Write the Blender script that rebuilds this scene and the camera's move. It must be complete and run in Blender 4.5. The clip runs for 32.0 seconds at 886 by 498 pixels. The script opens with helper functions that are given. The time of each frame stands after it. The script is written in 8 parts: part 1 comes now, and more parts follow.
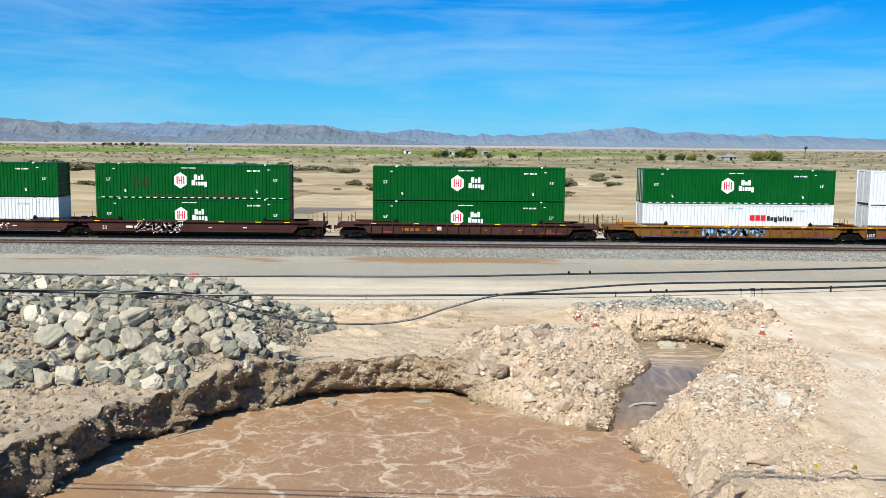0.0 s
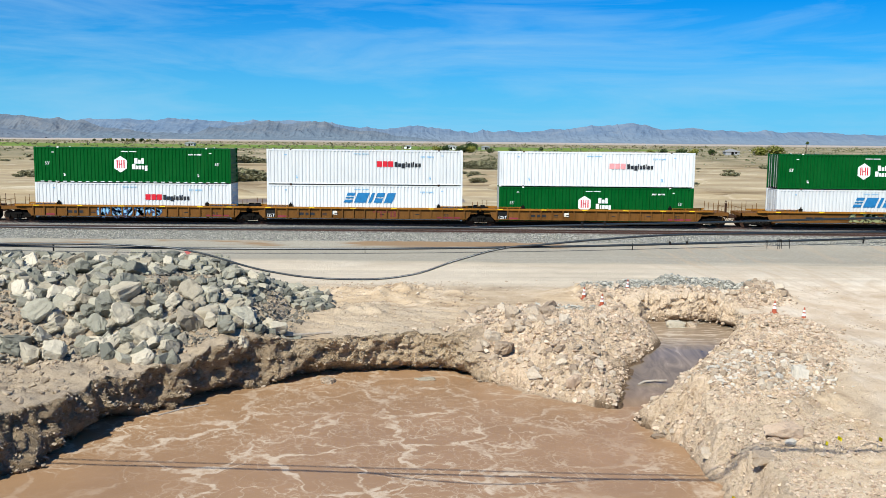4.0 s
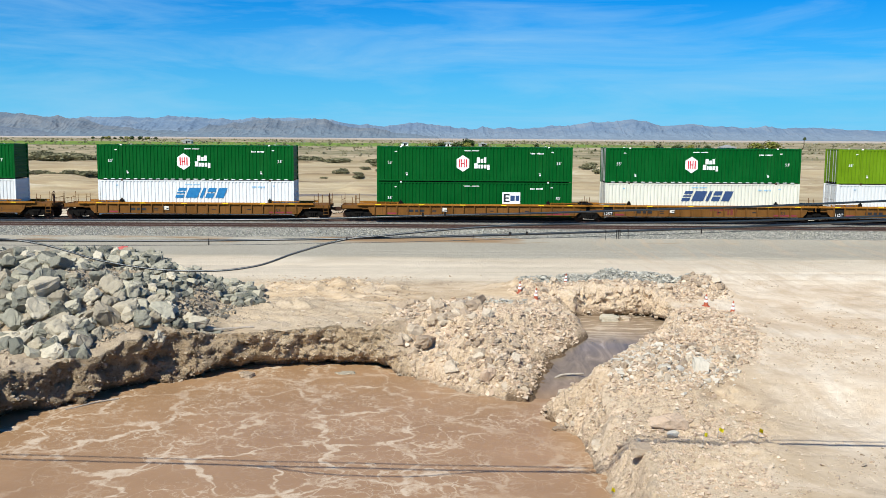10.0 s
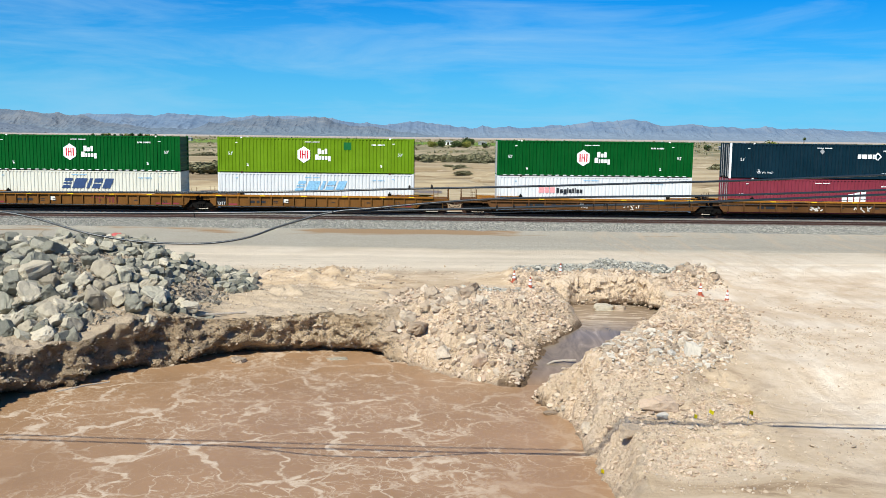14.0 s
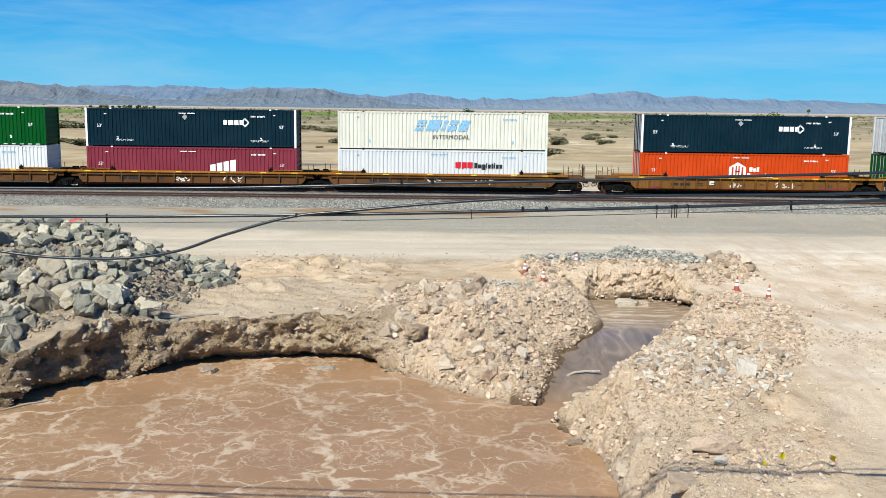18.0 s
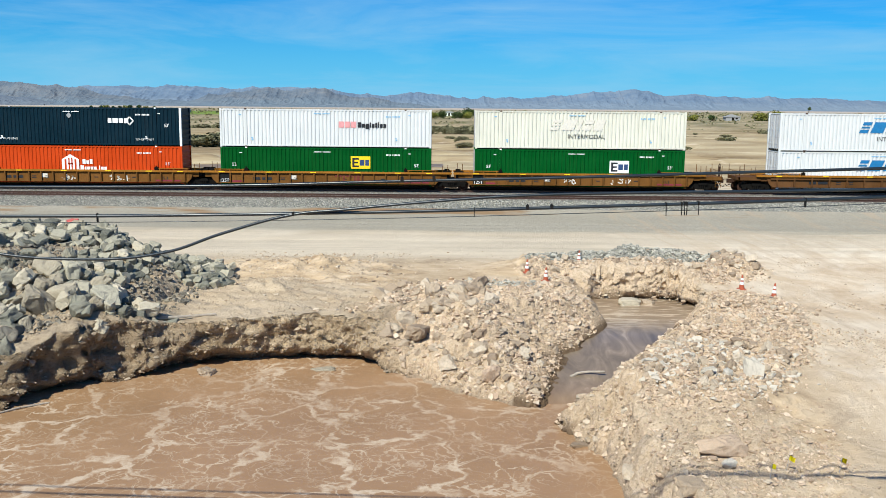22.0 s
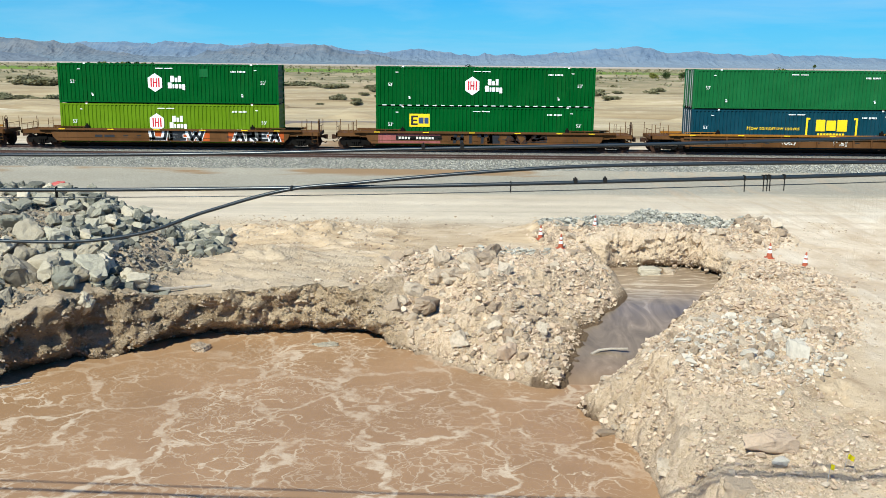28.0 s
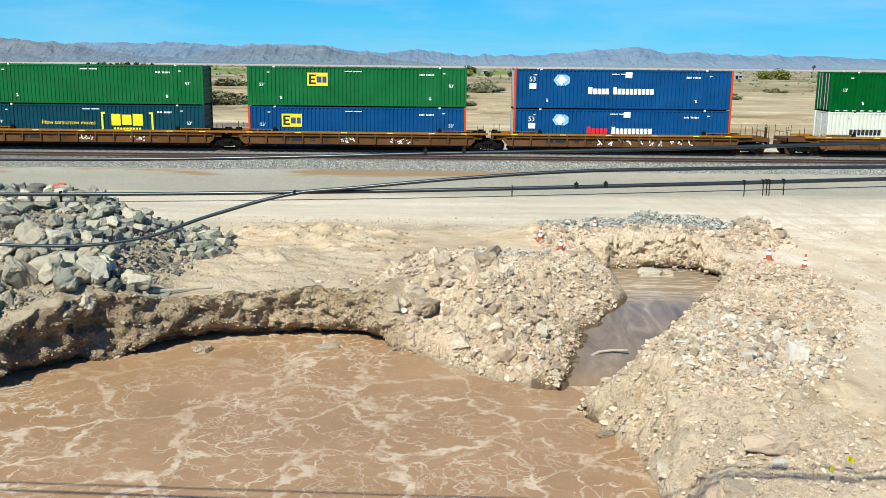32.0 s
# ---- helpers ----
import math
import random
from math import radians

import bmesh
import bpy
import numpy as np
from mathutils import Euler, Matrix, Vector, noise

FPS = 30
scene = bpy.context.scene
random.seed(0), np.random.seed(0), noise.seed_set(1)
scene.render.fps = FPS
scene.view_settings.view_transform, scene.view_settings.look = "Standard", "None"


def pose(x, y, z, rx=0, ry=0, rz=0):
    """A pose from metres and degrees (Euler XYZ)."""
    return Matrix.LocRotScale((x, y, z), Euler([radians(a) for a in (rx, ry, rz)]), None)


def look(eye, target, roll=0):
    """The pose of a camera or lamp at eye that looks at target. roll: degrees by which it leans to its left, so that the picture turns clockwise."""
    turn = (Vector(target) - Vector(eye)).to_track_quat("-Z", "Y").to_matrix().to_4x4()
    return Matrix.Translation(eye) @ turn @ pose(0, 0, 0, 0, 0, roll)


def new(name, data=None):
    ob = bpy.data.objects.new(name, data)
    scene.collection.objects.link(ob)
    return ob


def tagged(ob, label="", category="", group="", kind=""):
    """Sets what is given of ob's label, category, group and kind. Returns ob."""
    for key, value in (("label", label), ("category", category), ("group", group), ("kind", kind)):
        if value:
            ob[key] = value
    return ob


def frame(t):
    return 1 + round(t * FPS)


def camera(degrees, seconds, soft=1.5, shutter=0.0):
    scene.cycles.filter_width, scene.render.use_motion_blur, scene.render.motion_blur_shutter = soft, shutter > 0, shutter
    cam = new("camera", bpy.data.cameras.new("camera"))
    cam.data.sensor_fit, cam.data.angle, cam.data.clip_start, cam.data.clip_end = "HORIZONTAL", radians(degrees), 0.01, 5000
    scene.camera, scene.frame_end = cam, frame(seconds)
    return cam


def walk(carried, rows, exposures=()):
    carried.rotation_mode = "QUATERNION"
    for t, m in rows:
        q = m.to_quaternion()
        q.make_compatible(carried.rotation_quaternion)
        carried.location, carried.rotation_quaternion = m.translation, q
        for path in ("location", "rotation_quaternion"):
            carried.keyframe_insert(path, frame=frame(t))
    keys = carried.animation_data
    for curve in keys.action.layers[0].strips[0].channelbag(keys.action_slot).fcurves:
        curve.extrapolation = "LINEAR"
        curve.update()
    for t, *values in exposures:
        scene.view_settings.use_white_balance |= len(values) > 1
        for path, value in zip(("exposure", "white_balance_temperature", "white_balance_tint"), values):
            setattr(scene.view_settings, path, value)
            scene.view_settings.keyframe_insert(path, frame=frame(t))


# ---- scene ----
import itertools

# ---- camera: a drone that sinks, drifts sideways and edges forward ----
cam = camera(51.5, 32.0, soft=0.5)
PATH = [
    (0, (-1.815, -77.195, 8.078), (-1.8, -75.208, 7.849), 0.6),
    (0.5, (-1.865, -76.504, 8.091), (-1.85, -74.518, 7.862), 0.6),
    (1, (-1.879, -76.226, 8.097), (-1.865, -74.239, 7.867), 0.5),
    (2, (-1.892, -76.049, 7.996), (-1.878, -74.063, 7.764), 0.5),
    (2.5, (-1.882, -75.994, 7.419), (-1.867, -74.008, 7.187), 0.5),
    (3, (-1.837, -75.966, 7.012), (-1.823, -73.979, 6.777), 0.6),
    (3.5, (-1.856, -76.051, 7.019), (-1.842, -74.065, 6.783), 0.6),
    (5.5, (-1.88, -76.033, 7.045), (-1.867, -74.048, 6.806), 0.5),
    (6, (-1.889, -76.024, 7.02), (-1.876, -74.039, 6.78), 0.5),
    (7, (-1.936, -76.074, 6.984), (-1.924, -74.088, 6.743), 0.5),
    (8, (-1.679, -76.192, 6.938), (-1.666, -74.207, 6.696), 0.5),
    (8.5, (-1.108, -76.209, 6.935), (-1.094, -74.224, 6.692), 0.5),
    (9, (-0.32, -76.196, 6.927), (-0.306, -74.211, 6.685), 0.5),
    (9.5, (0.484, -76.138, 6.942), (0.498, -74.152, 6.699), 0.5),
    (10, (1.206, -76.08, 6.942), (1.218, -74.095, 6.699), 0.4),
    (10.5, (1.458, -76.043, 6.917), (1.471, -74.058, 6.675), 0.5),
    (11, (1.498, -76.085, 6.883), (1.512, -74.1, 6.641), 0.5),
    (12, (1.472, -76.156, 6.656), (1.485, -74.171, 6.414), 0.6),
    (13, (1.474, -76.138, 6.439), (1.487, -74.153, 6.196), 0.7),
    (14, (1.459, -76.041, 6.445), (1.472, -74.057, 6.2), 0.7),
    (14.5, (1.464, -75.763, 6.435), (1.476, -73.778, 6.191), 0.7),
    (16.5, (1.406, -72.285, 6.466), (1.419, -70.308, 6.161), 0.7),
    (17, (1.401, -71.47, 6.477), (1.414, -69.493, 6.173), 0.7),
    (18, (1.418, -71.164, 6.481), (1.431, -69.187, 6.176), 0.7),
    (19, (1.473, -71.141, 6.505), (1.484, -69.164, 6.199), 0.6),
    (20, (1.475, -71.129, 6.504), (1.486, -69.153, 6.198), 0.6),
    (21, (1.451, -71.036, 6.473), (1.461, -69.06, 6.167), 0.5),
    (22, (1.407, -70.748, 6.419), (1.418, -68.771, 6.112), 0.5),
    (22.5, (1.362, -70.52, 6.405), (1.373, -68.547, 6.08), 0.6),
    (23, (1.352, -70.174, 6.416), (1.363, -68.206, 6.063), 0.6),
    (23.5, (1.355, -69.796, 6.389), (1.365, -67.832, 6.01), 0.6),
    (24, (1.335, -69.33, 6.399), (1.344, -67.37, 6.002), 0.6),
    (24.5, (1.246, -68.931, 6.4), (1.255, -66.971, 6.003), 0.7),
    (25, (1.164, -68.743, 6.385), (1.174, -66.783, 5.988), 0.6),
    (25.5, (1.122, -68.678, 6.392), (1.132, -66.718, 5.995), 0.6),
    (27.5, (1.077, -68.65, 6.358), (1.089, -66.689, 5.962), 0.7),
    (28, (1.092, -68.627, 6.353), (1.103, -66.667, 5.957), 0.6),
    (29, (1.09, -68.629, 6.341), (1.101, -66.668, 5.946), 0.7),
    (30, (1.061, -68.662, 6.363), (1.073, -66.701, 5.969), 0.6),
    (31, (1.06, -68.714, 6.357), (1.071, -66.753, 5.962), 0.6),
    (32, (1.065, -68.69, 6.405), (1.077, -66.729, 6.01), 0.6),
]
walk(cam, [(t, look(eye, target, roll)) for t, eye, target, roll in PATH],
     [(0, 0.46, 6140, 6), (6, 0.37, 6080, 6), (8, 0.41, 6120, 6), (14, 0.42, 6170, 6), (19, 0.37, 6150, 5.5), (24, 0.36, 6170, 3.5), (28, 0.46, 6070, 1.2), (32, 0.52, 6110, 0.2)])


# world: clear desert sky with thin cirrus, one warm sun behind and to one side of the camera
SUN_DIR = Vector((0.48, 0.885, -1.0)).normalized()
world = bpy.data.worlds.new("world")
scene.world = world
world.use_nodes = True
wn, wl = world.node_tree.nodes, world.node_tree.links
wn.clear()
w_out = wn.new("ShaderNodeOutputWorld")
w_bg = wn.new("ShaderNodeBackground")
w_sky = wn.new("ShaderNodeTexSky")
w_sky.sky_type = "NISHITA"
w_sky.sun_disc = False
w_sky.sun_elevation = math.asin(-SUN_DIR.z)
w_sky.sun_rotation = math.atan2(-SUN_DIR.x, -SUN_DIR.y)
w_sky.air_density, w_sky.dust_density, w_sky.ozone_density = 1.0, 0.0, 1.0
w_bg.inputs["Strength"].default_value = 0.047
w_hsv = wn.new("ShaderNodeHueSaturation")
w_hsv.inputs["Saturation"].default_value = 1.2
w_hsv.inputs["Hue"].default_value = 0.5
w_map = wn.new("ShaderNodeMapping")
w_tc = wn.new("ShaderNodeTexCoord")
w_map.inputs["Scale"].default_value = (2.2, 2.2, 16.0)
w_map.inputs["Rotation"].default_value = (0.0, 0.16, 0.4)
w_noise = wn.new("ShaderNodeTexNoise")
w_noise.inputs["Scale"].default_value = 1.6
w_noise.inputs["Detail"].default_value = 7.0
w_noise.inputs["Roughness"].default_value = 0.6
w_noise.inputs["Distortion"].default_value = 0.6
w_ramp = wn.new("ShaderNodeValToRGB")
w_ramp.color_ramp.elements[0].position, w_ramp.color_ramp.elements[0].color = 0.42, (0, 0, 0, 1)
w_ramp.color_ramp.elements[1].position, w_ramp.color_ramp.elements[1].color = 0.76, (0.5, 0.5, 0.5, 1)
w_mix = wn.new("ShaderNodeMix")
w_mix.data_type = "RGBA"
w_mix.inputs[7].default_value = (6.9, 10.6, 13.6, 1)
wl.new(w_tc.outputs["Generated"], w_map.inputs["Vector"])
wl.new(w_map.outputs["Vector"], w_noise.inputs["Vector"])
wl.new(w_noise.outputs["Fac"], w_ramp.inputs["Fac"])
w_tint = wn.new("ShaderNodeMix")
w_tint.data_type, w_tint.blend_type = "RGBA", "MULTIPLY"
w_tint.inputs[0].default_value = 1.0
w_tint.inputs[7].default_value = (0.03, 0.74, 1.70, 1)
# pale haze low over the horizon, thin cirrus that thins out overhead
w_sep = wn.new("ShaderNodeSeparateXYZ")
wl.new(w_tc.outputs["Generated"], w_sep.inputs[0])
w_low = wn.new("ShaderNodeValToRGB")
e = w_low.color_ramp.elements
for _ in range(3):
    e.new(0.5)
for k, (p, c) in zip(e, ((0.0, 0.92), (0.03, 0.72), (0.075, 0.36), (0.14, 0.08), (0.3, 0.0))):
    k.position, k.color = p, (c, c, c, 1)
wl.new(w_sep.outputs["Z"], w_low.inputs["Fac"])
w_haze = wn.new("ShaderNodeMix")
w_haze.data_type = "RGBA"
w_haze.inputs[7].default_value = (3.5, 9.7, 14.4, 1)
wl.new(w_low.outputs["Color"], w_haze.inputs[0])
wl.new(w_hsv.outputs["Color"], w_haze.inputs[6])
w_up = wn.new("ShaderNodeMapRange")
w_up.inputs[1].default_value, w_up.inputs[2].default_value = 0.2, 0.5
w_up.inputs[3].default_value, w_up.inputs[4].default_value = 1.0, 0.3
wl.new(w_sep.outputs["Z"], w_up.inputs[0])
w_thin = wn.new("ShaderNodeMath")
w_thin.operation = "MULTIPLY"
wl.new(w_ramp.outputs["Color"], w_thin.inputs[0])
wl.new(w_up.outputs[0], w_thin.inputs[1])
wl.new(w_sky.outputs["Color"], w_tint.inputs[6])
wl.new(w_tint.outputs[2], w_hsv.inputs["Color"])
wl.new(w_haze.outputs[2], w_mix.inputs[6])
wl.new(w_thin.outputs[0], w_mix.inputs[0])
wl.new(w_mix.outputs[2], w_bg.inputs["Color"])
wl.new(w_bg.outputs["Background"], w_out.inputs["Surface"])

sun_data = bpy.data.lights.new("sun", "SUN")
sun_data.energy = 5.0
sun_data.angle = radians(0.53)
sun_data.color = (1.0, 0.94, 0.825)
sun = new("sun", sun_data)
sun.rotation_euler = SUN_DIR.to_track_quat("-Z", "Y").to_euler()
sun.location = (-30, -60, 80)


# ---- materials ----
def material(name, rough=0.8, metal=0.0, spec=0.3):
    m = bpy.data.materials.new(name)
    m.use_nodes = True
    b = m.node_tree.nodes["Principled BSDF"]
    b.inputs["Roughness"].default_value = rough
    b.inputs["Metallic"].default_value = metal
    b.inputs["Specular IOR Level"].default_value = spec
    return m, m.node_tree.nodes, m.node_tree.links, b


def coords(n, l, scale=(1, 1, 1), kind="Object"):
    tc, mp = n.new("ShaderNodeTexCoord"), n.new("ShaderNodeMapping")
    mp.inputs["Scale"].default_value = scale
    l.new(tc.outputs[kind], mp.inputs["Vector"])
    return mp.outputs["Vector"]


def noise_tex(n, l, vec, scale, detail=5.0, rough=0.6, dist=0.0):
    t = n.new("ShaderNodeTexNoise")
    t.inputs["Scale"].default_value = scale
    t.inputs["Detail"].default_value = detail
    t.inputs["Roughness"].default_value = rough
    t.inputs["Distortion"].default_value = dist
    l.new(vec, t.inputs["Vector"])
    return t.outputs["Fac"]


def ramp(n, l, fac, stops, smooth=False):
    r = n.new("ShaderNodeValToRGB")
    e = r.color_ramp.elements
    while len(e) < len(stops):
        e.new(0.5)
    for k, (p, c) in zip(e, stops):
        k.position = p
        k.color = (*c, 1) if len(c) == 3 else c
    if smooth:
        r.color_ramp.interpolation = "EASE"
    l.new(fac, r.inputs["Fac"])
    return r.outputs["Color"]


def mix(n, l, fac, a, b, how="MIX"):
    m = n.new("ShaderNodeMix")
    m.data_type, m.blend_type = "RGBA", how
    for socket, v in ((m.inputs[0], fac), (m.inputs[6], a), (m.inputs[7], b)):
        if isinstance(v, (int, float)):
            socket.default_value = v
        elif isinstance(v, tuple):
            socket.default_value = (*v, 1) if len(v) == 3 else v
        else:
            l.new(v, socket)
    return m.outputs[2]


def calc(n, l, op, a, b=0.0, clamp=False):
    m = n.new("ShaderNodeMath")
    m.operation, m.use_clamp = op, clamp
    for socket, v in ((m.inputs[0], a), (m.inputs[1], b)):
        if isinstance(v, (int, float)):
            socket.default_value = v
        else:
            l.new(v, socket)
    return m.outputs[0]


def bump(n, l, bsdf, height, strength=0.5, dist=0.05):
    b = n.new("ShaderNodeBump")
    b.inputs["Strength"].default_value = strength
    b.inputs["Distance"].default_value = dist
    l.new(height, b.inputs["Height"])
    l.new(b.outputs["Normal"], bsdf.inputs["Normal"])
    return b


def paint(name, rgb, rough=0.45, dirt=0.25, dirt_rgb=(0.16, 0.11, 0.07), streak=True, fade=0.12):
    """Weathered vehicle paint: faded patches, vertical streaks, dust and fine scratches."""
    m, n, l, b = material(name, rough, 0.0, 0.07)
    v = coords(n, l)
    big = noise_tex(n, l, v, 0.6, 4)
    light = tuple(min(1.0, c * (1 + fade) + 0.03 * fade) for c in rgb)
    dark = tuple(c * (1 - fade) for c in rgb)
    col = ramp(n, l, big, [(0.3, dark), (0.7, light)])
    info = n.new("ShaderNodeObjectInfo")
    shift = calc(n, l, "MULTIPLY_ADD", info.outputs["Random"], 0.16)
    shift.node.inputs[2].default_value = 0.92
    hs = n.new("ShaderNodeHueSaturation")
    l.new(col, hs.inputs["Color"])
    l.new(shift, hs.inputs["Value"])
    col = hs.outputs["Color"]
    if streak:
        vs = coords(n, l, (7.0, 7.0, 0.25))
        st = noise_tex(n, l, vs, 1.5, 6, 0.7)
        fac = ramp(n, l, st, [(0.52, (0, 0, 0)), (0.78, (dirt, dirt, dirt))])
        col = mix(n, l, fac, col, dirt_rgb)
    grime = noise_tex(n, l, v, 5.0, 8, 0.75)
    fac2 = ramp(n, l, grime, [(0.55, (0, 0, 0)), (0.85, (dirt, dirt, dirt))])
    col = mix(n, l, fac2, col, dirt_rgb)
    l.new(col, b.inputs["Base Color"])
    bump(n, l, b, grime, 0.08, 0.01)
    return m


def stone(name, a, b_, c, scale=1.2, rough=0.9):
    """Quarried rock: each stone has its own tone between a and b_, with lighter faces, cracks and grain."""
    m, n, l, b = material(name, rough, 0.0, 0.2)
    v = coords(n, l)
    info = n.new("ShaderNodeObjectInfo")
    geo = n.new("ShaderNodeNewGeometry")
    rnd = calc(n, l, "FRACT", calc(n, l, "ADD", info.outputs["Random"], geo.outputs["Random Per Island"]))
    tone = ramp(n, l, rnd, [(0.0, a), (0.5, b_), (1.0, c)])
    grain = noise_tex(n, l, v, 9.0 * scale, 8, 0.75)
    patch = noise_tex(n, l, v, 1.7 * scale, 5, 0.6, 0.4)
    col = mix(n, l, ramp(n, l, patch, [(0.32, (0.3, 0.3, 0.3)), (0.55, (0, 0, 0))]), tone, (0.17, 0.145, 0.115))
    col = mix(n, l, ramp(n, l, grain, [(0.4, (0.0,) * 3), (0.75, (0.35,) * 3)]), col, (0.62, 0.57, 0.5))
    l.new(col, b.inputs["Base Color"])
    bump(n, l, b, mix(n, l, 0.5, grain, patch), 0.9, 0.06)
    return m


def plain(name, rgb, rough=0.6, metal=0.0, var=0.15, scale=3.0, spec=0.3):
    m, n, l, b = material(name, rough, metal, spec)
    v = coords(n, l)
    f = noise_tex(n, l, v, scale, 6, 0.7)
    l.new(ramp(n, l, f, [(0.3, tuple(c * (1 - var) for c in rgb)), (0.7, tuple(min(1, c * (1 + var)) for c in rgb))]), b.inputs["Base Color"])
    bump(n, l, b, f, 0.15, 0.01)
    return m


M_GREEN = paint("green_paint", (0.0012, 0.072, 0.010), dirt=0.06, fade=0.1)
M_FADEGREEN = paint("faded_green_paint", (0.010, 0.105, 0.028), dirt=0.10, fade=0.12)
M_LIME = paint("lime_paint", (0.115, 0.21, 0.004), dirt=0.16)
M_WHITE = paint("white_paint", (0.62, 0.63, 0.62), dirt=0.12, dirt_rgb=(0.35, 0.3, 0.24), fade=0.04)
M_CREAM = paint("cream_paint", (0.60, 0.59, 0.50), dirt=0.22, dirt_rgb=(0.33, 0.25, 0.15), fade=0.06)
M_NAVY = paint("navy_paint", (0.002, 0.017, 0.029), dirt=0.08)
M_DULLBLUE = paint("dull_blue_paint", (0.004, 0.040, 0.060), dirt=0.10)
M_BLUE = paint("blue_paint", (0.004, 0.052, 0.16), dirt=0.08)
M_ROSE = paint("rose_paint", (0.21, 0.032, 0.05), dirt=0.2)
M_ORANGE = paint("orange_paint", (0.48, 0.05, 0.005), dirt=0.16)
M_YELLOW = paint("yellow_ochre_paint", (0.29, 0.12, 0.014), rough=0.65, dirt=0.75, dirt_rgb=(0.10, 0.05, 0.025), fade=0.2)
M_OLDYELLOW = paint("rusty_ochre_paint", (0.10, 0.044, 0.013), rough=0.75, dirt=0.7, dirt_rgb=(0.08, 0.04, 0.025), fade=0.25)
M_BROWN = paint("oxide_brown_paint", (0.05, 0.019, 0.015), rough=0.7, dirt=0.35, dirt_rgb=(0.05, 0.03, 0.025), fade=0.2)
M_BLACK = plain("black_steel", (0.012, 0.0115, 0.011), 0.75, 0.0, 0.3, spec=0.12)
M_DARK = plain("dark_grimy_steel", (0.009, 0.008, 0.007), 0.9, 0.0, 0.35, spec=0.05)
M_RUST = plain("rusty_steel", (0.05, 0.026, 0.017), 0.85, 0.0, 0.4, 6.0, spec=0.1)
M_MARK = plain("white_marking", (0.80, 0.80, 0.78), 0.5, var=0.05)
M_RED = plain("red_marking", (0.55, 0.012, 0.025), 0.5, var=0.1)
M_DULLRED = plain("dull_red_marking", (0.15, 0.03, 0.02), 0.7, var=0.4)
M_FADEDRED = plain("faded_red_marking", (0.68, 0.30, 0.30), 0.6, var=0.15)
M_INK = plain("black_marking", (0.018, 0.02, 0.024), 0.5, var=0.1)
M_SKYBLUE = plain("blue_marking", (0.02, 0.16, 0.36), 0.5, var=0.2)
M_NAVYMARK = plain("navy_marking", (0.03, 0.06, 0.15), 0.5, var=0.2)
M_FADEDBLUE = plain("faded_blue_marking", (0.22, 0.42, 0.60), 0.6, var=0.35, scale=6)
M_GHOST = plain("bleached_marking", (0.66, 0.62, 0.54), 0.6, var=0.12, scale=6)
M_YMARK = plain("yellow_marking", (0.85, 0.58, 0.01), 0.5, var=0.06)
M_LEMON = plain("lemon_plastic", (0.80, 0.70, 0.01), 0.5, var=0.06)
M_CABLE = plain("cable_sheath", (0.012, 0.019, 0.025), 0.32, var=0.25, scale=2, spec=0.5)
M_GREY = plain("grey_panel", (0.3, 0.3, 0.3), 0.6)
M_CONE = plain("orange_cone_plastic", (0.36, 0.085, 0.04), 0.6, var=0.12)
M_TIE = plain("weathered_tie", (0.16, 0.14, 0.12), 0.9, var=0.35, scale=4)
M_WOOD = plain("bleached_wood", (0.36, 0.31, 0.25), 0.85, var=0.3, scale=8)
M_ROCK = stone("quarried_rock", (0.080, 0.086, 0.064), (0.21, 0.204, 0.150), (0.45, 0.41, 0.30))
# darker copy of the rock: shade of the pile's gaps put into its colour
M_ROCKFILL = stone("shaded_broken_rock_fill", (0.060, 0.054, 0.040), (0.15, 0.132, 0.097), (0.33, 0.285, 0.21), 2.0)
M_TANROCK = stone("tan_quarry_rock", (0.25, 0.21, 0.143), (0.44, 0.38, 0.27), (0.61, 0.54, 0.405))
M_RUBBLE = stone("rubble_stone", (0.30, 0.215, 0.137), (0.435, 0.33, 0.222), (0.62, 0.515, 0.385), 2.0)
M_RIDGE = stone("pale_crushed_stone", (0.19, 0.185, 0.15), (0.36, 0.345, 0.285), (0.55, 0.515, 0.43), 3.0)
M_CRUSHED = stone("crushed_grey_stone", (0.13, 0.128, 0.104), (0.30, 0.293, 0.242), (0.50, 0.475, 0.40), 3.0)

M_SLAB = stone("brown_slab_rock", (0.50, 0.36, 0.245), (0.54, 0.395, 0.27), (0.57, 0.425, 0.30), 2.5, 0.95)
M_PALE = stone("pale_boulder", (0.50, 0.44, 0.35), (0.58, 0.52, 0.425), (0.66, 0.60, 0.50), 2.0)
M_SOIL = stone("dug_soil_clod", (0.38, 0.265, 0.172), (0.585, 0.43, 0.29), (0.75, 0.59, 0.43), 4.0, 0.95)
M_WEB = paint("grimy_ochre_paint", (0.145, 0.062, 0.012), rough=0.7, dirt=0.8, dirt_rgb=(0.05, 0.03, 0.018), fade=0.25)
M_EARTH = stone("earth_clod", (0.26, 0.19, 0.12), (0.36, 0.275, 0.18), (0.46, 0.36, 0.245), 2.5, 0.95)


# ---- mesh tools ----
MESHES = {}


def part(name, bm, mat, parent=None, label="", at=None):
    """Links a bmesh (or a ready mesh) as one mesh object under a thing or a part."""
    if isinstance(bm, bmesh.types.BMesh):
        me = bpy.data.meshes.new(name)
        bm.to_mesh(me)
        bm.free()
    else:
        me = bm
    if mat is not None and not me.materials:
        me.materials.append(mat)
    ob = new(name, me)
    ob.parent = parent
    if at is not None:
        ob.matrix_basis = at
    return tagged(ob, label)


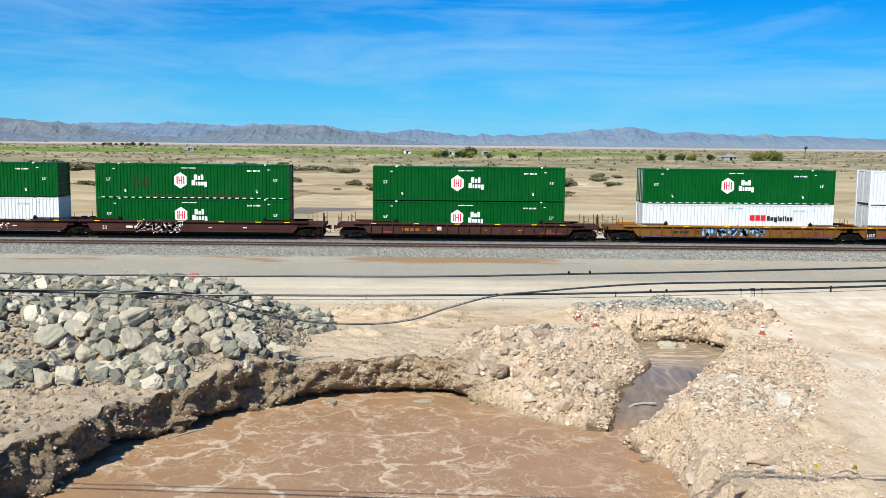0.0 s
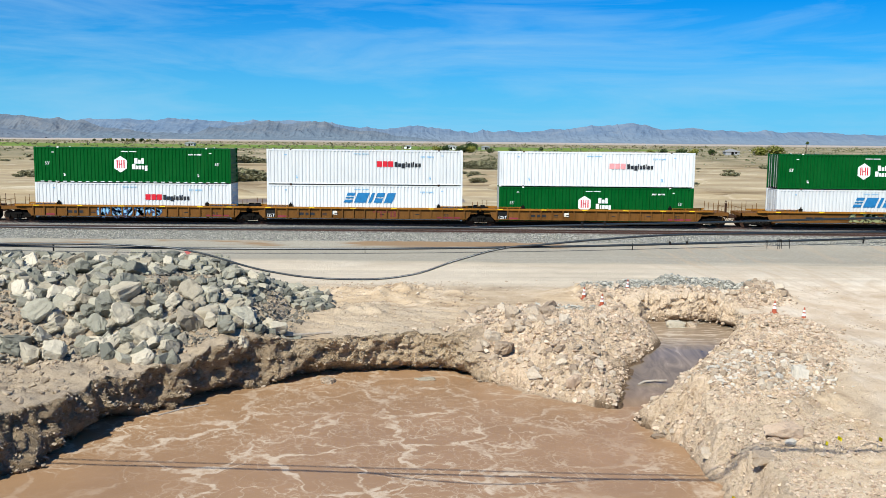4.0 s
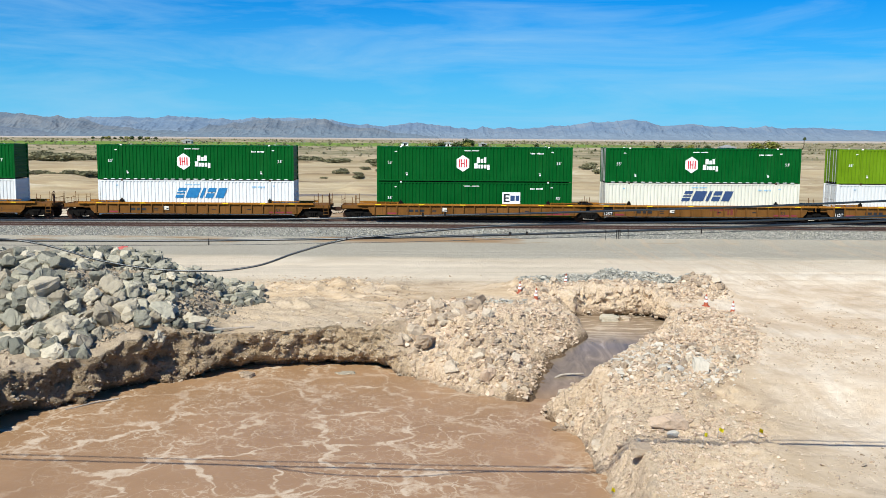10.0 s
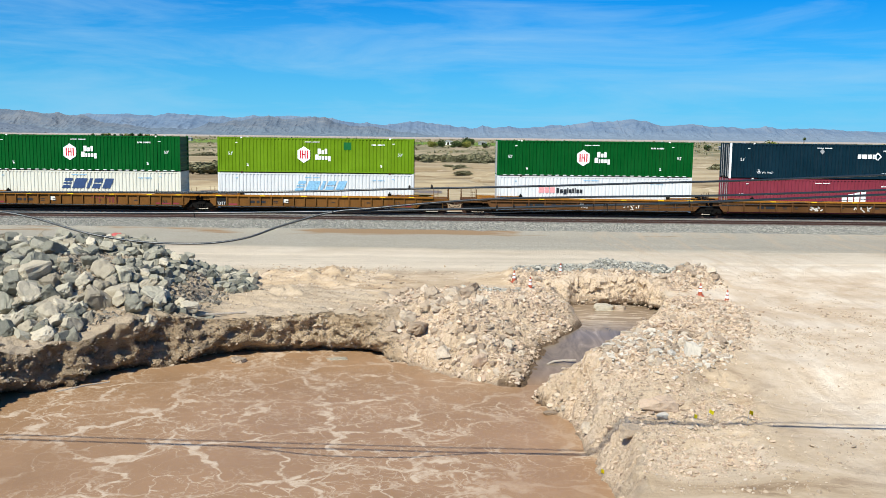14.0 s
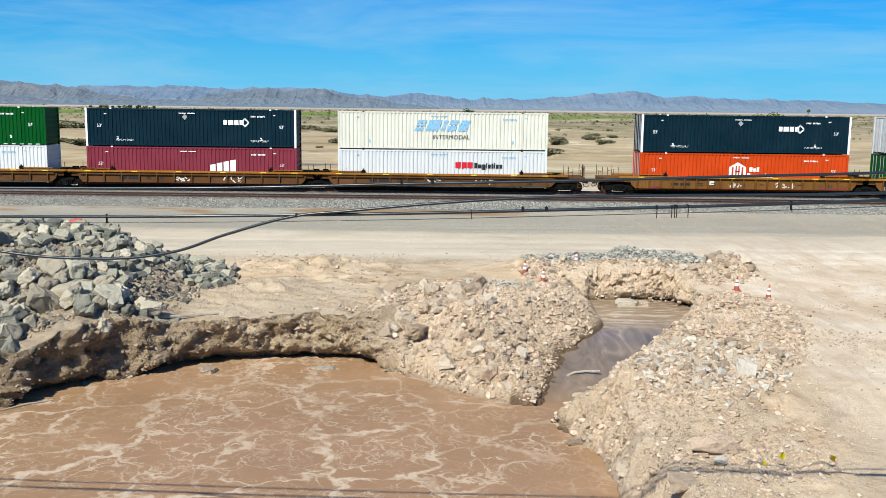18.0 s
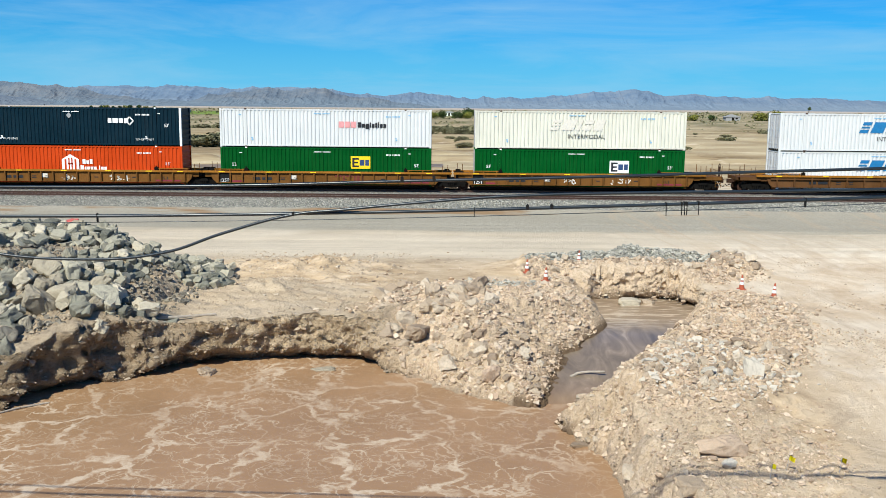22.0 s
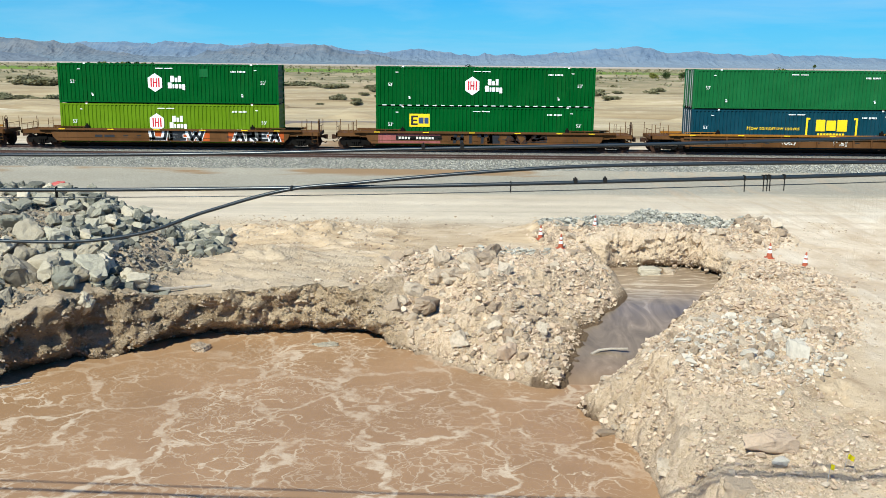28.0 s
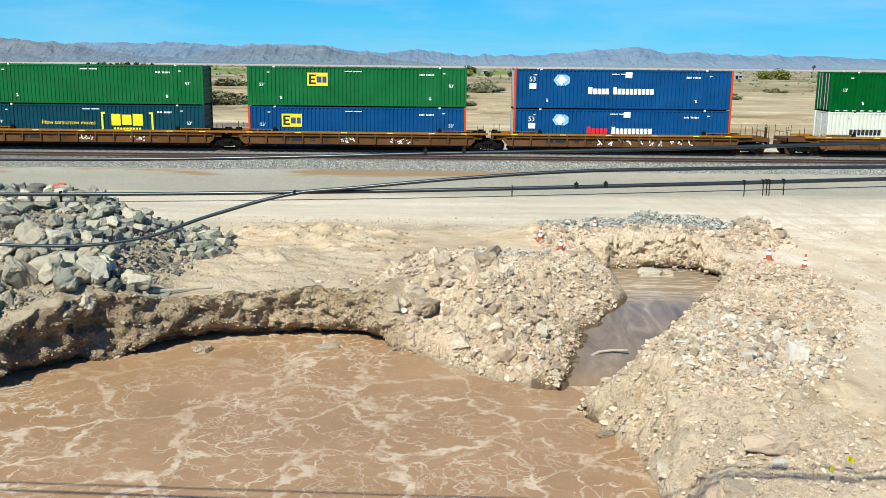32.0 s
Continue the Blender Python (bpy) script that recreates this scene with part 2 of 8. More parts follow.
def shared(key, mat, make):
    """One mesh for all alike parts of one material."""
    k = (key, mat.name)
    if k not in MESHES:
        bm = make()
        me = bpy.data.meshes.new(key if isinstance(key, str) else str(key[0]))
        bm.to_mesh(me)
        bm.free()
        me.materials.append(mat)
        MESHES[k] = me
    return MESHES[k]


def box(bm, x0, x1, y0, y1, z0, z1):
    v = [bm.verts.new(p) for p in ((x0, y0, z0), (x1, y0, z0), (x1, y1, z0), (x0, y1, z0), (x0, y0, z1), (x1, y0, z1), (x1, y1, z1), (x0, y1, z1))]
    for f in ((3, 2, 1, 0), (4, 5, 6, 7), (0, 1, 5, 4), (1, 2, 6, 5), (2, 3, 7, 6), (3, 0, 4, 7)):
        bm.faces.new([v[i] for i in f])
    return v


def boxes(*rows):
    bm = bmesh.new()
    for r in rows:
        box(bm, *r)
    return bm


def prism(bm, outline_xz, y0, y1):
    """A plate with the given outline in x and z, between two y."""
    a = [bm.verts.new((x, y0, z)) for x, z in outline_xz]
    b = [bm.verts.new((x, y1, z)) for x, z in outline_xz]
    n = len(a)
    bm.faces.new(a)
    bm.faces.new(b[::-1])
    for i in range(n):
        bm.faces.new((a[i], b[i], b[(i + 1) % n], a[(i + 1) % n]))


def plate(outline_xz, y0, y1):
    bm = bmesh.new()
    prism(bm, outline_xz, y0, y1)
    bmesh.ops.recalc_face_normals(bm, faces=bm.faces)
    return bm


def rod(bm, p, q, r, sides=8):
    """A round bar from p to q."""
    p, q = Vector(p), Vector(q)
    turn = (q - p).to_track_quat("Z", "Y").to_matrix()
    rings = []
    for c in (p, q):
        rings.append([bm.verts.new(c + turn @ Vector((r * math.cos(a), r * math.sin(a), 0))) for a in (2 * math.pi * k / sides for k in range(sides))])
    for k in range(sides):
        bm.faces.new((rings[0][k], rings[0][(k + 1) % sides], rings[1][(k + 1) % sides], rings[1][k]))
    bm.faces.new(rings[0][::-1])
    bm.faces.new(rings[1])


def rods(*rows, r=0.02, sides=6):
    bm = bmesh.new()
    for p, q in rows:
        rod(bm, p, q, r, sides)
    return bm


def lathe(profile, sides=16):
    """A body turned about z from (radius, z) pairs."""
    bm = bmesh.new()
    rings = [[bm.verts.new((r * math.cos(2 * math.pi * k / sides), r * math.sin(2 * math.pi * k / sides), z)) for k in range(sides)] for r, z in profile]
    for a, b in zip(rings, rings[1:]):
        for k in range(sides):
            bm.faces.new((a[k], a[(k + 1) % sides], b[(k + 1) % sides], b[k]))
    bm.faces.new(rings[0][::-1])
    bm.faces.new(rings[-1])
    return bm


TEXTS = {}


def text_mesh(words, size, mat, slant=0.0):
    """Flat lettering in the x-z plane, facing -y, its lower left corner at the origin."""
    key = (words, size, mat.name, slant)
    if key not in TEXTS:
        cu = bpy.data.curves.new("lettering", "FONT")
        cu.body, cu.size, cu.extrude, cu.shear = words, size, 0.002, slant
        cu.resolution_u = 3
        tmp = bpy.data.objects.new("lettering", cu)
        scene.collection.objects.link(tmp)
        bpy.context.view_layer.update()
        me = bpy.data.meshes.new_from_object(tmp.evaluated_get(bpy.context.evaluated_depsgraph_get()))
        me.transform(Matrix.Rotation(math.pi / 2, 4, "X"))
        me.materials.clear()
        me.materials.append(mat)
        bpy.data.objects.remove(tmp)
        bpy.data.curves.remove(cu)
        TEXTS[key] = me
    return TEXTS[key]


# ---- ground: one sheet from behind the camera to the foot of the mountains ----
WATER_Z = -2.0
LAND_Z = -0.5
POND = [(-13.8, -57), (-13.5, -52.9), (-13.1, -51.6), (-12.3, -49.7), (-11.8, -47.7), (-10.6, -46.6), (-9.3, -44.8), (-7.8, -43.2), (-5.6, -41.8),
        (-3.6, -41.3), (-2.0, -41.3), (-0.5, -42.3), (0.5, -43.3), (1.6, -44.6), (2.5, -45.5), (3.9, -45.9), (4.6, -46.1),
        (4.45, -47.4), (4.95, -48.6), (5.35, -49.3), (5.5, -50.8), (5.6, -52.5), (5.7, -57), (3.0, -63), (-6.0, -65), (-13, -63)]
CREEK = [(4.0, -47.0), (4.6, -45.6), (5.3, -43.4), (6.6, -40.9), (7.4, -39.5), (7.55, -37.6), (7.15, -35.5), (7.4, -33.9), (9.3, -34.0),
         (11.1, -34.5), (11.5, -36.7), (9.9, -39.0), (8.25, -41.1), (6.6, -43.7), (5.3, -45.8), (4.4, -47.3)]


# the toes of the dug heaps: west and east of the creek, and the ridge behind its pool
HEAP_WEST = [(-0.7, -38.0), (0.0, -36.0), (1.6, -35.1), (3.2, -34.7), (5.6, -35.2), (6.7, -37.4), (7.3, -39.6), (6.5, -41.1), (5.7, -43.2), (5.1, -45.0), (4.3, -46.9), (2.4, -46.4), (0.5, -45.0), (-1.2, -42.8)]
HEAP_EAST = [(12.2, -36.4), (13.9, -38.4), (13.4, -41.0), (12.8, -43.6), (11.9, -45.9), (10.7, -47.8), (9.5, -49.7), (7.0, -50.3), (5.3, -49.9), (4.6, -48.7), (4.2, -47.2), (5.7, -44.6), (7.4, -42.4), (8.8, -40.4), (9.7, -38.9), (11.2, -36.7)]
HEAP_NORTH = [(4.6, -32.6), (5.6, -31.8), (8.0, -31.9), (11.6, -32.1), (13.2, -32.2), (13.5, -31.5), (15.1, -31.3), (14.9, -33.4), (13.0, -34.9), (11.6, -36.4), (10.9, -34.4), (9.3, -33.8), (7.3, -33.8), (6.9, -35.2), (5.0, -33.6)]


def lattice(ix, iy, iz, seed):
    h = (ix * 374761393 + iy * 668265263 + iz * 2147483647 + seed * 144665) & 0xFFFFFFFF
    h = ((h ^ (h >> 13)) * 1274126177) & 0xFFFFFFFF
    return ((h ^ (h >> 16)) & 0xFFFF) / 65535.0


def vnoise(x, y, z=0.0, seed=0):
    """Smooth lattice noise, 0 to 1, on arrays."""
    x, y, z = np.broadcast_arrays(np.asarray(x, float), np.asarray(y, float), np.asarray(z, float))
    ix, iy, iz = (np.floor(a).astype(np.int64) for a in (x, y, z))
    fx, fy, fz = (a - b for a, b in ((x, ix), (y, iy), (z, iz)))
    fx, fy, fz = (f * f * (3 - 2 * f) for f in (fx, fy, fz))
    total = 0
    for dx in (0, 1):
        for dy in (0, 1):
            for dz in (0, 1):
                w = (fx if dx else 1 - fx) * (fy if dy else 1 - fy) * (fz if dz else 1 - fz)
                total = total + w * lattice(ix + dx, iy + dy, iz + dz, seed)
    return total


def fbm(x, y, z=0.0, octaves=4, seed=0):
    total, amp, norm = 0, 1.0, 0.0
    for o in range(octaves):
        total = total + amp * vnoise(x * 2**o + 17.3 * o, y * 2**o - 9.1 * o, np.asarray(z) * 2**o, seed + o)
        norm += amp
        amp *= 0.5
    return total / norm


def smooth(a, b, v):
    t = np.clip((v - a) / (b - a), 0, 1)
    return t * t * (3 - 2 * t)


def outline(points, rounds=2):
    """A closed outline with its corners rounded."""
    p = np.array(points, float)
    for _ in range(rounds):
        q = np.roll(p, -1, 0)
        p = np.stack([0.75 * p + 0.25 * q, 0.25 * p + 0.75 * q], 1).reshape(-1, 2)
    return p


def away(x, y, points):
    """Distance to a closed outline, negative inside, and the way out from it."""
    best, gx, gy = np.full(x.shape, 1e9), np.zeros(x.shape), np.zeros(x.shape)
    inside = np.zeros(x.shape, bool)
    for (ax, ay), (bx, by) in zip(points, np.roll(points, -1, 0)):
        ex, ey = bx - ax, by - ay
        t = np.clip(((x - ax) * ex + (y - ay) * ey) / (ex * ex + ey * ey + 1e-12), 0, 1)
        dx, dy = x - ax - t * ex, y - ay - t * ey
        d = np.hypot(dx, dy)
        near = d < best
        best, gx, gy = np.where(near, d, best), np.where(near, dx, gx), np.where(near, dy, gy)
        cross = ((ay > y) != (by > y)) & (x < (bx - ax) * (y - ay) / (by - ay + 1e-12) + ax)
        inside ^= cross
    sign = np.where(inside, -1.0, 1.0)
    return best * sign, gx / (best + 1e-9) * sign, gy / (best + 1e-9) * sign


def hill(x, y, cx, cy, rx, ry, h, turn=0.0, power=1.0):
    c, s = math.cos(radians(turn)), math.sin(radians(turn))
    u, v = ((x - cx) * c + (y - cy) * s) / rx, (-(x - cx) * s + (y - cy) * c) / ry
    return h * np.clip(1 - (u * u + v * v), 0, 1) ** power


def creek_level(y):
    return -1.97 + 0.65 * smooth(-46.3, -39.5, y)


def land(x, y):
    """Height of the ground before the pond and the creek are cut in, and how much of it is grey crushed stone."""
    z = LAND_Z - 0.12 * smooth(-26, -13, y) + 0.0 * x
    z = z + 0.16 * (fbm(x * 0.3, y * 0.3, 0, 4, 3) - 0.5) * smooth(60, 30, np.abs(x))
    churned = smooth(-10, -8, x) * smooth(1.5, -1.0, x) * smooth(-44, -41, y) * smooth(-28, -31, y)
    z = z + churned * (0.30 * (fbm(x * 1.1, y * 1.4, 0, 4, 4) - 0.5) + 0.22 * np.abs(fbm(x * 0.9 + y * 1.6, y * 0.5 - x * 0.3, 0, 3, 7) - 0.5))
    # wheel ruts along the haul road
    z = z - 0.05 * smooth(0.6, 0.8, vnoise(x * 0.04, y * 1.3, 0, 8)) * smooth(-31, -27, y) * smooth(-12, -15, y)
    # track bed
    bed = smooth(-11.2, -6.4, y) * smooth(7.5, 4.2, y)
    z = z * (1 - bed) + (-0.20) * bed
    # open desert behind the track: shallow washes and low terraces
    far = smooth(8, 30, y)
    z = z - far * 0.6
    z = z + far * smooth(900, 250, y) * (2.6 * (fbm(x * 0.016, y * 0.022, 0, 3, 21) - 0.55) + 0.6 * (fbm(x * 0.09, y * 0.13, 0, 3, 22) - 0.5))
    shelf = fbm(x * 0.021, y * 0.04, 0, 4, 23)
    z = z + smooth(24, 50, y) * smooth(420, 200, y) * (0.7 * smooth(0.5, 0.53, shelf) + 0.6 * smooth(0.6, 0.625, shelf) - 0.6)
    dip = smooth(0.0, 0.6, hill(x, y, -16, 50, 24, 7, 1.0, 3))
    z = z * (1 - dip) + (-1.55) * dip
    z = z - 0.27 * smooth(-48.0, -51.5, y) * smooth(4.0, 6.0, x) * smooth(-75, -62, y)
    # mound under the rock pile, spoil heaps on both sides of the creek
    lump = 0.6 + 0.8 * fbm(x * 0.5, y * 0.4, 0, 3, 5)
    z = z + hill(x, y, -18.7, -37.4, 10.6, 7.0, 2.05, -3, 0.62) * (0.8 + 0.4 * fbm(x * 0.4, y * 0.4, 0, 3, 5))
    z = z + hill(x, y, -13.2, -34.6, 2.6, 2.6, 0.4, -10, 0.9) * lump
    z = z + hill(x, y, -9.6, -35.0, 3.4, 3.2, 0.55, 30, 1.0) * lump
    z = z + hill(x, y, -11.5, -41.6, 4.4, 3.4, 0.6, -30, 1.0) * lump
    z = z + hill(x, y, -4.6, -37.0, 4.2, 2.6, 0.22, 0, 1.0) * lump
    z = z + hill(x, y, -4.2, -32.4, 4.0, 2.4, 0.42, 8, 1.2) * (0.5 + fbm(x * 0.9, y * 0.9, 0, 4, 6))
    z = z + hill(x, y, 2.9, -41.4, 3.9, 5.0, 0.24, 0, 0.8) * lump
    z = z + hill(x, y, 10.2, -44.6, 7.4, 3.7, 0.26, 58, 0.8) * lump
    z = z + hill(x, y, 7.4, -48.6, 2.6, 2.4, 0.16, 20, 0.9) * lump
    z = z + hill(x, y, 9.6, -31.6, 4.9, 2.9, 0.34, -6, 0.4) * (0.75 + 0.5 * fbm(x * 0.5, y * 0.4, 0, 3, 5))
    z = z + hill(x, y, 14.3, -32.2, 1.5, 1.2, 0.5, 0, 1.0) * lump
    z = z + hill(x, y, 11.6, -31.0, 2.6, 1.1, 0.42, -14, 0.8) * lump + hill(x, y, 8.2, -30.7, 2.2, 0.9, 0.22, 0, 0.8) * lump
    z = z + hill(x, y, 5.0, -31.6, 2.2, 1.7, 0.3, 10, 1.0) * lump
    grey = 0.9 * smooth(-9.6, -7.9, y) * smooth(7.5, 4.2, y)
    grey = np.maximum(grey, smooth(0.0, 0.35, hill(x, y, 9.3, -30.8, 4.2, 1.2, 1, -6)))
    grey = np.maximum(grey, smooth(0.0, 0.35, hill(x, y, 3.4, -36.3, 1.8, 1.1, 1, 12)))
    grey = np.maximum(grey, smooth(0.0, 0.5, hill(x, y, 6.4, -31.4, 1.5, 1.1, 1, 10)))
    grey = np.maximum(grey, smooth(0.0, 0.3, hill(x, y, 11.2, -31.0, 3.2, 1.1, 1, -12)))
    return z, grey


CLIFF = []   # places on the face of the cut bank


def ground_mesh():
    def lines(*runs):
        return np.unique(np.round(np.concatenate([np.linspace(a, b, n) for a, b, n in runs]), 4))

    xs = lines((-4800, -600, 22), (-600, -120, 25), (-120, -32, 45), (-32, -17, 76), (-17, 17, 342), (17, 30, 66), (30, 120, 46), (120, 600, 25), (600, 4800, 22))
    ys = lines((-300, -90, 12), (-90, -57, 30), (-57, -29, 300), (-29, -12, 70), (-12, 8, 60), (8, 80, 60), (80, 300, 70), (300, 1200, 40), (1200, 4300, 20))
    x, y = np.meshgrid(xs, ys)
    z, grey = land(x, y)
    wall = np.zeros(x.shape)
    px, py = x.copy(), y.copy()
    sub = (x > -30) & (x < 30) & (y > -80) & (y < -26)
    sx, sy, sz = x[sub], y[sub], z[sub]
    d, gx, gy = away(sx, sy, outline(POND))
    c, hx, hy = away(sx, sy, outline(CREEK))
    rough = fbm(sx * 1.1, sy * 1.1, 0, 3, 11)
    d = d + 0.5 * (rough - 0.5)
    # steep cut bank on the far and near-left shore, slumped rubble slope towards the creek
    slump = smooth(-1.6, 1.2, sx) * np.maximum(smooth(-52.0, -49.0, sy), smooth(1.5, 3.5, sx))
    lo = -0.8 + 0.68 * slump
    wide = 1.7 * (1 - slump) + slump * (0.6 + 2.5 * smooth(5.0, 3.2, sx) + smooth(4.2, 5.2, sx) * (0.15 + 0.75 * smooth(-51.0, -48.0, sy)))
    t = np.clip((d - lo) / wide, 0, 1)
    pit = np.where(t <= 0, -2.4 - 0.3 * smooth(0, 1.4, lo - d), -2.4 + (sz + 2.4) * t**0.95)
    cz = creek_level(sy) - 0.25
    cw = 0.7 + 1.5 * smooth(-38.0, -41.0, sy)
    mid_x = 4.3 + 0.4545 * (sy + 47)
    cw = cw + 1.3 * smooth(-38.6, -42.0, sy) * smooth(0.3, -0.6, sx - mid_x)
    north = smooth(-37.6, -36.4, sy) * smooth(6.6, 7.3, sx)
    cw = cw * (1 - north) + 1.1 * north
    ct = np.clip((c + 0.3 * (rough - 0.5) + 0.2 + 0.04 * cw * north) / cw, 0, 1)
    cut = cz + (sz - cz) * ct**0.85
    h = np.minimum(np.minimum(sz, pit), np.where(c < cw + 0.3, cut, sz))
    on_wall = np.where((d > lo - 0.2) & (t < 1), 1.0, 0.0)
    on_creek = np.where((c > -0.2) & (ct < 1), 1.0, 0.0)
    steep = np.maximum(on_wall * (1 - slump * 0.9), (0.25 - 0.15 * north) * on_creek)
    # the cut bank stands almost upright, ragged, undercut by the water
    hang = (0.15 + 0.85 * smooth(0.38, 0.62, fbm(sx * 0.35, sy * 0.35, 0, 2, 31))) * smooth(-62, -58, sy)
    inner, outer = smooth(2.5, 0, lo - d), smooth(lo + wide + 1.8, lo + wide, d)
    stand = (0.05 + 0.42 * t - np.clip(d, lo, lo + wide)) * inner * outer
    under = 1.05 * hang * (1 - smooth(0.12, 0.5, t)) * inner - 0.22 * hang * smooth(0.62, 0.85, t) * outer
    push = (1 - slump) * (stand + under)
    edge = smooth(lo - 0.3, lo + 0.2, d) * smooth(lo + wide + 0.35, lo + wide - 0.15, d)
    block = fbm(sx * 1.5, sy * 1.5, h * 1.9, 3, 41) - 0.5 + 2.6 * smooth(-6.5, -9.5, sx) * (fbm(sx * 0.6, sy * 0.6, h * 0.5, 2, 47) - 0.5)
    lumps = np.abs(fbm(sx * 3.2, sy * 3.2, h * 3.6, 2, 42) - 0.5) * 2
    fine = vnoise(sx * 5.0, sy * 5.0, h * 5.0, 43) - 0.5
    amount = np.maximum(edge * (1 - 0.45 * slump), 0.5 * on_creek)
    slip = push + amount * (0.62 * block + 0.40 * (lumps - 0.3) + 0.30 * fine)
    # the earth cliff behind the creek's pool
    c_in = c + 0.4 * (rough - 0.5)
    upright = (0.1 + 0.32 * ct - np.clip(c_in, -0.16 * cw, 0.84 * cw)) * smooth(-1.4, -0.3, c_in) * smooth(2.4, 1.0, c_in)
    hollow = 0.5 * (1 - smooth(0.1, 0.45, ct)) * smooth(0.42, 0.6, fbm(sx * 0.8, sy * 0.8, 0, 2, 33)) * smooth(-1.2, -0.2, c_in)
    knobs = (np.abs(fbm(sx * 2.2, sy * 2.2, h * 2.8, 3, 46) - 0.5) * 1.5 - 0.25 + 0.5 * block) * (c_in > -0.2) * (ct < 1)
    lean = north * (upright + hollow + 0.8 * knobs)
    slip = slip * (1 - north)
    px[sub] = sx + gx * slip + hx * lean
    py[sub] = sy + gy * slip + hy * lean
    h = h + 0.16 * amount * (fbm(sx * 2.4, sy * 2.4, h * 2.4, 3, 44) - 0.5)
    wavy = 0.9 * (fbm(sx * 0.9, sy * 0.9, 0, 3, 48) - 0.5)
    toe = np.zeros(sx.shape)
    for ring in (HEAP_WEST, HEAP_EAST, HEAP_NORTH):
        toe = np.maximum(toe, smooth(0.15, -0.55, away(sx, sy, outline(ring))[0] + wavy))
    h = h + 0.16 * toe * (h > WATER_Z + 0.2) * (on_creek < 0.5)
    spoil = smooth(0.05, 0.4, sz - LAND_Z - 0.03) * (h > WATER_Z + 0.1)
    muck = smooth(-8.5, -11.0, sx) * smooth(-40.5, -43.5, sy) * smooth(-59, -56, sy) * (h > WATER_Z + 0.5)
    h = h + muck * (0.55 * (fbm(sx * 1.0, sy * 1.0, 0, 4, 57) - 0.5) + 0.12 * (vnoise(sx * 5, sy * 5, 0, 58) - 0.5))
    spoil = np.maximum(spoil, 0.8 * smooth(0.0, 0.4, hill(sx, sy, 6.8, -51, 4.0, 5.5, 1)) * (h > WATER_Z + 0.1))
    spoil = np.maximum(spoil, toe * (h > WATER_Z + 0.1))
    h = h + spoil * (0.34 * (fbm(sx * 1.5, sy * 1.5, 0, 4, 51) - 0.5) + 0.16 * (vnoise(sx * 4.5, sy * 4.5, 0, 52) - 0.5) + 0.13 * (vnoise(sx * 9.5, sy * 9.5, 0, 54) - 0.5))
    h = h + 0.025 * (vnoise(sx * 4, sy * 4, 0, 53) - 0.5)
    z[sub] = h
    wall[sub] = steep
    dug = np.zeros(x.shape, bool)
    dug[sub] = toe > 0.5
    heap = np.zeros(x.shape)
    heap[sub] = np.clip(toe + 0.75 * smooth(0.0, 0.5, hill(sx, sy, 6.4, -51.5, 3.4, 4.0, 1)) + 0.8 * slump * on_wall + on_creek, 0, 1)
    pick = on_wall * (slump < 0.6) * (d > lo) * (sx > -20) * (sy > -57) * (h > WATER_Z - 0.05) > 0
    pick |= (on_creek * (sy > -37.5) * (h > -1.35)) > 0
    CLIFF.append(np.stack([px[sub][pick], py[sub][pick], h[pick]], -1))
    damp = np.zeros(x.shape)
    damp[sub] = np.clip((1 - 0.5 * slump) * smooth(0.28 - 0.14 * slump, 0.0, h - WATER_Z) * (d < 2) + smooth(0.35, 0.05, h - creek_level(sy)) * (c < 1), 0, 1)
    ny, nx = x.shape
    verts = np.stack([px, py, z], -1).reshape(-1, 3)
    i = np.arange(nx * ny).reshape(ny, nx)
    quads = np.stack([i[:-1, :-1], i[:-1, 1:], i[1:, 1:], i[1:, :-1]], -1).reshape(-1, 4)
    me = bpy.data.meshes.new("ground")
    me.vertices.add(len(verts))
    me.vertices.foreach_set("co", verts.ravel())
    me.loops.add(quads.size)
    me.loops.foreach_set("vertex_index", quads.ravel())
    me.polygons.add(len(quads))
    me.polygons.foreach_set("loop_start", np.arange(0, quads.size, 4))
    crumbly = dug & (wall < 0.3)
    me.polygons.foreach_set("use_smooth", ~(crumbly[:-1, :-1] & crumbly[1:, 1:]).ravel())
    me.update(calc_edges=True)
    mound = smooth(0.0, 0.3, hill(x, y, -17.5, -39.5, 11.5, 6.6, 1, -6)) * (y < -30)
    mound = np.maximum(mound, smooth(-6.5, -9.5, x) * smooth(-58, -54, y) * smooth(-40, -42, y) * 0.85)
    mound = np.maximum(mound, 0.4 * smooth(0.0, 0.6, hill(x, y, -5.0, -38.6, 5.5, 3.6, 1)) * (0.4 + 0.9 * fbm(x * 0.9, y * 0.9, 0, 3, 91)))
    for key, values in (("mound", mound), ("grey", grey), ("bank", wall), ("damp", damp), ("heap", heap)):
        a = me.attributes.new(key, "FLOAT", "POINT")
        a.data.foreach_set("value", values.ravel().astype(np.float32))
    return me, xs, ys, z


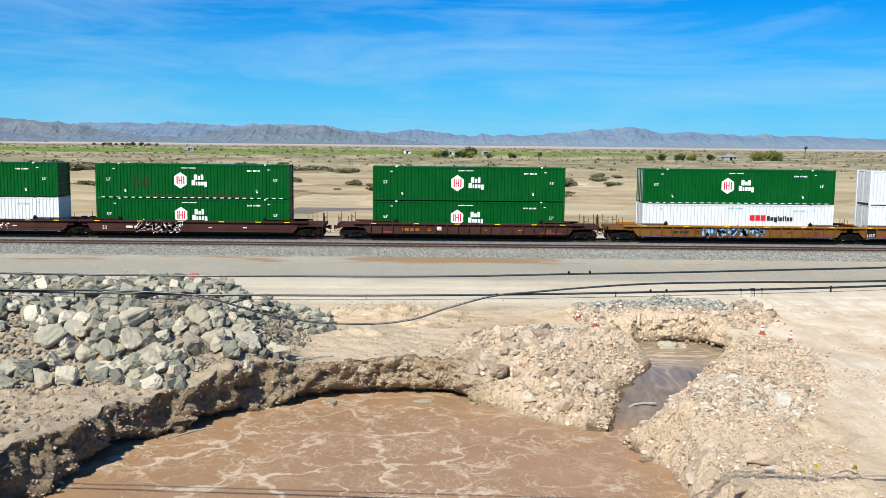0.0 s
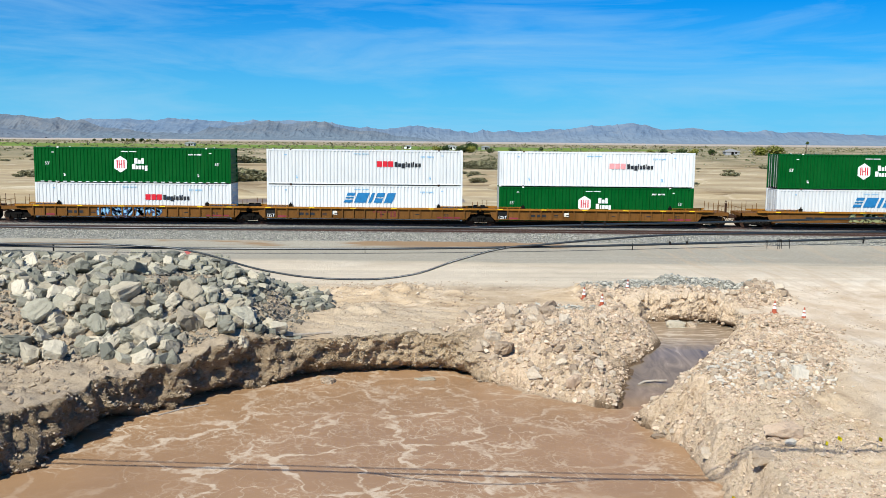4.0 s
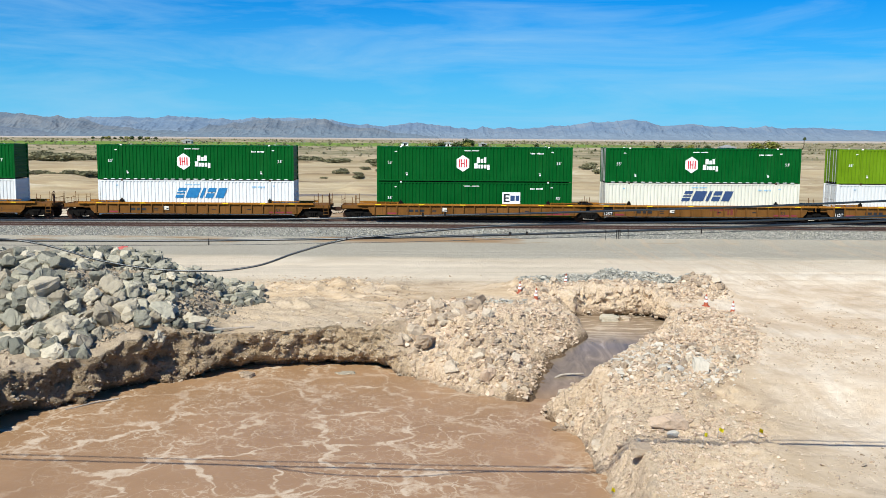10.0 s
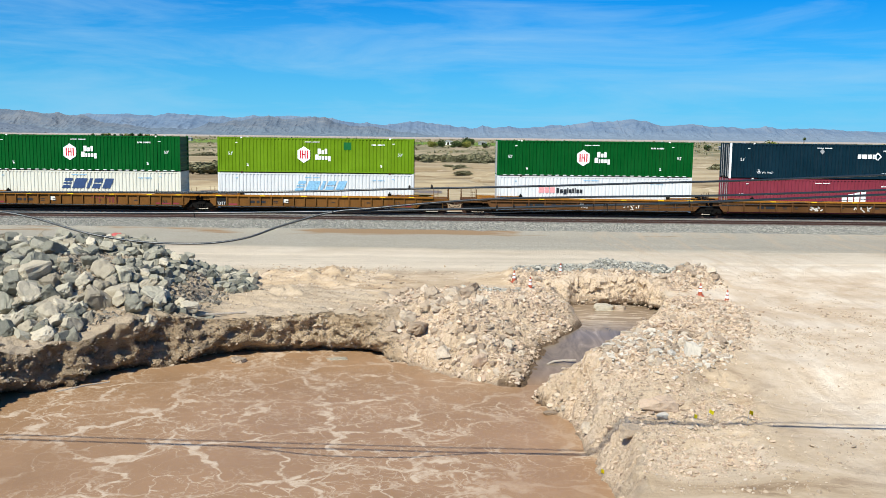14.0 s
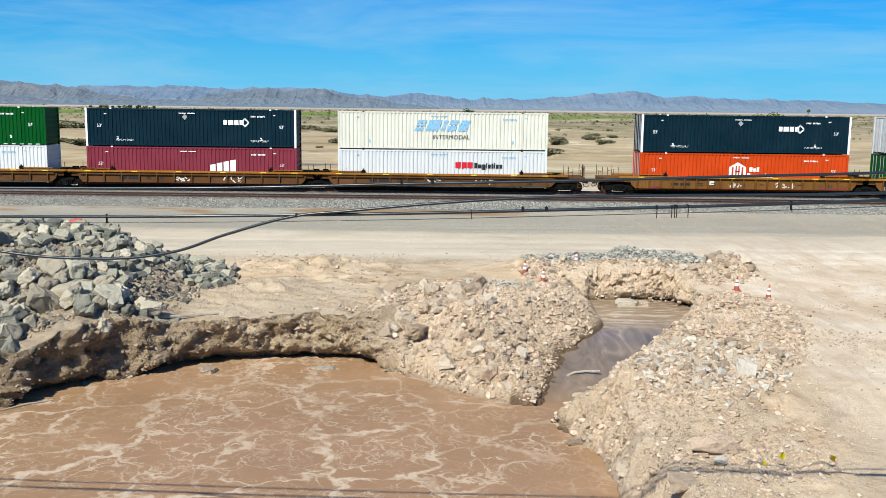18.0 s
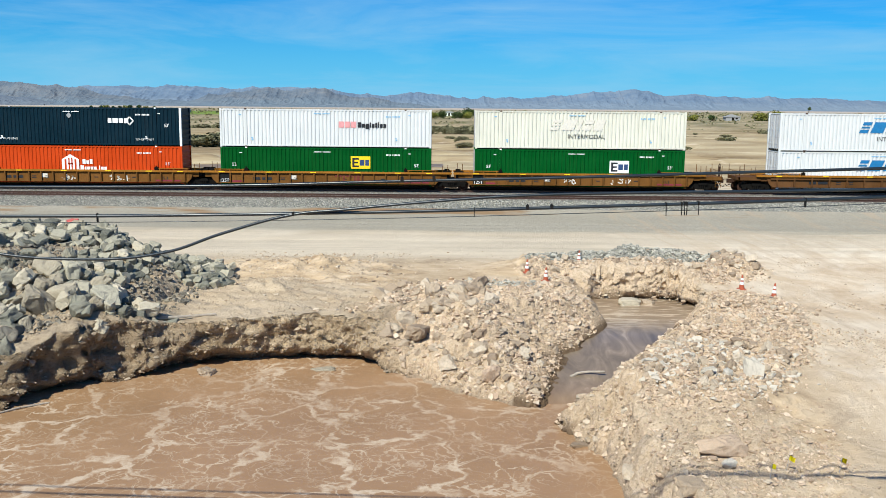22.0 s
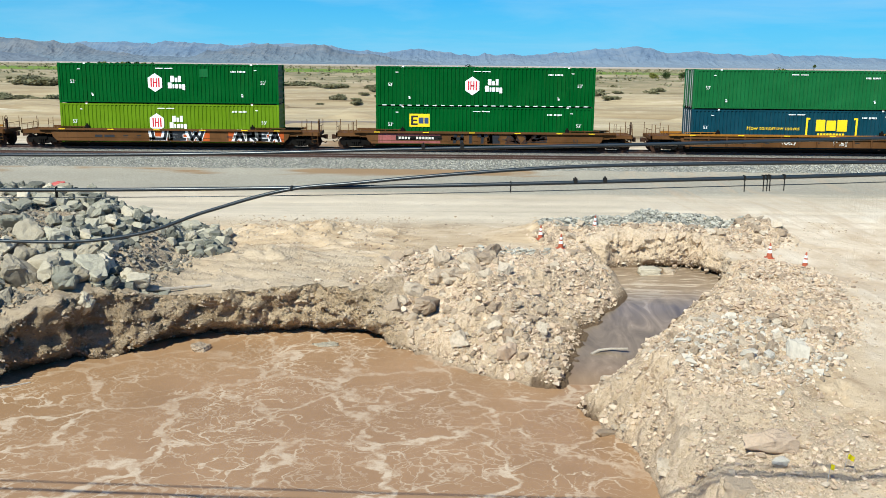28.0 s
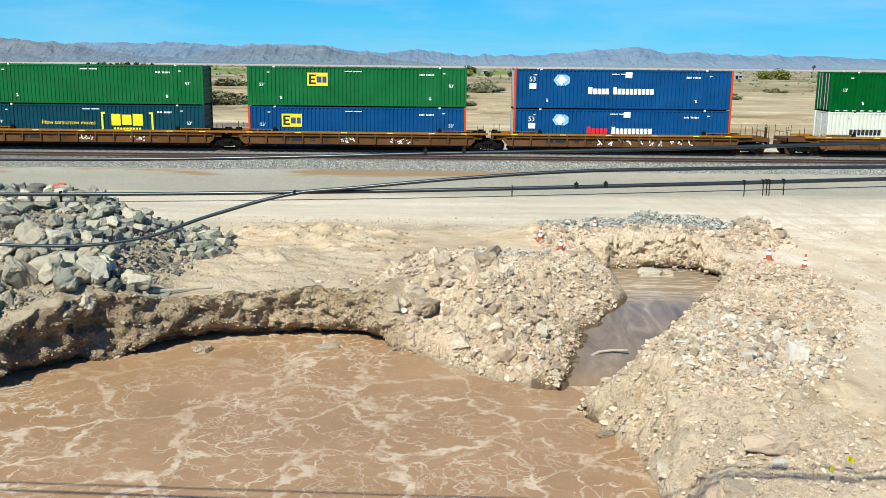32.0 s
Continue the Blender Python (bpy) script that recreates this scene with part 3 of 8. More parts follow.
def ground_material():
    m, n, l, b = material("desert_ground", 0.95, 0.0, 0.1)
    v = coords(n, l)
    sep = n.new("ShaderNodeSeparateXYZ")
    l.new(v, sep.inputs[0])
    gx, gy = sep.outputs["X"], sep.outputs["Y"]

    def attr(key):
        a = n.new("ShaderNodeAttribute")
        a.attribute_name = key
        return a.outputs["Fac"]

    broad = noise_tex(n, l, v, 0.14, 6, 0.6, 0.6)
    mid = noise_tex(n, l, v, 0.9, 6, 0.65)
    fine = noise_tex(n, l, v, 7.0, 8, 0.75)
    grit = noise_tex(n, l, v, 34.0, 6, 0.8)
    clod = n.new("ShaderNodeTexVoronoi")
    clod.inputs["Scale"].default_value = 11.0
    l.new(v, clod.inputs["Vector"])
    sand = ramp(n, l, broad, [(0.3, (0.45, 0.365, 0.255)), (0.5, (0.57, 0.475, 0.345)), (0.7, (0.68, 0.585, 0.445))])
    sand = mix(n, l, ramp(n, l, mid, [(0.45, (0, 0, 0)), (0.75, (0.5,) * 3)]), sand, (0.43, 0.345, 0.24))
    sand = mix(n, l, ramp(n, l, fine, [(0.5, (0, 0, 0)), (0.8, (0.45,) * 3)]), sand, (0.36, 0.295, 0.215))
    sand = mix(n, l, 0.4, sand, ramp(n, l, grit, [(0.38, (0.55, 0.54, 0.52)), (0.5, (0.98, 0.98, 0.98)), (0.66, (1, 1, 1))]), "MULTIPLY")
    # long wheel-worn bands along the track: grey gravel, pale dust, brown damp strip beside the ballast
    vb = coords(n, l, (0.035, 0.5, 1.0))
    band = noise_tex(n, l, vb, 1.0, 7, 0.65)
    wob = calc(n, l, "ADD", gy, calc(n, l, "MULTIPLY", calc(n, l, "SUBTRACT", band, 0.5), 5.0))

    def strip(a, b_, soft):
        up = n.new("ShaderNodeMapRange")
        up.inputs[1].default_value, up.inputs[2].default_value = a - soft, a + soft
        l.new(wob, up.inputs[0])
        dn = n.new("ShaderNodeMapRange")
        dn.inputs[1].default_value, dn.inputs[2].default_value = b_ + soft, b_ - soft
        l.new(wob, dn.inputs[0])
        return calc(n, l, "MULTIPLY", up.outputs[0], dn.outputs[0])

    gravel = ramp(n, l, fine, [(0.3, (0.21, 0.195, 0.155)), (0.55, (0.34, 0.315, 0.255)), (0.8, (0.47, 0.435, 0.355))])
    col = mix(n, l, calc(n, l, "MULTIPLY", strip(-19.0, -8.0, 1.2), 0.85), sand, gravel)
    col = mix(n, l, calc(n, l, "MULTIPLY", strip(-29.0, -20.5, 1.8), 0.55), col, (0.62, 0.53, 0.405))
    stain = noise_tex(n, l, coords(n, l, (0.12, 0.55, 1)), 1.0, 4)
    soaked_a = n.new("ShaderNodeMapRange")
    soaked_a.inputs[1].default_value, soaked_a.inputs[2].default_value = -10.5, -7.0
    l.new(gx, soaked_a.inputs[0])
    soaked_b = n.new("ShaderNodeMapRange")
    soaked_b.inputs[1].default_value, soaked_b.inputs[2].default_value = 8.0, 3.0
    l.new(gx, soaked_b.inputs[0])
    soaked = calc(n, l, "MULTIPLY_ADD", calc(n, l, "MULTIPLY", soaked_a.outputs[0], soaked_b.outputs[0]), 0.24)
    soaked.node.inputs[2].default_value = -0.06
    ruts = noise_tex(n, l, coords(n, l, (0.05, 2.2, 1.0)), 1.0, 8, 0.7, 0.3)
    col = mix(n, l, calc(n, l, "MULTIPLY", strip(-31.0, -9.0, 2.0), ramp(n, l, ruts, [(0.45, (0.0,) * 3), (0.68, (0.4,) * 3)])), col, (0.35, 0.305, 0.225))
    brim = calc(n, l, "ADD", gy, calc(n, l, "MULTIPLY", calc(n, l, "SUBTRACT", stain, 0.5), 3.0))
    kerb_side = n.new("ShaderNodeMapRange")
    kerb_side.inputs[1].default_value, kerb_side.inputs[2].default_value = -11.3, -10.5
    l.new(brim, kerb_side.inputs[0])
    col = mix(n, l, calc(n, l, "MULTIPLY", kerb_side.outputs[0], ramp(n, l, calc(n, l, "ADD", stain, soaked), [(0.50, (0.0,) * 3), (0.60, (0.9,) * 3)])), col, (0.27, 0.17, 0.088))
    # heaped spoil: darker, cloddy soil
    soil = ramp(n, l, fine, [(0.32, (0.37, 0.257, 0.16)), (0.48, (0.66, 0.492, 0.33)), (0.66, (0.83, 0.66, 0.485))])
    col = mix(n, l, calc(n, l, "MULTIPLY", attr("heap"), 0.7), col, soil)
    # shadows between the clods painted in: low spots of the grit darkened
    col = mix(n, l, calc(n, l, "MULTIPLY", attr("heap"), 0.8), col, mix(n, l, 1.0, col, ramp(n, l, grit, [(0.36, (0.5, 0.46, 0.42)), (0.47, (1, 1, 1)), (0.62, (1.0, 1.0, 1.0))]), "MULTIPLY"))
    dirt = ramp(n, l, fine, [(0.3, (0.25, 0.185, 0.12)), (0.5, (0.40, 0.31, 0.21)), (0.75, (0.54, 0.435, 0.31))])
    col = mix(n, l, calc(n, l, "MULTIPLY", attr("mound"), 0.9), col, dirt)
    # churned soil between the rock pile and the creek, in pale, brown and grey patches
    lot = n.new("ShaderNodeMapRange")
    lot.inputs[1].default_value, lot.inputs[2].default_value = -27.5, -31.0
    l.new(gy, lot.inputs[0])
    turned = noise_tex(n, l, coords(n, l, (0.32, 0.55, 1)), 1.0, 8, 0.68, 1.1)
    churn = ramp(n, l, turned, [(0.36, (0.29, 0.195, 0.112)), (0.45, (0.455, 0.335, 0.208)), (0.54, (0.53, 0.405, 0.268)), (0.64, (0.61, 0.485, 0.345))])
    col = mix(n, l, calc(n, l, "MULTIPLY", calc(n, l, "MULTIPLY", lot.outputs[0], calc(n, l, "SUBTRACT", 1.0, calc(n, l, "MAXIMUM", attr("heap"), attr("mound")))), 0.9), col, churn)
    # wheel tracks that cross the open ground towards the road
    tracks = noise_tex(n, l, coords(n, l, (1.5, 0.11, 1)), 1.0, 6, 0.65, 0.9)
    east = n.new("ShaderNodeMapRange")
    east.inputs[1].default_value, east.inputs[2].default_value = 9.5, 13.0
    l.new(gx, east.inputs[0])
    near = n.new("ShaderNodeMapRange")
    near.inputs[1].default_value, near.inputs[2].default_value = -22.0, -28.0
    l.new(gy, near.inputs[0])
    bare = calc(n, l, "MULTIPLY", calc(n, l, "SUBTRACT", 1.0, attr("heap")), near.outputs[0])
    col = mix(n, l, calc(n, l, "MULTIPLY", calc(n, l, "MULTIPLY", east.outputs[0], bare), 0.6), col, ramp(n, l, noise_tex(n, l, coords(n, l, (0.5, 0.3, 1)), 1.0, 7, 0.65, 0.8), [(0.36, (0.60, 0.46, 0.32)), (0.48, (0.73, 0.60, 0.445)), (0.6, (0.86, 0.75, 0.60))]))
    col = mix(n, l, calc(n, l, "MULTIPLY", east.outputs[0], ramp(n, l, tracks, [(0.5, (0, 0, 0)), (0.68, (0.5,) * 3)])), col, (0.47, 0.35, 0.235))
    # ballast and crushed stone
    chips = n.new("ShaderNodeTexVoronoi")
    chips.inputs["Scale"].default_value = 13.0
    l.new(v, chips.inputs["Vector"])
    hs = n.new("ShaderNodeSeparateColor")
    l.new(chips.outputs["Color"], hs.inputs[0])
    crushed = ramp(n, l, hs.outputs[0], [(0.0, (0.085, 0.085, 0.075)), (0.45, (0.21, 0.205, 0.178)), (1.0, (0.38, 0.365, 0.325))])
    edge = calc(n, l, "ADD", attr("grey"), calc(n, l, "MULTIPLY", calc(n, l, "SUBTRACT", mid, 0.5), 0.6), True)
    col = mix(n, l, ramp(n, l, edge, [(0.2, (0, 0, 0)), (0.4, (1, 1, 1))]), col, crushed)
    # cut banks: layered brown earth
    lay = noise_tex(n, l, coords(n, l, (0.8, 0.8, 5.0)), 1.0, 5, 0.6)
    earth = ramp(n, l, lay, [(0.3, (0.40, 0.283, 0.165)), (0.5, (0.62, 0.462, 0.292)), (0.7, (0.76, 0.605, 0.415))])
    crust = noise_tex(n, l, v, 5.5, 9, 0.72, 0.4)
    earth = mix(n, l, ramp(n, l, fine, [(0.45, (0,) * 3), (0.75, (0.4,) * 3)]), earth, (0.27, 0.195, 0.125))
    # shade of the crust's pits put into the colour, its knobs paled
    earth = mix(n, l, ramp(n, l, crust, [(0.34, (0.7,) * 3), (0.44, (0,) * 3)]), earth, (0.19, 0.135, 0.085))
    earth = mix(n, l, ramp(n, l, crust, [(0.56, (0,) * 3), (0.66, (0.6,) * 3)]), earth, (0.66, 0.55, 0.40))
    # west bank darkened in colour, for its shade as well as damp earth
    shade_and_moist = n.new("ShaderNodeMapRange")
    shade_and_moist.inputs[1].default_value, shade_and_moist.inputs[2].default_value = -4.0, -9.0
    l.new(gx, shade_and_moist.inputs[0])
    earth = mix(n, l, calc(n, l, "MULTIPLY", shade_and_moist.outputs[0], ramp(n, l, mid, [(0.3, (0.8,) * 3), (0.7, (0.35,) * 3)])), earth, (0.25, 0.187, 0.12))
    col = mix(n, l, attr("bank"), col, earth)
    col = mix(n, l, attr("damp"), col, (0.17, 0.115, 0.07))
    # dry wash behind the railway: brown silt, pale crust
    silt = noise_tex(n, l, coords(n, l, (0.012, 0.06, 1)), 1.0, 6, 0.6, 0.8)
    back = n.new("ShaderNodeMapRange")
    back.inputs[1].default_value, back.inputs[2].default_value = 14, 30
    l.new(gy, back.inputs[0])
    wash = ramp(n, l, silt, [(0.34, (0.165, 0.114, 0.055)), (0.41, (0.30, 0.222, 0.12)), (0.52, (0.385, 0.303, 0.178)), (0.62, (0.46, 0.375, 0.232)), (0.69, (0.605, 0.525, 0.365))])
    rough_sand = noise_tex(n, l, coords(n, l, (0.10, 0.34, 1)), 1.0, 9, 0.72, 0.5)
    wash = mix(n, l, ramp(n, l, rough_sand, [(0.5, (0,) * 3), (0.66, (0.6,) * 3)]), wash, (0.25, 0.175, 0.105))
    wash = mix(n, l, ramp(n, l, rough_sand, [(0.32, (0.5,) * 3), (0.44, (0,) * 3)]), wash, (0.66, 0.55, 0.41))
    col = mix(n, l, calc(n, l, "MULTIPLY", back.outputs[0], 0.92), col, wash)
    # far desert: scrub, dry grass, irrigated fields
    scrub = noise_tex(n, l, coords(n, l, (0.03, 0.012, 1)), 1.0, 8, 0.7)
    far = n.new("ShaderNodeMapRange")
    far.inputs[1].default_value, far.inputs[2].default_value = 130, 380
    l.new(gy, far.inputs[0])
    olive = ramp(n, l, scrub, [(0.36, (0.115, 0.12, 0.055)), (0.48, (0.225, 0.195, 0.11)), (0.6, (0.42, 0.335, 0.215))])
    col = mix(n, l, calc(n, l, "MULTIPLY", far.outputs[0], 0.85), col, olive)
    fw = noise_tex(n, l, coords(n, l, (0.0016, 0.0045, 1)), 1.0, 3, 0.5)
    f1 = n.new("ShaderNodeMapRange")
    f1.inputs[1].default_value, f1.inputs[2].default_value = 640, 670
    l.new(gy, f1.inputs[0])
    f2 = n.new("ShaderNodeMapRange")
    f2.inputs[1].default_value, f2.inputs[2].default_value = 1060, 1000
    l.new(gy, f2.inputs[0])
    west = n.new("ShaderNodeMapRange")
    west.inputs[1].default_value, west.inputs[2].default_value = 500, -300
    west.inputs[3].default_value, west.inputs[4].default_value = -0.12, 0.14
    l.new(gx, west.inputs[0])
    plots = calc(n, l, "ADD", fw, west.outputs[0])
    green = calc(n, l, "MULTIPLY", calc(n, l, "MULTIPLY", f1.outputs[0], f2.outputs[0]), ramp(n, l, plots, [(0.45, (0,) * 3), (0.5, (0.95,) * 3)]))
    col = mix(n, l, green, col, ramp(n, l, scrub, [(0.3, (0.10, 0.155, 0.03)), (0.55, (0.16, 0.235, 0.035)), (0.75, (0.24, 0.27, 0.08))]))
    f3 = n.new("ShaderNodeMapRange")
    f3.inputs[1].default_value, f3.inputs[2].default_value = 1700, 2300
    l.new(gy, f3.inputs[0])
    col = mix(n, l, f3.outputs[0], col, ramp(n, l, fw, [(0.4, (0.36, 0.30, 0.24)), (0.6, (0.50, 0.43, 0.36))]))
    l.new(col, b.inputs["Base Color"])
    relief = mix(n, l, 0.18, mix(n, l, 0.4, fine, grit), calc(n, l, "SUBTRACT", 1.0, clod.outputs["Distance"]))
    dug = calc(n, l, "MAXIMUM", calc(n, l, "MAXIMUM", attr("heap"), attr("mound")), calc(n, l, "MAXIMUM", attr("bank"), attr("grey")))
    gain = calc(n, l, "MULTIPLY_ADD", dug, 0.75)
    gain.node.inputs[2].default_value = 0.5
    surface = bump(n, l, b, calc(n, l, "MULTIPLY", relief, gain), 0.95, 0.12)
    crust_bump = n.new("ShaderNodeBump")
    crust_bump.inputs["Strength"].default_value, crust_bump.inputs["Distance"].default_value = 1.0, 0.28
    l.new(calc(n, l, "MULTIPLY", crust, attr("bank")), crust_bump.inputs["Height"])
    l.new(crust_bump.outputs["Normal"], surface.inputs["Normal"])
    return m


ground_data, GX, GY, GZ = ground_mesh()
ground = tagged(new("ground", ground_data), "pale dusty desert ground with gravel haul road and spoil", "ground", kind="structure")
ground_data.materials.append(ground_material())


def ground_at(x, y):
    """Height of the ground sheet at a place."""
    i = min(max(int(np.searchsorted(GX, x)) - 1, 0), len(GX) - 2)
    j = min(max(int(np.searchsorted(GY, y)) - 1, 0), len(GY) - 2)
    u, v = (x - GX[i]) / (GX[i + 1] - GX[i]), (y - GY[j]) / (GY[j + 1] - GY[j])
    return float(GZ[j, i] * (1 - u) * (1 - v) + GZ[j, i + 1] * u * (1 - v) + GZ[j + 1, i] * (1 - u) * v + GZ[j + 1, i + 1] * u * v)


# ---- water ----
def water_material():
    m, n, l, b = material("muddy_water", 0.45, 0.0, 0.22)
    v = coords(n, l)
    warp = noise_tex(n, l, v, 0.35, 4, 0.6)
    wv = n.new("ShaderNodeVectorMath")
    wv.operation = "ADD"
    l.new(v, wv.inputs[0])
    nz = n.new("ShaderNodeTexNoise")
    nz.inputs["Scale"].default_value = 0.8
    nz.inputs["Detail"].default_value = 5.0
    l.new(v, nz.inputs["Vector"])
    sc = n.new("ShaderNodeVectorMath")
    sc.operation = "SCALE"
    sc.inputs["Scale"].default_value = 2.3
    l.new(nz.outputs["Color"], sc.inputs[0])
    l.new(sc.outputs[0], wv.inputs[1])

    def lace(scale, thin, thick, power, spread):
        vo = n.new("ShaderNodeTexVoronoi")
        vo.feature = "DISTANCE_TO_EDGE"
        vo.inputs["Scale"].default_value = scale
        l.new(wv.outputs[0], vo.inputs["Vector"])
        width = n.new("ShaderNodeMapRange")
        width.inputs[1].default_value, width.inputs[2].default_value = 0.38, 0.68
        width.inputs[3].default_value, width.inputs[4].default_value = thin, thick
        l.new(noise_tex(n, l, v, spread, 5, 0.6), width.inputs[0])
        inside = calc(n, l, "SUBTRACT", width.outputs[0], vo.outputs["Distance"])
        return calc(n, l, "MULTIPLY", ramp(n, l, inside, [(0.0, (0, 0, 0)), (0.03, (1, 1, 1))]), power)

    patches = ramp(n, l, noise_tex(n, l, v, 0.22, 3, 0.5), [(0.38, (0.1,) * 3), (0.56, (1, 1, 1))])
    calm = ramp(n, l, noise_tex(n, l, v, 0.11, 3, 0.5), [(0.40, (0.3,) * 3), (0.56, (1, 1, 1))])
    broken = ramp(n, l, noise_tex(n, l, v, 2.2, 6, 0.75), [(0.33, (0.12,) * 3), (0.55, (1, 1, 1))])
    foam = calc(n, l, "MAXIMUM", calc(n, l, "MULTIPLY", lace(0.42, 0.014, 0.085, 0.85, 0.5), calm), calc(n, l, "MULTIPLY", lace(1.1, 0.008, 0.075, 0.75, 0.8), patches))
    foam = calc(n, l, "MAXIMUM", foam, calc(n, l, "MULTIPLY", lace(2.3, 0.0, 0.09, 0.5, 0.6), patches))
    foam = calc(n, l, "MULTIPLY", foam, broken)
    mud = ramp(n, l, warp, [(0.3, (0.285, 0.170, 0.086)), (0.7, (0.348, 0.210, 0.110))])
    l.new(mix(n, l, foam, mud, (0.57, 0.455, 0.33)), b.inputs["Base Color"])
    l.new(calc(n, l, "MULTIPLY_ADD", foam, 0.4), b.inputs["Roughness"])
    b.inputs["Roughness"].links[0].from_node.inputs[2].default_value = 0.42
    bump(n, l, b, mix(n, l, 0.4, noise_tex(n, l, v, 2.4, 6, 0.6, 0.8), foam), 0.22, 0.05)
    return m


M_WATER = water_material()


def sheet(x0, x1, y0, y1, step, height):
    bm = bmesh.new()
    nx, ny = int((x1 - x0) / step), int((y1 - y0) / step)
    grid = [[bm.verts.new((x0 + (x1 - x0) * i / nx, y0 + (y1 - y0) * j / ny, height(x0 + (x1 - x0) * i / nx, y0 + (y1 - y0) * j / ny))) for i in range(nx + 1)] for j in range(ny + 1)]
    for j in range(ny):
        for i in range(nx):
            bm.faces.new((grid[j][i], grid[j][i + 1], grid[j + 1][i + 1], grid[j + 1][i])).smooth = True
    return bm


pond = part("pond_water", sheet(-20, 12, -70, -36, 0.5, lambda x, y: 0.02 * noise.noise(Vector((x * 0.7, y * 0.7, 3)))), M_WATER)
pond.location = (0, 0, WATER_Z)
tagged(pond, "muddy brown pond water with drifting cream foam", "water", kind="structure")


def creek_material():
    m, n, l, b = material("creek_water", 0.24, 0.0, 0.42)
    v = coords(n, l, (1.1, 0.3, 1))
    f = noise_tex(n, l, v, 1.1, 5, 0.6, 1.2)
    grey = ramp(n, l, f, [(0.36, (0.125, 0.095, 0.067)), (0.5, (0.19, 0.145, 0.10)), (0.62, (0.26, 0.195, 0.135)), (0.7, (0.36, 0.28, 0.20))])
    sep = n.new("ShaderNodeSeparateXYZ")
    l.new(coords(n, l), sep.inputs[0])
    mouth = n.new("ShaderNodeMapRange")
    mouth.inputs[1].default_value, mouth.inputs[2].default_value = -43.5, -46.0
    l.new(sep.outputs["Y"], mouth.inputs[0])
    pool = n.new("ShaderNodeMapRange")
    pool.inputs[1].default_value, pool.inputs[2].default_value = -39.5, -37.0
    l.new(sep.outputs["Y"], pool.inputs[0])
    swirl = noise_tex(n, l, coords(n, l, (0.5, 1.6, 1)), 1.1, 5, 0.6, 1.6)
    silty = ramp(n, l, swirl, [(0.42, (0.25, 0.18, 0.115)), (0.54, (0.34, 0.25, 0.165)), (0.62, (0.56, 0.46, 0.34))])
    grey = mix(n, l, pool.outputs[0], grey, silty)
    l.new(mix(n, l, mouth.outputs[0], grey, (0.28, 0.18, 0.098)), b.inputs["Base Color"])
    bump(n, l, b, noise_tex(n, l, v, 4.0, 4, 0.5, 0.6), 0.12, 0.03)
    return m


creek_bm = sheet(3.4, 12.0, -47.2, -33.2, 0.2, lambda x, y: float(creek_level(np.float64(y))) - 0.16 * float(smooth(-44.6, -46.4, np.float64(y))))
creek_bm.faces.ensure_lookup_table()
mids = np.array([f.calc_center_median()[:2] for f in creek_bm.faces])
off_creek, _, _ = away(mids[:, 0], mids[:, 1], outline(CREEK))
bmesh.ops.delete(creek_bm, geom=[f for f, o in zip(creek_bm.faces[:], off_creek) if o > 0.9 or f.calc_center_median().y < -46.9], context="FACES")
creek = part("creek_water", creek_bm, creek_material())
M_SILT = plain("wet_silt", (0.20, 0.145, 0.09), 0.5, 0.0, 0.35, 0.5)
puddle_bm = sheet(-34, 2, 43, 57, 1.0, lambda x, y: -1.46)
puddle = part("puddle", puddle_bm, M_SILT)
tagged(puddle, "shallow standing water in the wash behind the railway", "water", kind="structure")
tagged(creek, "shallow grey-brown creek running into the pond", "water", kind="structure")


# ---- mountains on the horizon ----
def ridged(x, y, octaves, seed):
    """Sharp-crested noise, 0 in the gullies to 1 on the ridges."""
    total, amp, norm = 0, 1.0, 0.0
    for o in range(octaves):
        r = 1 - np.abs(2 * vnoise(x * 2**o + 11.7 * o, y * 2**o + 5.3 * o, 0, seed + o) - 1)
        total = total + amp * r * r
        norm += amp
        amp *= 0.55
    return total / norm


def range_mesh(name, crest, depth, summits, seed, ragged=24.0, base=-4.0):
    """A folded mountain range: a ragged crest line with spurs and gullies running down to the plain."""
    nx, ny = 1500, 44
    xs = np.linspace(summits[0][0], summits[-1][0], nx)
    px, pz = np.array(summits, float).T
    k = np.clip(np.searchsorted(px, xs) - 1, 0, len(px) - 2)
    t = (xs - px[k]) / (px[k + 1] - px[k])
    top = pz[k] + (pz[k + 1] - pz[k]) * (t * t * (3 - 2 * t))
    top = top + ragged * (ridged(xs * 0.0075, 0 * xs, 5, seed) - 0.45) * np.clip(top / 30, 0, 1)
    x = xs[None, :].repeat(ny, 0)
    v = np.linspace(0, 1, ny)[:, None].repeat(nx, 1)
    warp = 260 * (vnoise(x * 0.003, v * 1.6, 0, seed + 5) - 0.5) + 80 * (vnoise(x * 0.011, v * 3.5, 0, seed + 6) - 0.5)
    spur = ridged((x + warp) * 0.0065, v * 1.6, 5, seed + 20)
    fine = ridged((x + 0.5 * warp) * 0.022, v * 6.0, 4, seed + 40)
    z = base + np.maximum(top[None, :] - base, 0) * v ** 1.9 * (1 - (1 - v) ** 0.7 * (0.95 - 1.4 * spur)) + (fine - 0.5) * 17 * np.sin(v * math.pi) * v
    y = crest - depth * (1 - v)
    me = bpy.data.meshes.new(name)
    i = np.arange(nx * ny).reshape(ny, nx)
    q = np.stack([i[:-1, :-1], i[:-1, 1:], i[1:, 1:], i[1:, :-1]], -1).reshape(-1, 4)
    me.from_pydata(np.stack([x, y, z], -1).reshape(-1, 3).tolist(), [], q.tolist())
    return me


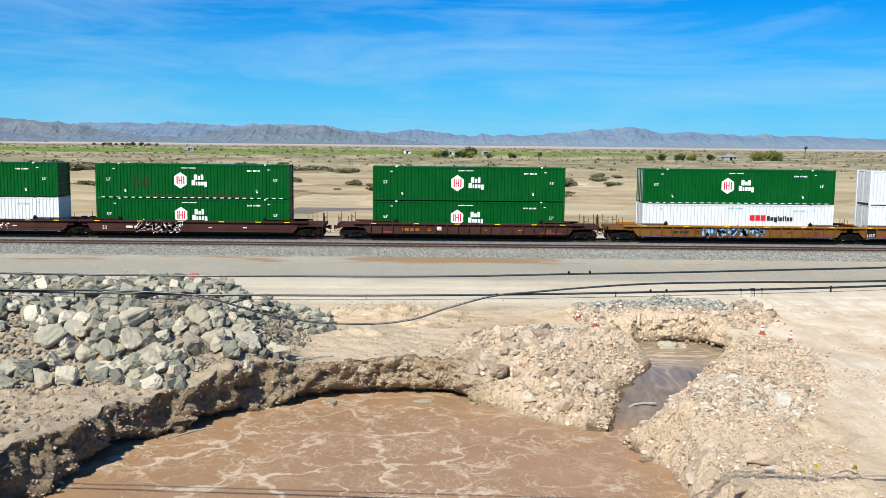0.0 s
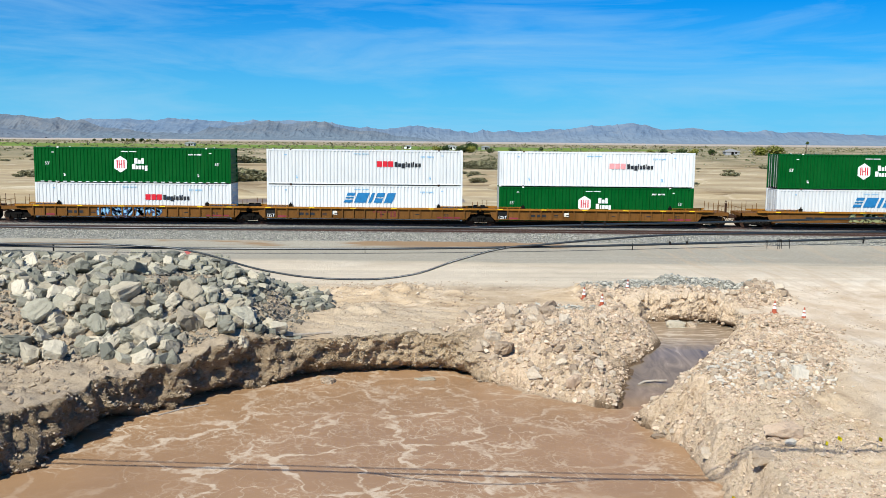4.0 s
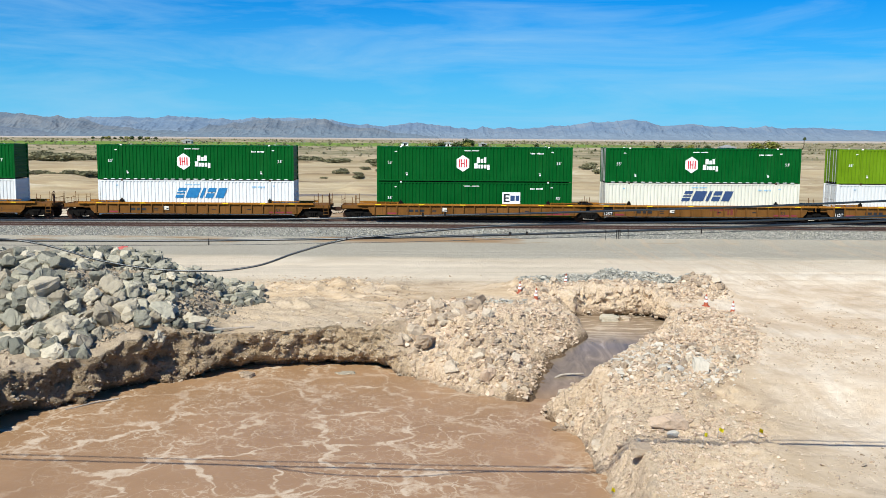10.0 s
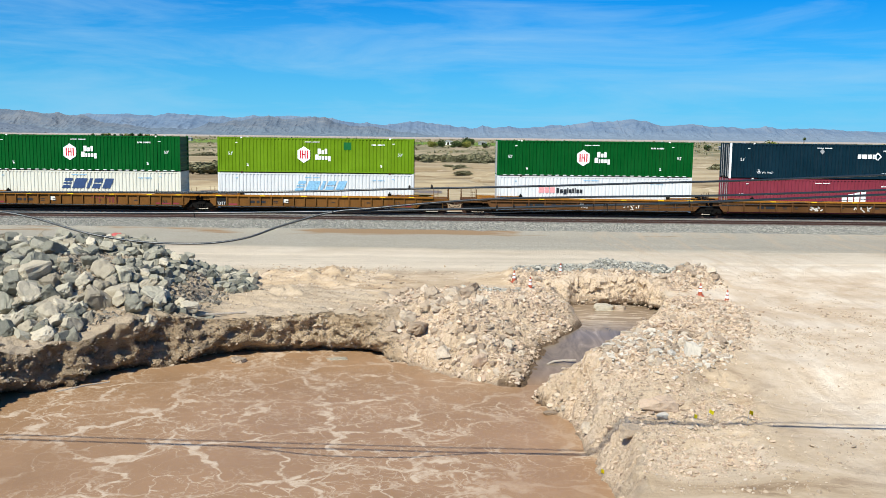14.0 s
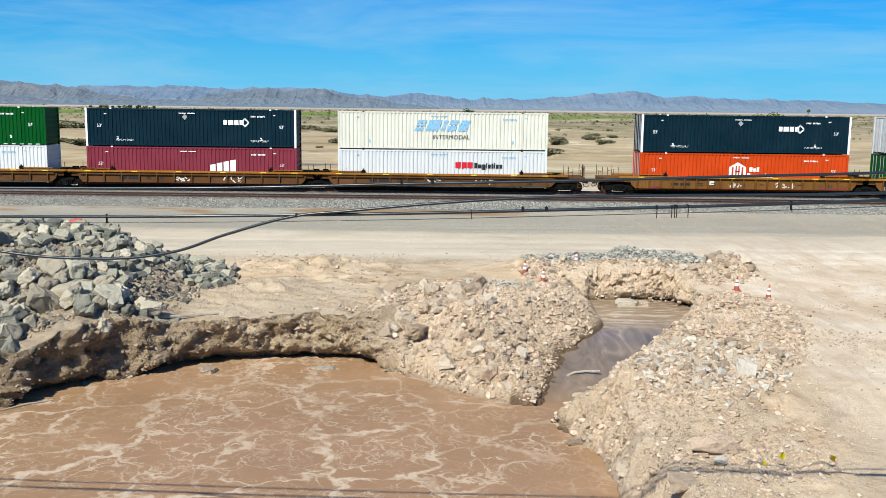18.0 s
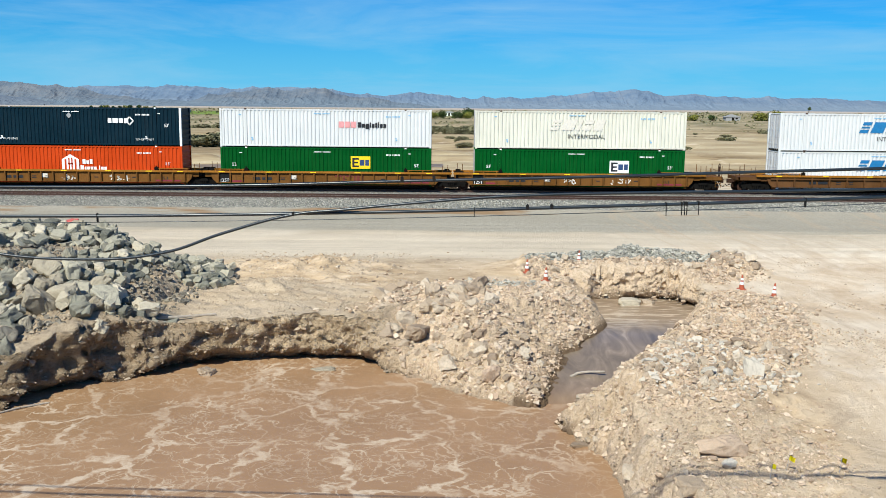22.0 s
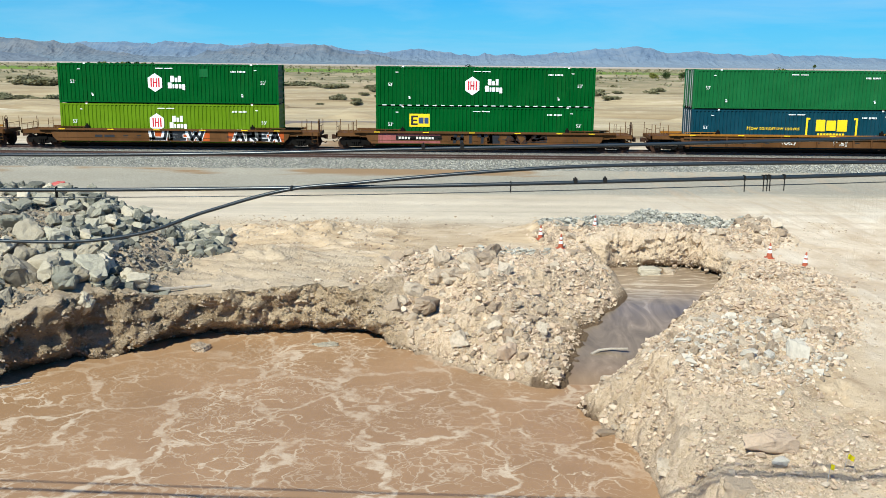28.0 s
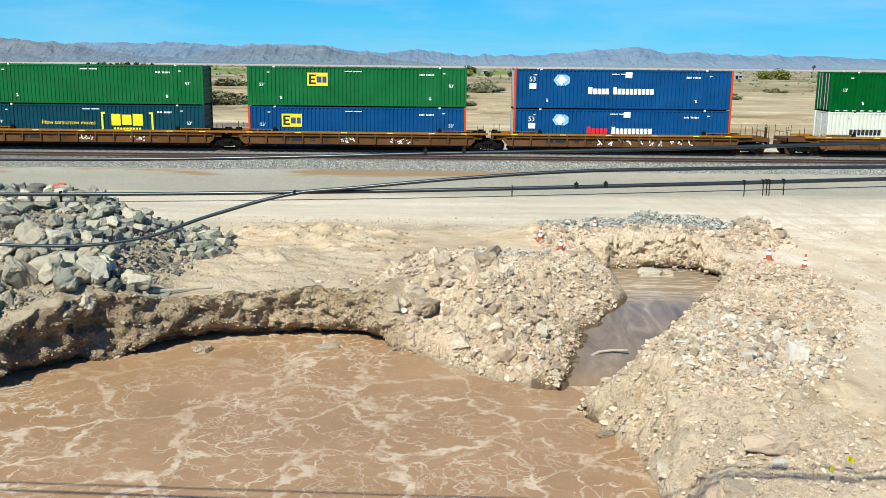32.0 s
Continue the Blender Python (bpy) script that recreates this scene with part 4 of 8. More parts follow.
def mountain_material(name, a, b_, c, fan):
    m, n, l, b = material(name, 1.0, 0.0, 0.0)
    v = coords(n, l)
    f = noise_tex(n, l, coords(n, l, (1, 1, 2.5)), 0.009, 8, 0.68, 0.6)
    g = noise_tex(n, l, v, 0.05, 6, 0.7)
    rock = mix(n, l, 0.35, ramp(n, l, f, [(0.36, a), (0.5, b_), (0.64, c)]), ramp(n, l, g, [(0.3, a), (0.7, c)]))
    # paler, bluer foot: gravel of alluvial fans, with distance haze put into its colour
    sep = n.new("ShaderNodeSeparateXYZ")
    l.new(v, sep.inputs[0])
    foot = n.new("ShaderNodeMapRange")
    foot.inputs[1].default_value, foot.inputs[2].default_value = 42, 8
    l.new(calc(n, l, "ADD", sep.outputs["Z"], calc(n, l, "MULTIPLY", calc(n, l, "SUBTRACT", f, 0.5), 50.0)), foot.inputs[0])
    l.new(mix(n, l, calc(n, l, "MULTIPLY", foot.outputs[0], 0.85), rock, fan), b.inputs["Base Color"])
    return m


# distance haze is put into these rock colours, bluer with range
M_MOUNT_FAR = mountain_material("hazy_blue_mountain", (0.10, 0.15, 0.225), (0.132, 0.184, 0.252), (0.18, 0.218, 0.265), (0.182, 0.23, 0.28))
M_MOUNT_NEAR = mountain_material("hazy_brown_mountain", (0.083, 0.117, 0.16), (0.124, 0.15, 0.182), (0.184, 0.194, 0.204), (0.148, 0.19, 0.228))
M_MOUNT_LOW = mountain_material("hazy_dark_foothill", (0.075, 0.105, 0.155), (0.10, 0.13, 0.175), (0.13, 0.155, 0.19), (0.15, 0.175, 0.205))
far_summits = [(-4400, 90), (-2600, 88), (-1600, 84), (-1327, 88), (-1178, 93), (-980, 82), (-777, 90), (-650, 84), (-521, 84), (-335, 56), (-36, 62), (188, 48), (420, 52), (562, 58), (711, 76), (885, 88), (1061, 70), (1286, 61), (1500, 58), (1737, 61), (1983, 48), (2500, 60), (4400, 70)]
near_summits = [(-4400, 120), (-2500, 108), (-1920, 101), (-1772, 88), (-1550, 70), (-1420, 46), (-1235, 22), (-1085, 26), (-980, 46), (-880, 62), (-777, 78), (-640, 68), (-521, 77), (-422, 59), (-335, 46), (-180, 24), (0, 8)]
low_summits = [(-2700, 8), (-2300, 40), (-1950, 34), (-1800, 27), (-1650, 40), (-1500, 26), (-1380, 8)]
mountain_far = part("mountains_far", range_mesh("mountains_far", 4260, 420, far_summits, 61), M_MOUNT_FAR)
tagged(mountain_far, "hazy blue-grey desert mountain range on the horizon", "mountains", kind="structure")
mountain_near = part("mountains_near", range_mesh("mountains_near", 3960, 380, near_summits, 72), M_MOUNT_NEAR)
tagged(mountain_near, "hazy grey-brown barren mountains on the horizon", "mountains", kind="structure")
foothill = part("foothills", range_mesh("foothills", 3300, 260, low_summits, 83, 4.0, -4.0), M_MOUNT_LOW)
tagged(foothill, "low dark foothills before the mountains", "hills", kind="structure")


# ---- railway: two tracks on ballast ----
TRACK_NEAR, TRACK_FAR = -3.9, 1.30
def rail_bm(y):
    """A flat-bottomed rail running along x: foot, web, head."""
    bm = bmesh.new()
    prof = [(-0.07, -0.18), (0.07, -0.18), (0.07, -0.165), (0.012, -0.14), (0.012, -0.05), (0.036, -0.04), (0.036, 0.0), (-0.036, 0.0), (-0.036, -0.04), (-0.012, -0.05), (-0.012, -0.14), (-0.07, -0.165)]
    ends = [[bm.verts.new((x, y + a, b_)) for a, b_ in prof] for x in (-700, 700)]
    n = len(prof)
    for k in range(n):
        bm.faces.new((ends[0][k], ends[0][(k + 1) % n], ends[1][(k + 1) % n], ends[1][k]))
    bmesh.ops.recalc_face_normals(bm, faces=bm.faces)
    return bm


def rail_material():
    m, n, l, b = material("rail_steel", 0.6, 0.3, 0.4)
    geo = n.new("ShaderNodeNewGeometry")
    sep = n.new("ShaderNodeSeparateXYZ")
    l.new(geo.outputs["Normal"], sep.inputs[0])
    worn = calc(n, l, "GREATER_THAN", sep.outputs["Z"], 0.9)
    f = noise_tex(n, l, coords(n, l, (0.4, 4, 4)), 3.0, 6, 0.7)
    rust = ramp(n, l, f, [(0.3, (0.035, 0.018, 0.013)), (0.7, (0.085, 0.042, 0.028))])
    l.new(mix(n, l, worn, rust, (0.33, 0.29, 0.26)), b.inputs["Base Color"])
    l.new(calc(n, l, "MULTIPLY", worn, 0.7), b.inputs["Metallic"])
    return m


M_RAIL = rail_material()
for track_y in (TRACK_NEAR, TRACK_FAR):
    track = new("railway_track")
    tagged(track, "rusty steel rails on concrete ties in grey ballast", "railway track", group="railway tracks")
    for side in (-0.7535, 0.7535):
        part("rail", rail_bm(track_y + side), M_RAIL, track, "rust-brown steel rail")
    tie = boxes((-0.13, 0.13, -1.3, 1.3, -0.36, -0.175), (-0.11, 0.11, -0.86, -0.64, -0.175, -0.14), (-0.11, 0.11, 0.64, 0.86, -0.175, -0.14))
    tie_me = bpy.data.meshes.new("tie")
    tie.to_mesh(tie_me)
    tie.free()
    tie_me.materials.append(M_TIE)
    for k in range(-66, 67):
        part("tie", tie_me, M_TIE, track, at=pose(k * 0.61, track_y, 0))


# loose ballast stones on the shoulder facing the camera
def stone_shapes(name, mat, count, seed, points=14, worn=0.05, flat=0.85, rough=0.0):
    """A few hewn stones: the hull of random points in a block, with worn edges."""
    rnd, out = random.Random(seed), []
    for _ in range(count):
        bm = bmesh.new()
        size = Vector((rnd.uniform(0.9, 1.45), rnd.uniform(0.65, 1.05), rnd.uniform(0.55, 0.95) * flat))
        for _ in range(points):
            d = Vector((rnd.gauss(0, 1), rnd.gauss(0, 1), rnd.gauss(0, 1))).normalized()
            d /= max(abs(d.x), abs(d.y), abs(d.z)) ** 0.6
            d *= rnd.uniform(0.72, 1.05) if points < 25 else rnd.uniform(0.84, 1.02)
            bm.verts.new((d.x * size.x, d.y * size.y, d.z * size.z))
        hull = bmesh.ops.convex_hull(bm, input=bm.verts[:])
        bmesh.ops.delete(bm, geom=[g for g in hull["geom_interior"] if isinstance(g, bmesh.types.BMVert)], context="VERTS")
        if rough:
            bmesh.ops.triangulate(bm, faces=bm.faces[:])
            bmesh.ops.subdivide_edges(bm, edges=bm.edges[:], cuts=2, use_grid_fill=True)
            shift = Vector((rnd.uniform(0, 50), rnd.uniform(0, 50), rnd.uniform(0, 50)))
            for v in bm.verts:
                p = v.co.copy()
                chip = noise.noise(p * 1.9 + shift) * 0.13 + noise.noise(p * 4.6 + shift) * 0.09 + noise.noise(p * 10.0 + shift) * 0.05
                v.co = p * (1 + rough * chip)
        elif worn:
            bmesh.ops.dissolve_limit(bm, angle_limit=radians(14), verts=bm.verts[:], edges=bm.edges[:])
            bmesh.ops.bevel(bm, geom=bm.edges[:], offset=worn, segments=1, affect="EDGES")
        bmesh.ops.triangulate(bm, faces=bm.faces[:])
        me = bpy.data.meshes.new(name)
        bm.to_mesh(me)
        bm.free()
        me.materials.append(mat)
        out.append(me)
    return out


def gravel(name, label, mat, spots, seed, shapes=None):
    """Many small stones joined into one sheet of loose stuff. spots: x, y, z, radius."""
    rng = np.random.default_rng(seed)
    base = []
    for me in shapes or stone_shapes("pebble", mat, 12, seed, 11, 0, 0.9):
        co = np.empty(len(me.vertices) * 3)
        me.vertices.foreach_get("co", co)
        base.append((co.reshape(-1, 3), np.array([p.vertices[:] for p in me.polygons])))
        bpy.data.meshes.remove(me)
    vs, fs, off = [], [], 0
    for x, y, z, r in spots:
        co, faces = base[rng.integers(len(base))]
        a, b_ = rng.uniform(0, 2 * math.pi), rng.uniform(-0.6, 0.6)
        ca, sa, cb, sb = math.cos(a), math.sin(a), math.cos(b_), math.sin(b_)
        turn = np.array([[ca, -sa * cb, sa * sb], [sa, ca * cb, -ca * sb], [0, sb, cb]])
        vs.append(co @ turn.T * r + (x, y, z))
        fs.append(faces + off)
        off += len(co)
    me = bpy.data.meshes.new(name)
    v, f = np.concatenate(vs), np.concatenate(fs)
    me.vertices.add(len(v))
    me.vertices.foreach_set("co", v.ravel())
    me.loops.add(f.size)
    me.loops.foreach_set("vertex_index", f.ravel())
    me.polygons.add(len(f))
    me.polygons.foreach_set("loop_start", np.arange(0, f.size, 3))
    me.polygons.foreach_set("use_smooth", np.zeros(len(f), bool))
    me.update(calc_edges=True)
    me.materials.append(mat)
    return tagged(new(name, me), label, "stones", kind="stuff")


# ---- double-stack container train ----
TRACK_Y = 1.30
HALF = 8.075          # half of a 53-foot container
CLOSE = 19.3          # centre to centre over a shared truck


def corrugated(length, z0, z1, depth, pitch):
    """A pressed steel panel in the x-z plane whose ridges stand out towards -y."""
    bm = bmesh.new()
    n = int(round(length / pitch))
    p = length / n
    xs = [(-length / 2, depth)]
    for k in range(n):
        a = -length / 2 + k * p
        xs += [(a + 0.16 * p, depth), (a + 0.30 * p, 0.0), (a + 0.72 * p, 0.0), (a + 0.86 * p, depth)]
    xs.append((length / 2, depth))
    lo = [bm.verts.new((x, y, z0)) for x, y in xs]
    hi = [bm.verts.new((x, y, z1)) for x, y in xs]
    for i in range(len(xs) - 1):
        bm.faces.new((lo[i], lo[i + 1], hi[i + 1], hi[i]))
    return bm


def marks(rows, y=-1.318):
    """Flat plates, each given by its outline in x and z."""
    bm = bmesh.new()
    for o in rows:
        prism(bm, o, y, y + 0.006)
    bmesh.ops.recalc_face_normals(bm, faces=bm.faces)
    return bm


def rect(x, z, w, h, lean=0.0):
    return [(x, z), (x + w, z), (x + w + lean * h, z + h), (x + lean * h, z + h)]


def word(x, z, h, widths, gap=0.08, lean=0.0):
    """Plain blocks of a word's size, one to a letter. A letter is its width, or (width, foot, top) in parts of the height."""
    out = []
    for w in widths:
        w, lo, hi = w if isinstance(w, tuple) else (w, 0.0, 1.0)
        out.append(rect(x + lean * lo * h, z + lo * h, w, (hi - lo) * h, lean))
        x += w + gap
    return out


def hexagon(x, z, r):
    return [(x + r * 0.88 * math.sin(a), z + r * math.cos(a)) for a in (math.pi / 3 * k for k in range(6))]


def logo_hex_plate(c, white=None, house=False, low=0.0):
    w = white or M_MARK
    if house:
        part("logo_plate", shared("logo_house", w, lambda: marks([[(-1.15, 1.0), (0.15, 1.0), (0.15, 1.85), (-0.5, 2.22), (-1.15, 1.85)]], -1.316)), w, c, "white house-shaped logo plate")
        part("logo_lettering", shared("logo_house_words", w, lambda: marks(word(0.42, 1.5, 0.36, [0.24, (0.2, 0, 0.72), 0.2], 0.06) + word(0.25, 1.04, 0.34, [0.26, (0.13, 0, 0.72), (0.2, 0, 0.72), (0.2, 0, 0.72), (0.2, -0.25, 0.72), (0.07, 0, 0.15), 0.08, (0.2, 0, 0.72), (0.18, 0, 0.72)], 0.06))), w, c, "white block lettering shapes")
        part("logo_emblem", shared("logo_house_bars", M_ORANGE, lambda: marks([rect(-0.95, 1.05, 0.14, 0.8), rect(-0.19, 1.05, 0.14, 0.8), rect(-0.66, 1.05, 0.1, 0.9), rect(-0.44, 1.05, 0.1, 0.9), rect(-0.7, 1.45, 0.4, 0.1)], -1.324)), M_ORANGE, c)
        return
    part("logo_plate", shared("logo_hexagon", w, lambda: marks([hexagon(-0.98, 1.52, 0.68)], -1.316)), w, c, "white hexagon logo plate")
    part("logo_lettering", shared("logo_words", w, lambda: marks(word(0.16, 1.58, 0.44, [0.26, (0.2, 0, 0.7), 0.2], 0.06) + word(-0.04, 1.12, 0.42, [0.28, (0.13, 0, 0.72), (0.21, 0, 0.72), (0.2, 0, 0.72), (0.2, -0.28, 0.72)], 0.06))), w, c, "white block lettering shapes")
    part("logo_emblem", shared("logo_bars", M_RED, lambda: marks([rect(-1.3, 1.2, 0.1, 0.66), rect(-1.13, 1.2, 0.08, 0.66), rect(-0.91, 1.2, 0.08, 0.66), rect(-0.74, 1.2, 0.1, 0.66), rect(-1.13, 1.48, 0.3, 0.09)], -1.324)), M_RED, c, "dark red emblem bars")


def logo_two_tone(c, faded=False, x=1.0):
    red = M_FADEDRED if faded else M_RED
    part("logo_lettering", shared(("two_tone_first", x), red, lambda: marks(word(x, 1.52, 0.46, [0.42, 0.38, 0.42], 0.06))), red, c, "faded red block lettering" if faded else "red block lettering")
    part("logo_lettering", shared(("two_tone_second", x), M_INK, lambda: marks(word(x + 1.46, 1.52, 0.42, [0.24, (0.26, 0, 0.72), (0.26, -0.26, 0.72), (0.09, 0, 1.0), (0.22, 0, 0.72), (0.15, 0, 0.9), (0.09, 0, 1.0), (0.23, 0, 0.72), (0.22, 0, 0.72)], 0.05))), M_INK, c, "black block lettering")


def logo_slanted(c, mat, x=-1.75, words=False, z=1.45):
    def blocks():
        rows, at, h, lean = [], x, 0.82, 0.42
        for w, slots in ((0.66, (0.30, 0.58)), (0.98, ()), (0.26, ()), (0.66, (0.46,)), (0.68, ())):
            cuts = [0.0] + [q for c in slots for q in (c, c + 0.12)] + [1.0]
            for lo, hi in zip(cuts[::2], cuts[1::2]):
                rows.append(rect(at + lean * h * lo, z + h * lo, w, h * (hi - lo), lean))
            at += w + 0.19
        return marks(rows)

    part("logo_lettering", shared(("logo_slanted", x, z), mat, blocks), mat, c, "slanted block lettering shapes")
    if words:
        part("lettering", text_mesh("INTERMODAL", 0.46, M_INK), None, c, "black serif lettering", pose(x + 1.4, -1.318, z - 0.62))


def logo_square_panel(c, x, z=0.75, yellow=True, w=1.5):
    bg = M_YMARK if yellow else M_MARK
    part("logo_plate", shared(("panel_plate", x, z), bg, lambda: marks([rect(x, z, w, 0.95)], -1.316)), bg, c, "yellow logo panel" if yellow else "white logo panel")
    part("logo_lettering", shared(("panel_black", x, z), M_INK, lambda: marks([rect(x + 0.12, z + 0.12, 0.16, 0.7), rect(x + 0.28, z + 0.12, 0.34, 0.13), rect(x + 0.28, z + 0.41, 0.28, 0.12), rect(x + 0.28, z + 0.69, 0.34, 0.13)], -1.324)), M_INK, c, "black block lettering")
    part("logo_lettering", shared(("panel_blue", x, z), M_NAVYMARK, lambda: marks(word(x + 0.68, z + 0.24, 0.44, [0.36, 0.3], 0.07), -1.324)), M_NAVYMARK, c, "blue block lettering")


def logo_diamond(c):
    part("logo_lettering", shared("diamond_word", M_MARK, lambda: marks(word(2.5, 1.72, 0.36, [0.28, 0.4, 0.32, 0.32], 0.08))), M_MARK, c, "white block lettering")
    part("logo_emblem", shared("diamond_ring", M_MARK, lambda: marks([[(4.15 + a * 0.36, 1.9 + b * 0.36), (4.15 + a * 0.22, 1.9 + b * 0.22), (4.15 + d * 0.22, 1.9 + e * 0.22), (4.15 + d * 0.36, 1.9 + e * 0.36)] for a, b, d, e in ((0.94, 0.06, 0.06, 0.94), (-0.94, 0.06, -0.06, 0.94), (-0.94, -0.06, -0.06, -0.94), (0.94, -0.06, 0.06, -0.94))])), M_MARK, c, "white diamond emblem")
    part("lettering", text_mesh("TOP LIFT ONLY", 0.2, M_MARK), None, c, "white lettering", pose(-5.8, -1.318, 0.42))
    part("lettering", text_mesh("TOP LIFT ONLY", 0.2, M_MARK), None, c, "white lettering", pose(4.55, -1.318, 0.42))
    part("placard", shared("placard", M_GREY, lambda: marks([[(-0.45, 2.05), (-0.25, 2.28), (-0.45, 2.5), (-0.65, 2.28)]])), M_GREY, c, "grey diamond placard")


def logo_bracket(c):
    part("logo_lettering", shared("bracket_word", M_YMARK, lambda: marks(word(1.2, 1.36, 0.85, [0.68, (0.7, 0.06, 0.94), 0.74], 0.1) + word(1.35, 0.95, 0.26, [0.16] * 9, 0.07) + [rect(0.45, 0.85, 0.14, 1.5), rect(0.59, 2.21, 0.16, 0.14), rect(4.15, 0.85, 0.14, 1.5), rect(3.99, 2.21, 0.16, 0.14)])), M_YMARK, c, "yellow bracketed block lettering")
    part("slogan_lettering", text_mesh("How tomorrow moves", 0.42, M_YMARK), None, c, "yellow slogan lettering", pose(-3.95, -1.318, 1.42))


def logo_arrow(c, faded=False):
    first = M_RED if faded else M_MARK
    part("logo_lettering", shared(("arrow_a", faded), first, lambda: marks(word(-2.6, 1.1, 0.52, [(0.3, 0, 1.0), (0.27, 0, 0.78), (0.24, 0, 0.78), (0.22, 0, 0.78), (0.25, 0, 0.78)], 0.06))), first, c, "red block lettering" if faded else "white block lettering")
    part("logo_lettering", shared("arrow_b", M_MARK, lambda: marks(word(-0.75, 1.1, 0.52, [(0.26, 0, 1.0)] + [(0.24, 0, 0.78)] * 8 + [(0.27, 0, 0.78)], 0.06))), M_MARK, c, "white block lettering")
    part("logo_emblem", shared("arrow_arrow", M_FADEDBLUE, lambda: marks([hexagon(-4.3, 2.1, 0.42), [(-4.9, 1.7), (-4.4, 1.7), (-4.4, 2.5), (-4.9, 2.5), (-5.2, 2.1)]])), M_FADEDBLUE, c, "faded pale blue emblem")
    part("placard", shared("arrow_diamond", M_MARK, lambda: marks([[(-5.0, 2.1), (-4.6, 2.48), (-4.2, 2.1), (-4.6, 1.72)], rect(-6.95, 1.45, 0.5, 0.4), rect(0.1, 2.3, 0.5, 0.42)], -1.322)), M_MARK, c, "white placard")
    part("lettering", text_mesh("53", 0.5, M_MARK), None, c, "white number 53", pose(-6.98, -1.318, 1.98))


def end_wall_bm():
    """The blind end of a container: one sheet pressed into flat horizontal ribs."""
    prof = [(7.97, 0.1), (8.0, 0.1)]
    for z in np.arange(0.3, 2.6, 0.4):
        prof += [(8.0, z), (8.05, z + 0.04), (8.05, z + 0.18), (8.0, z + 0.22)]
    bm = bmesh.new()
    prism(bm, prof + [(8.0, 2.8), (7.97, 2.8)], -1.16, 1.16)
    bmesh.ops.recalc_face_normals(bm, faces=bm.faces)
    return bm


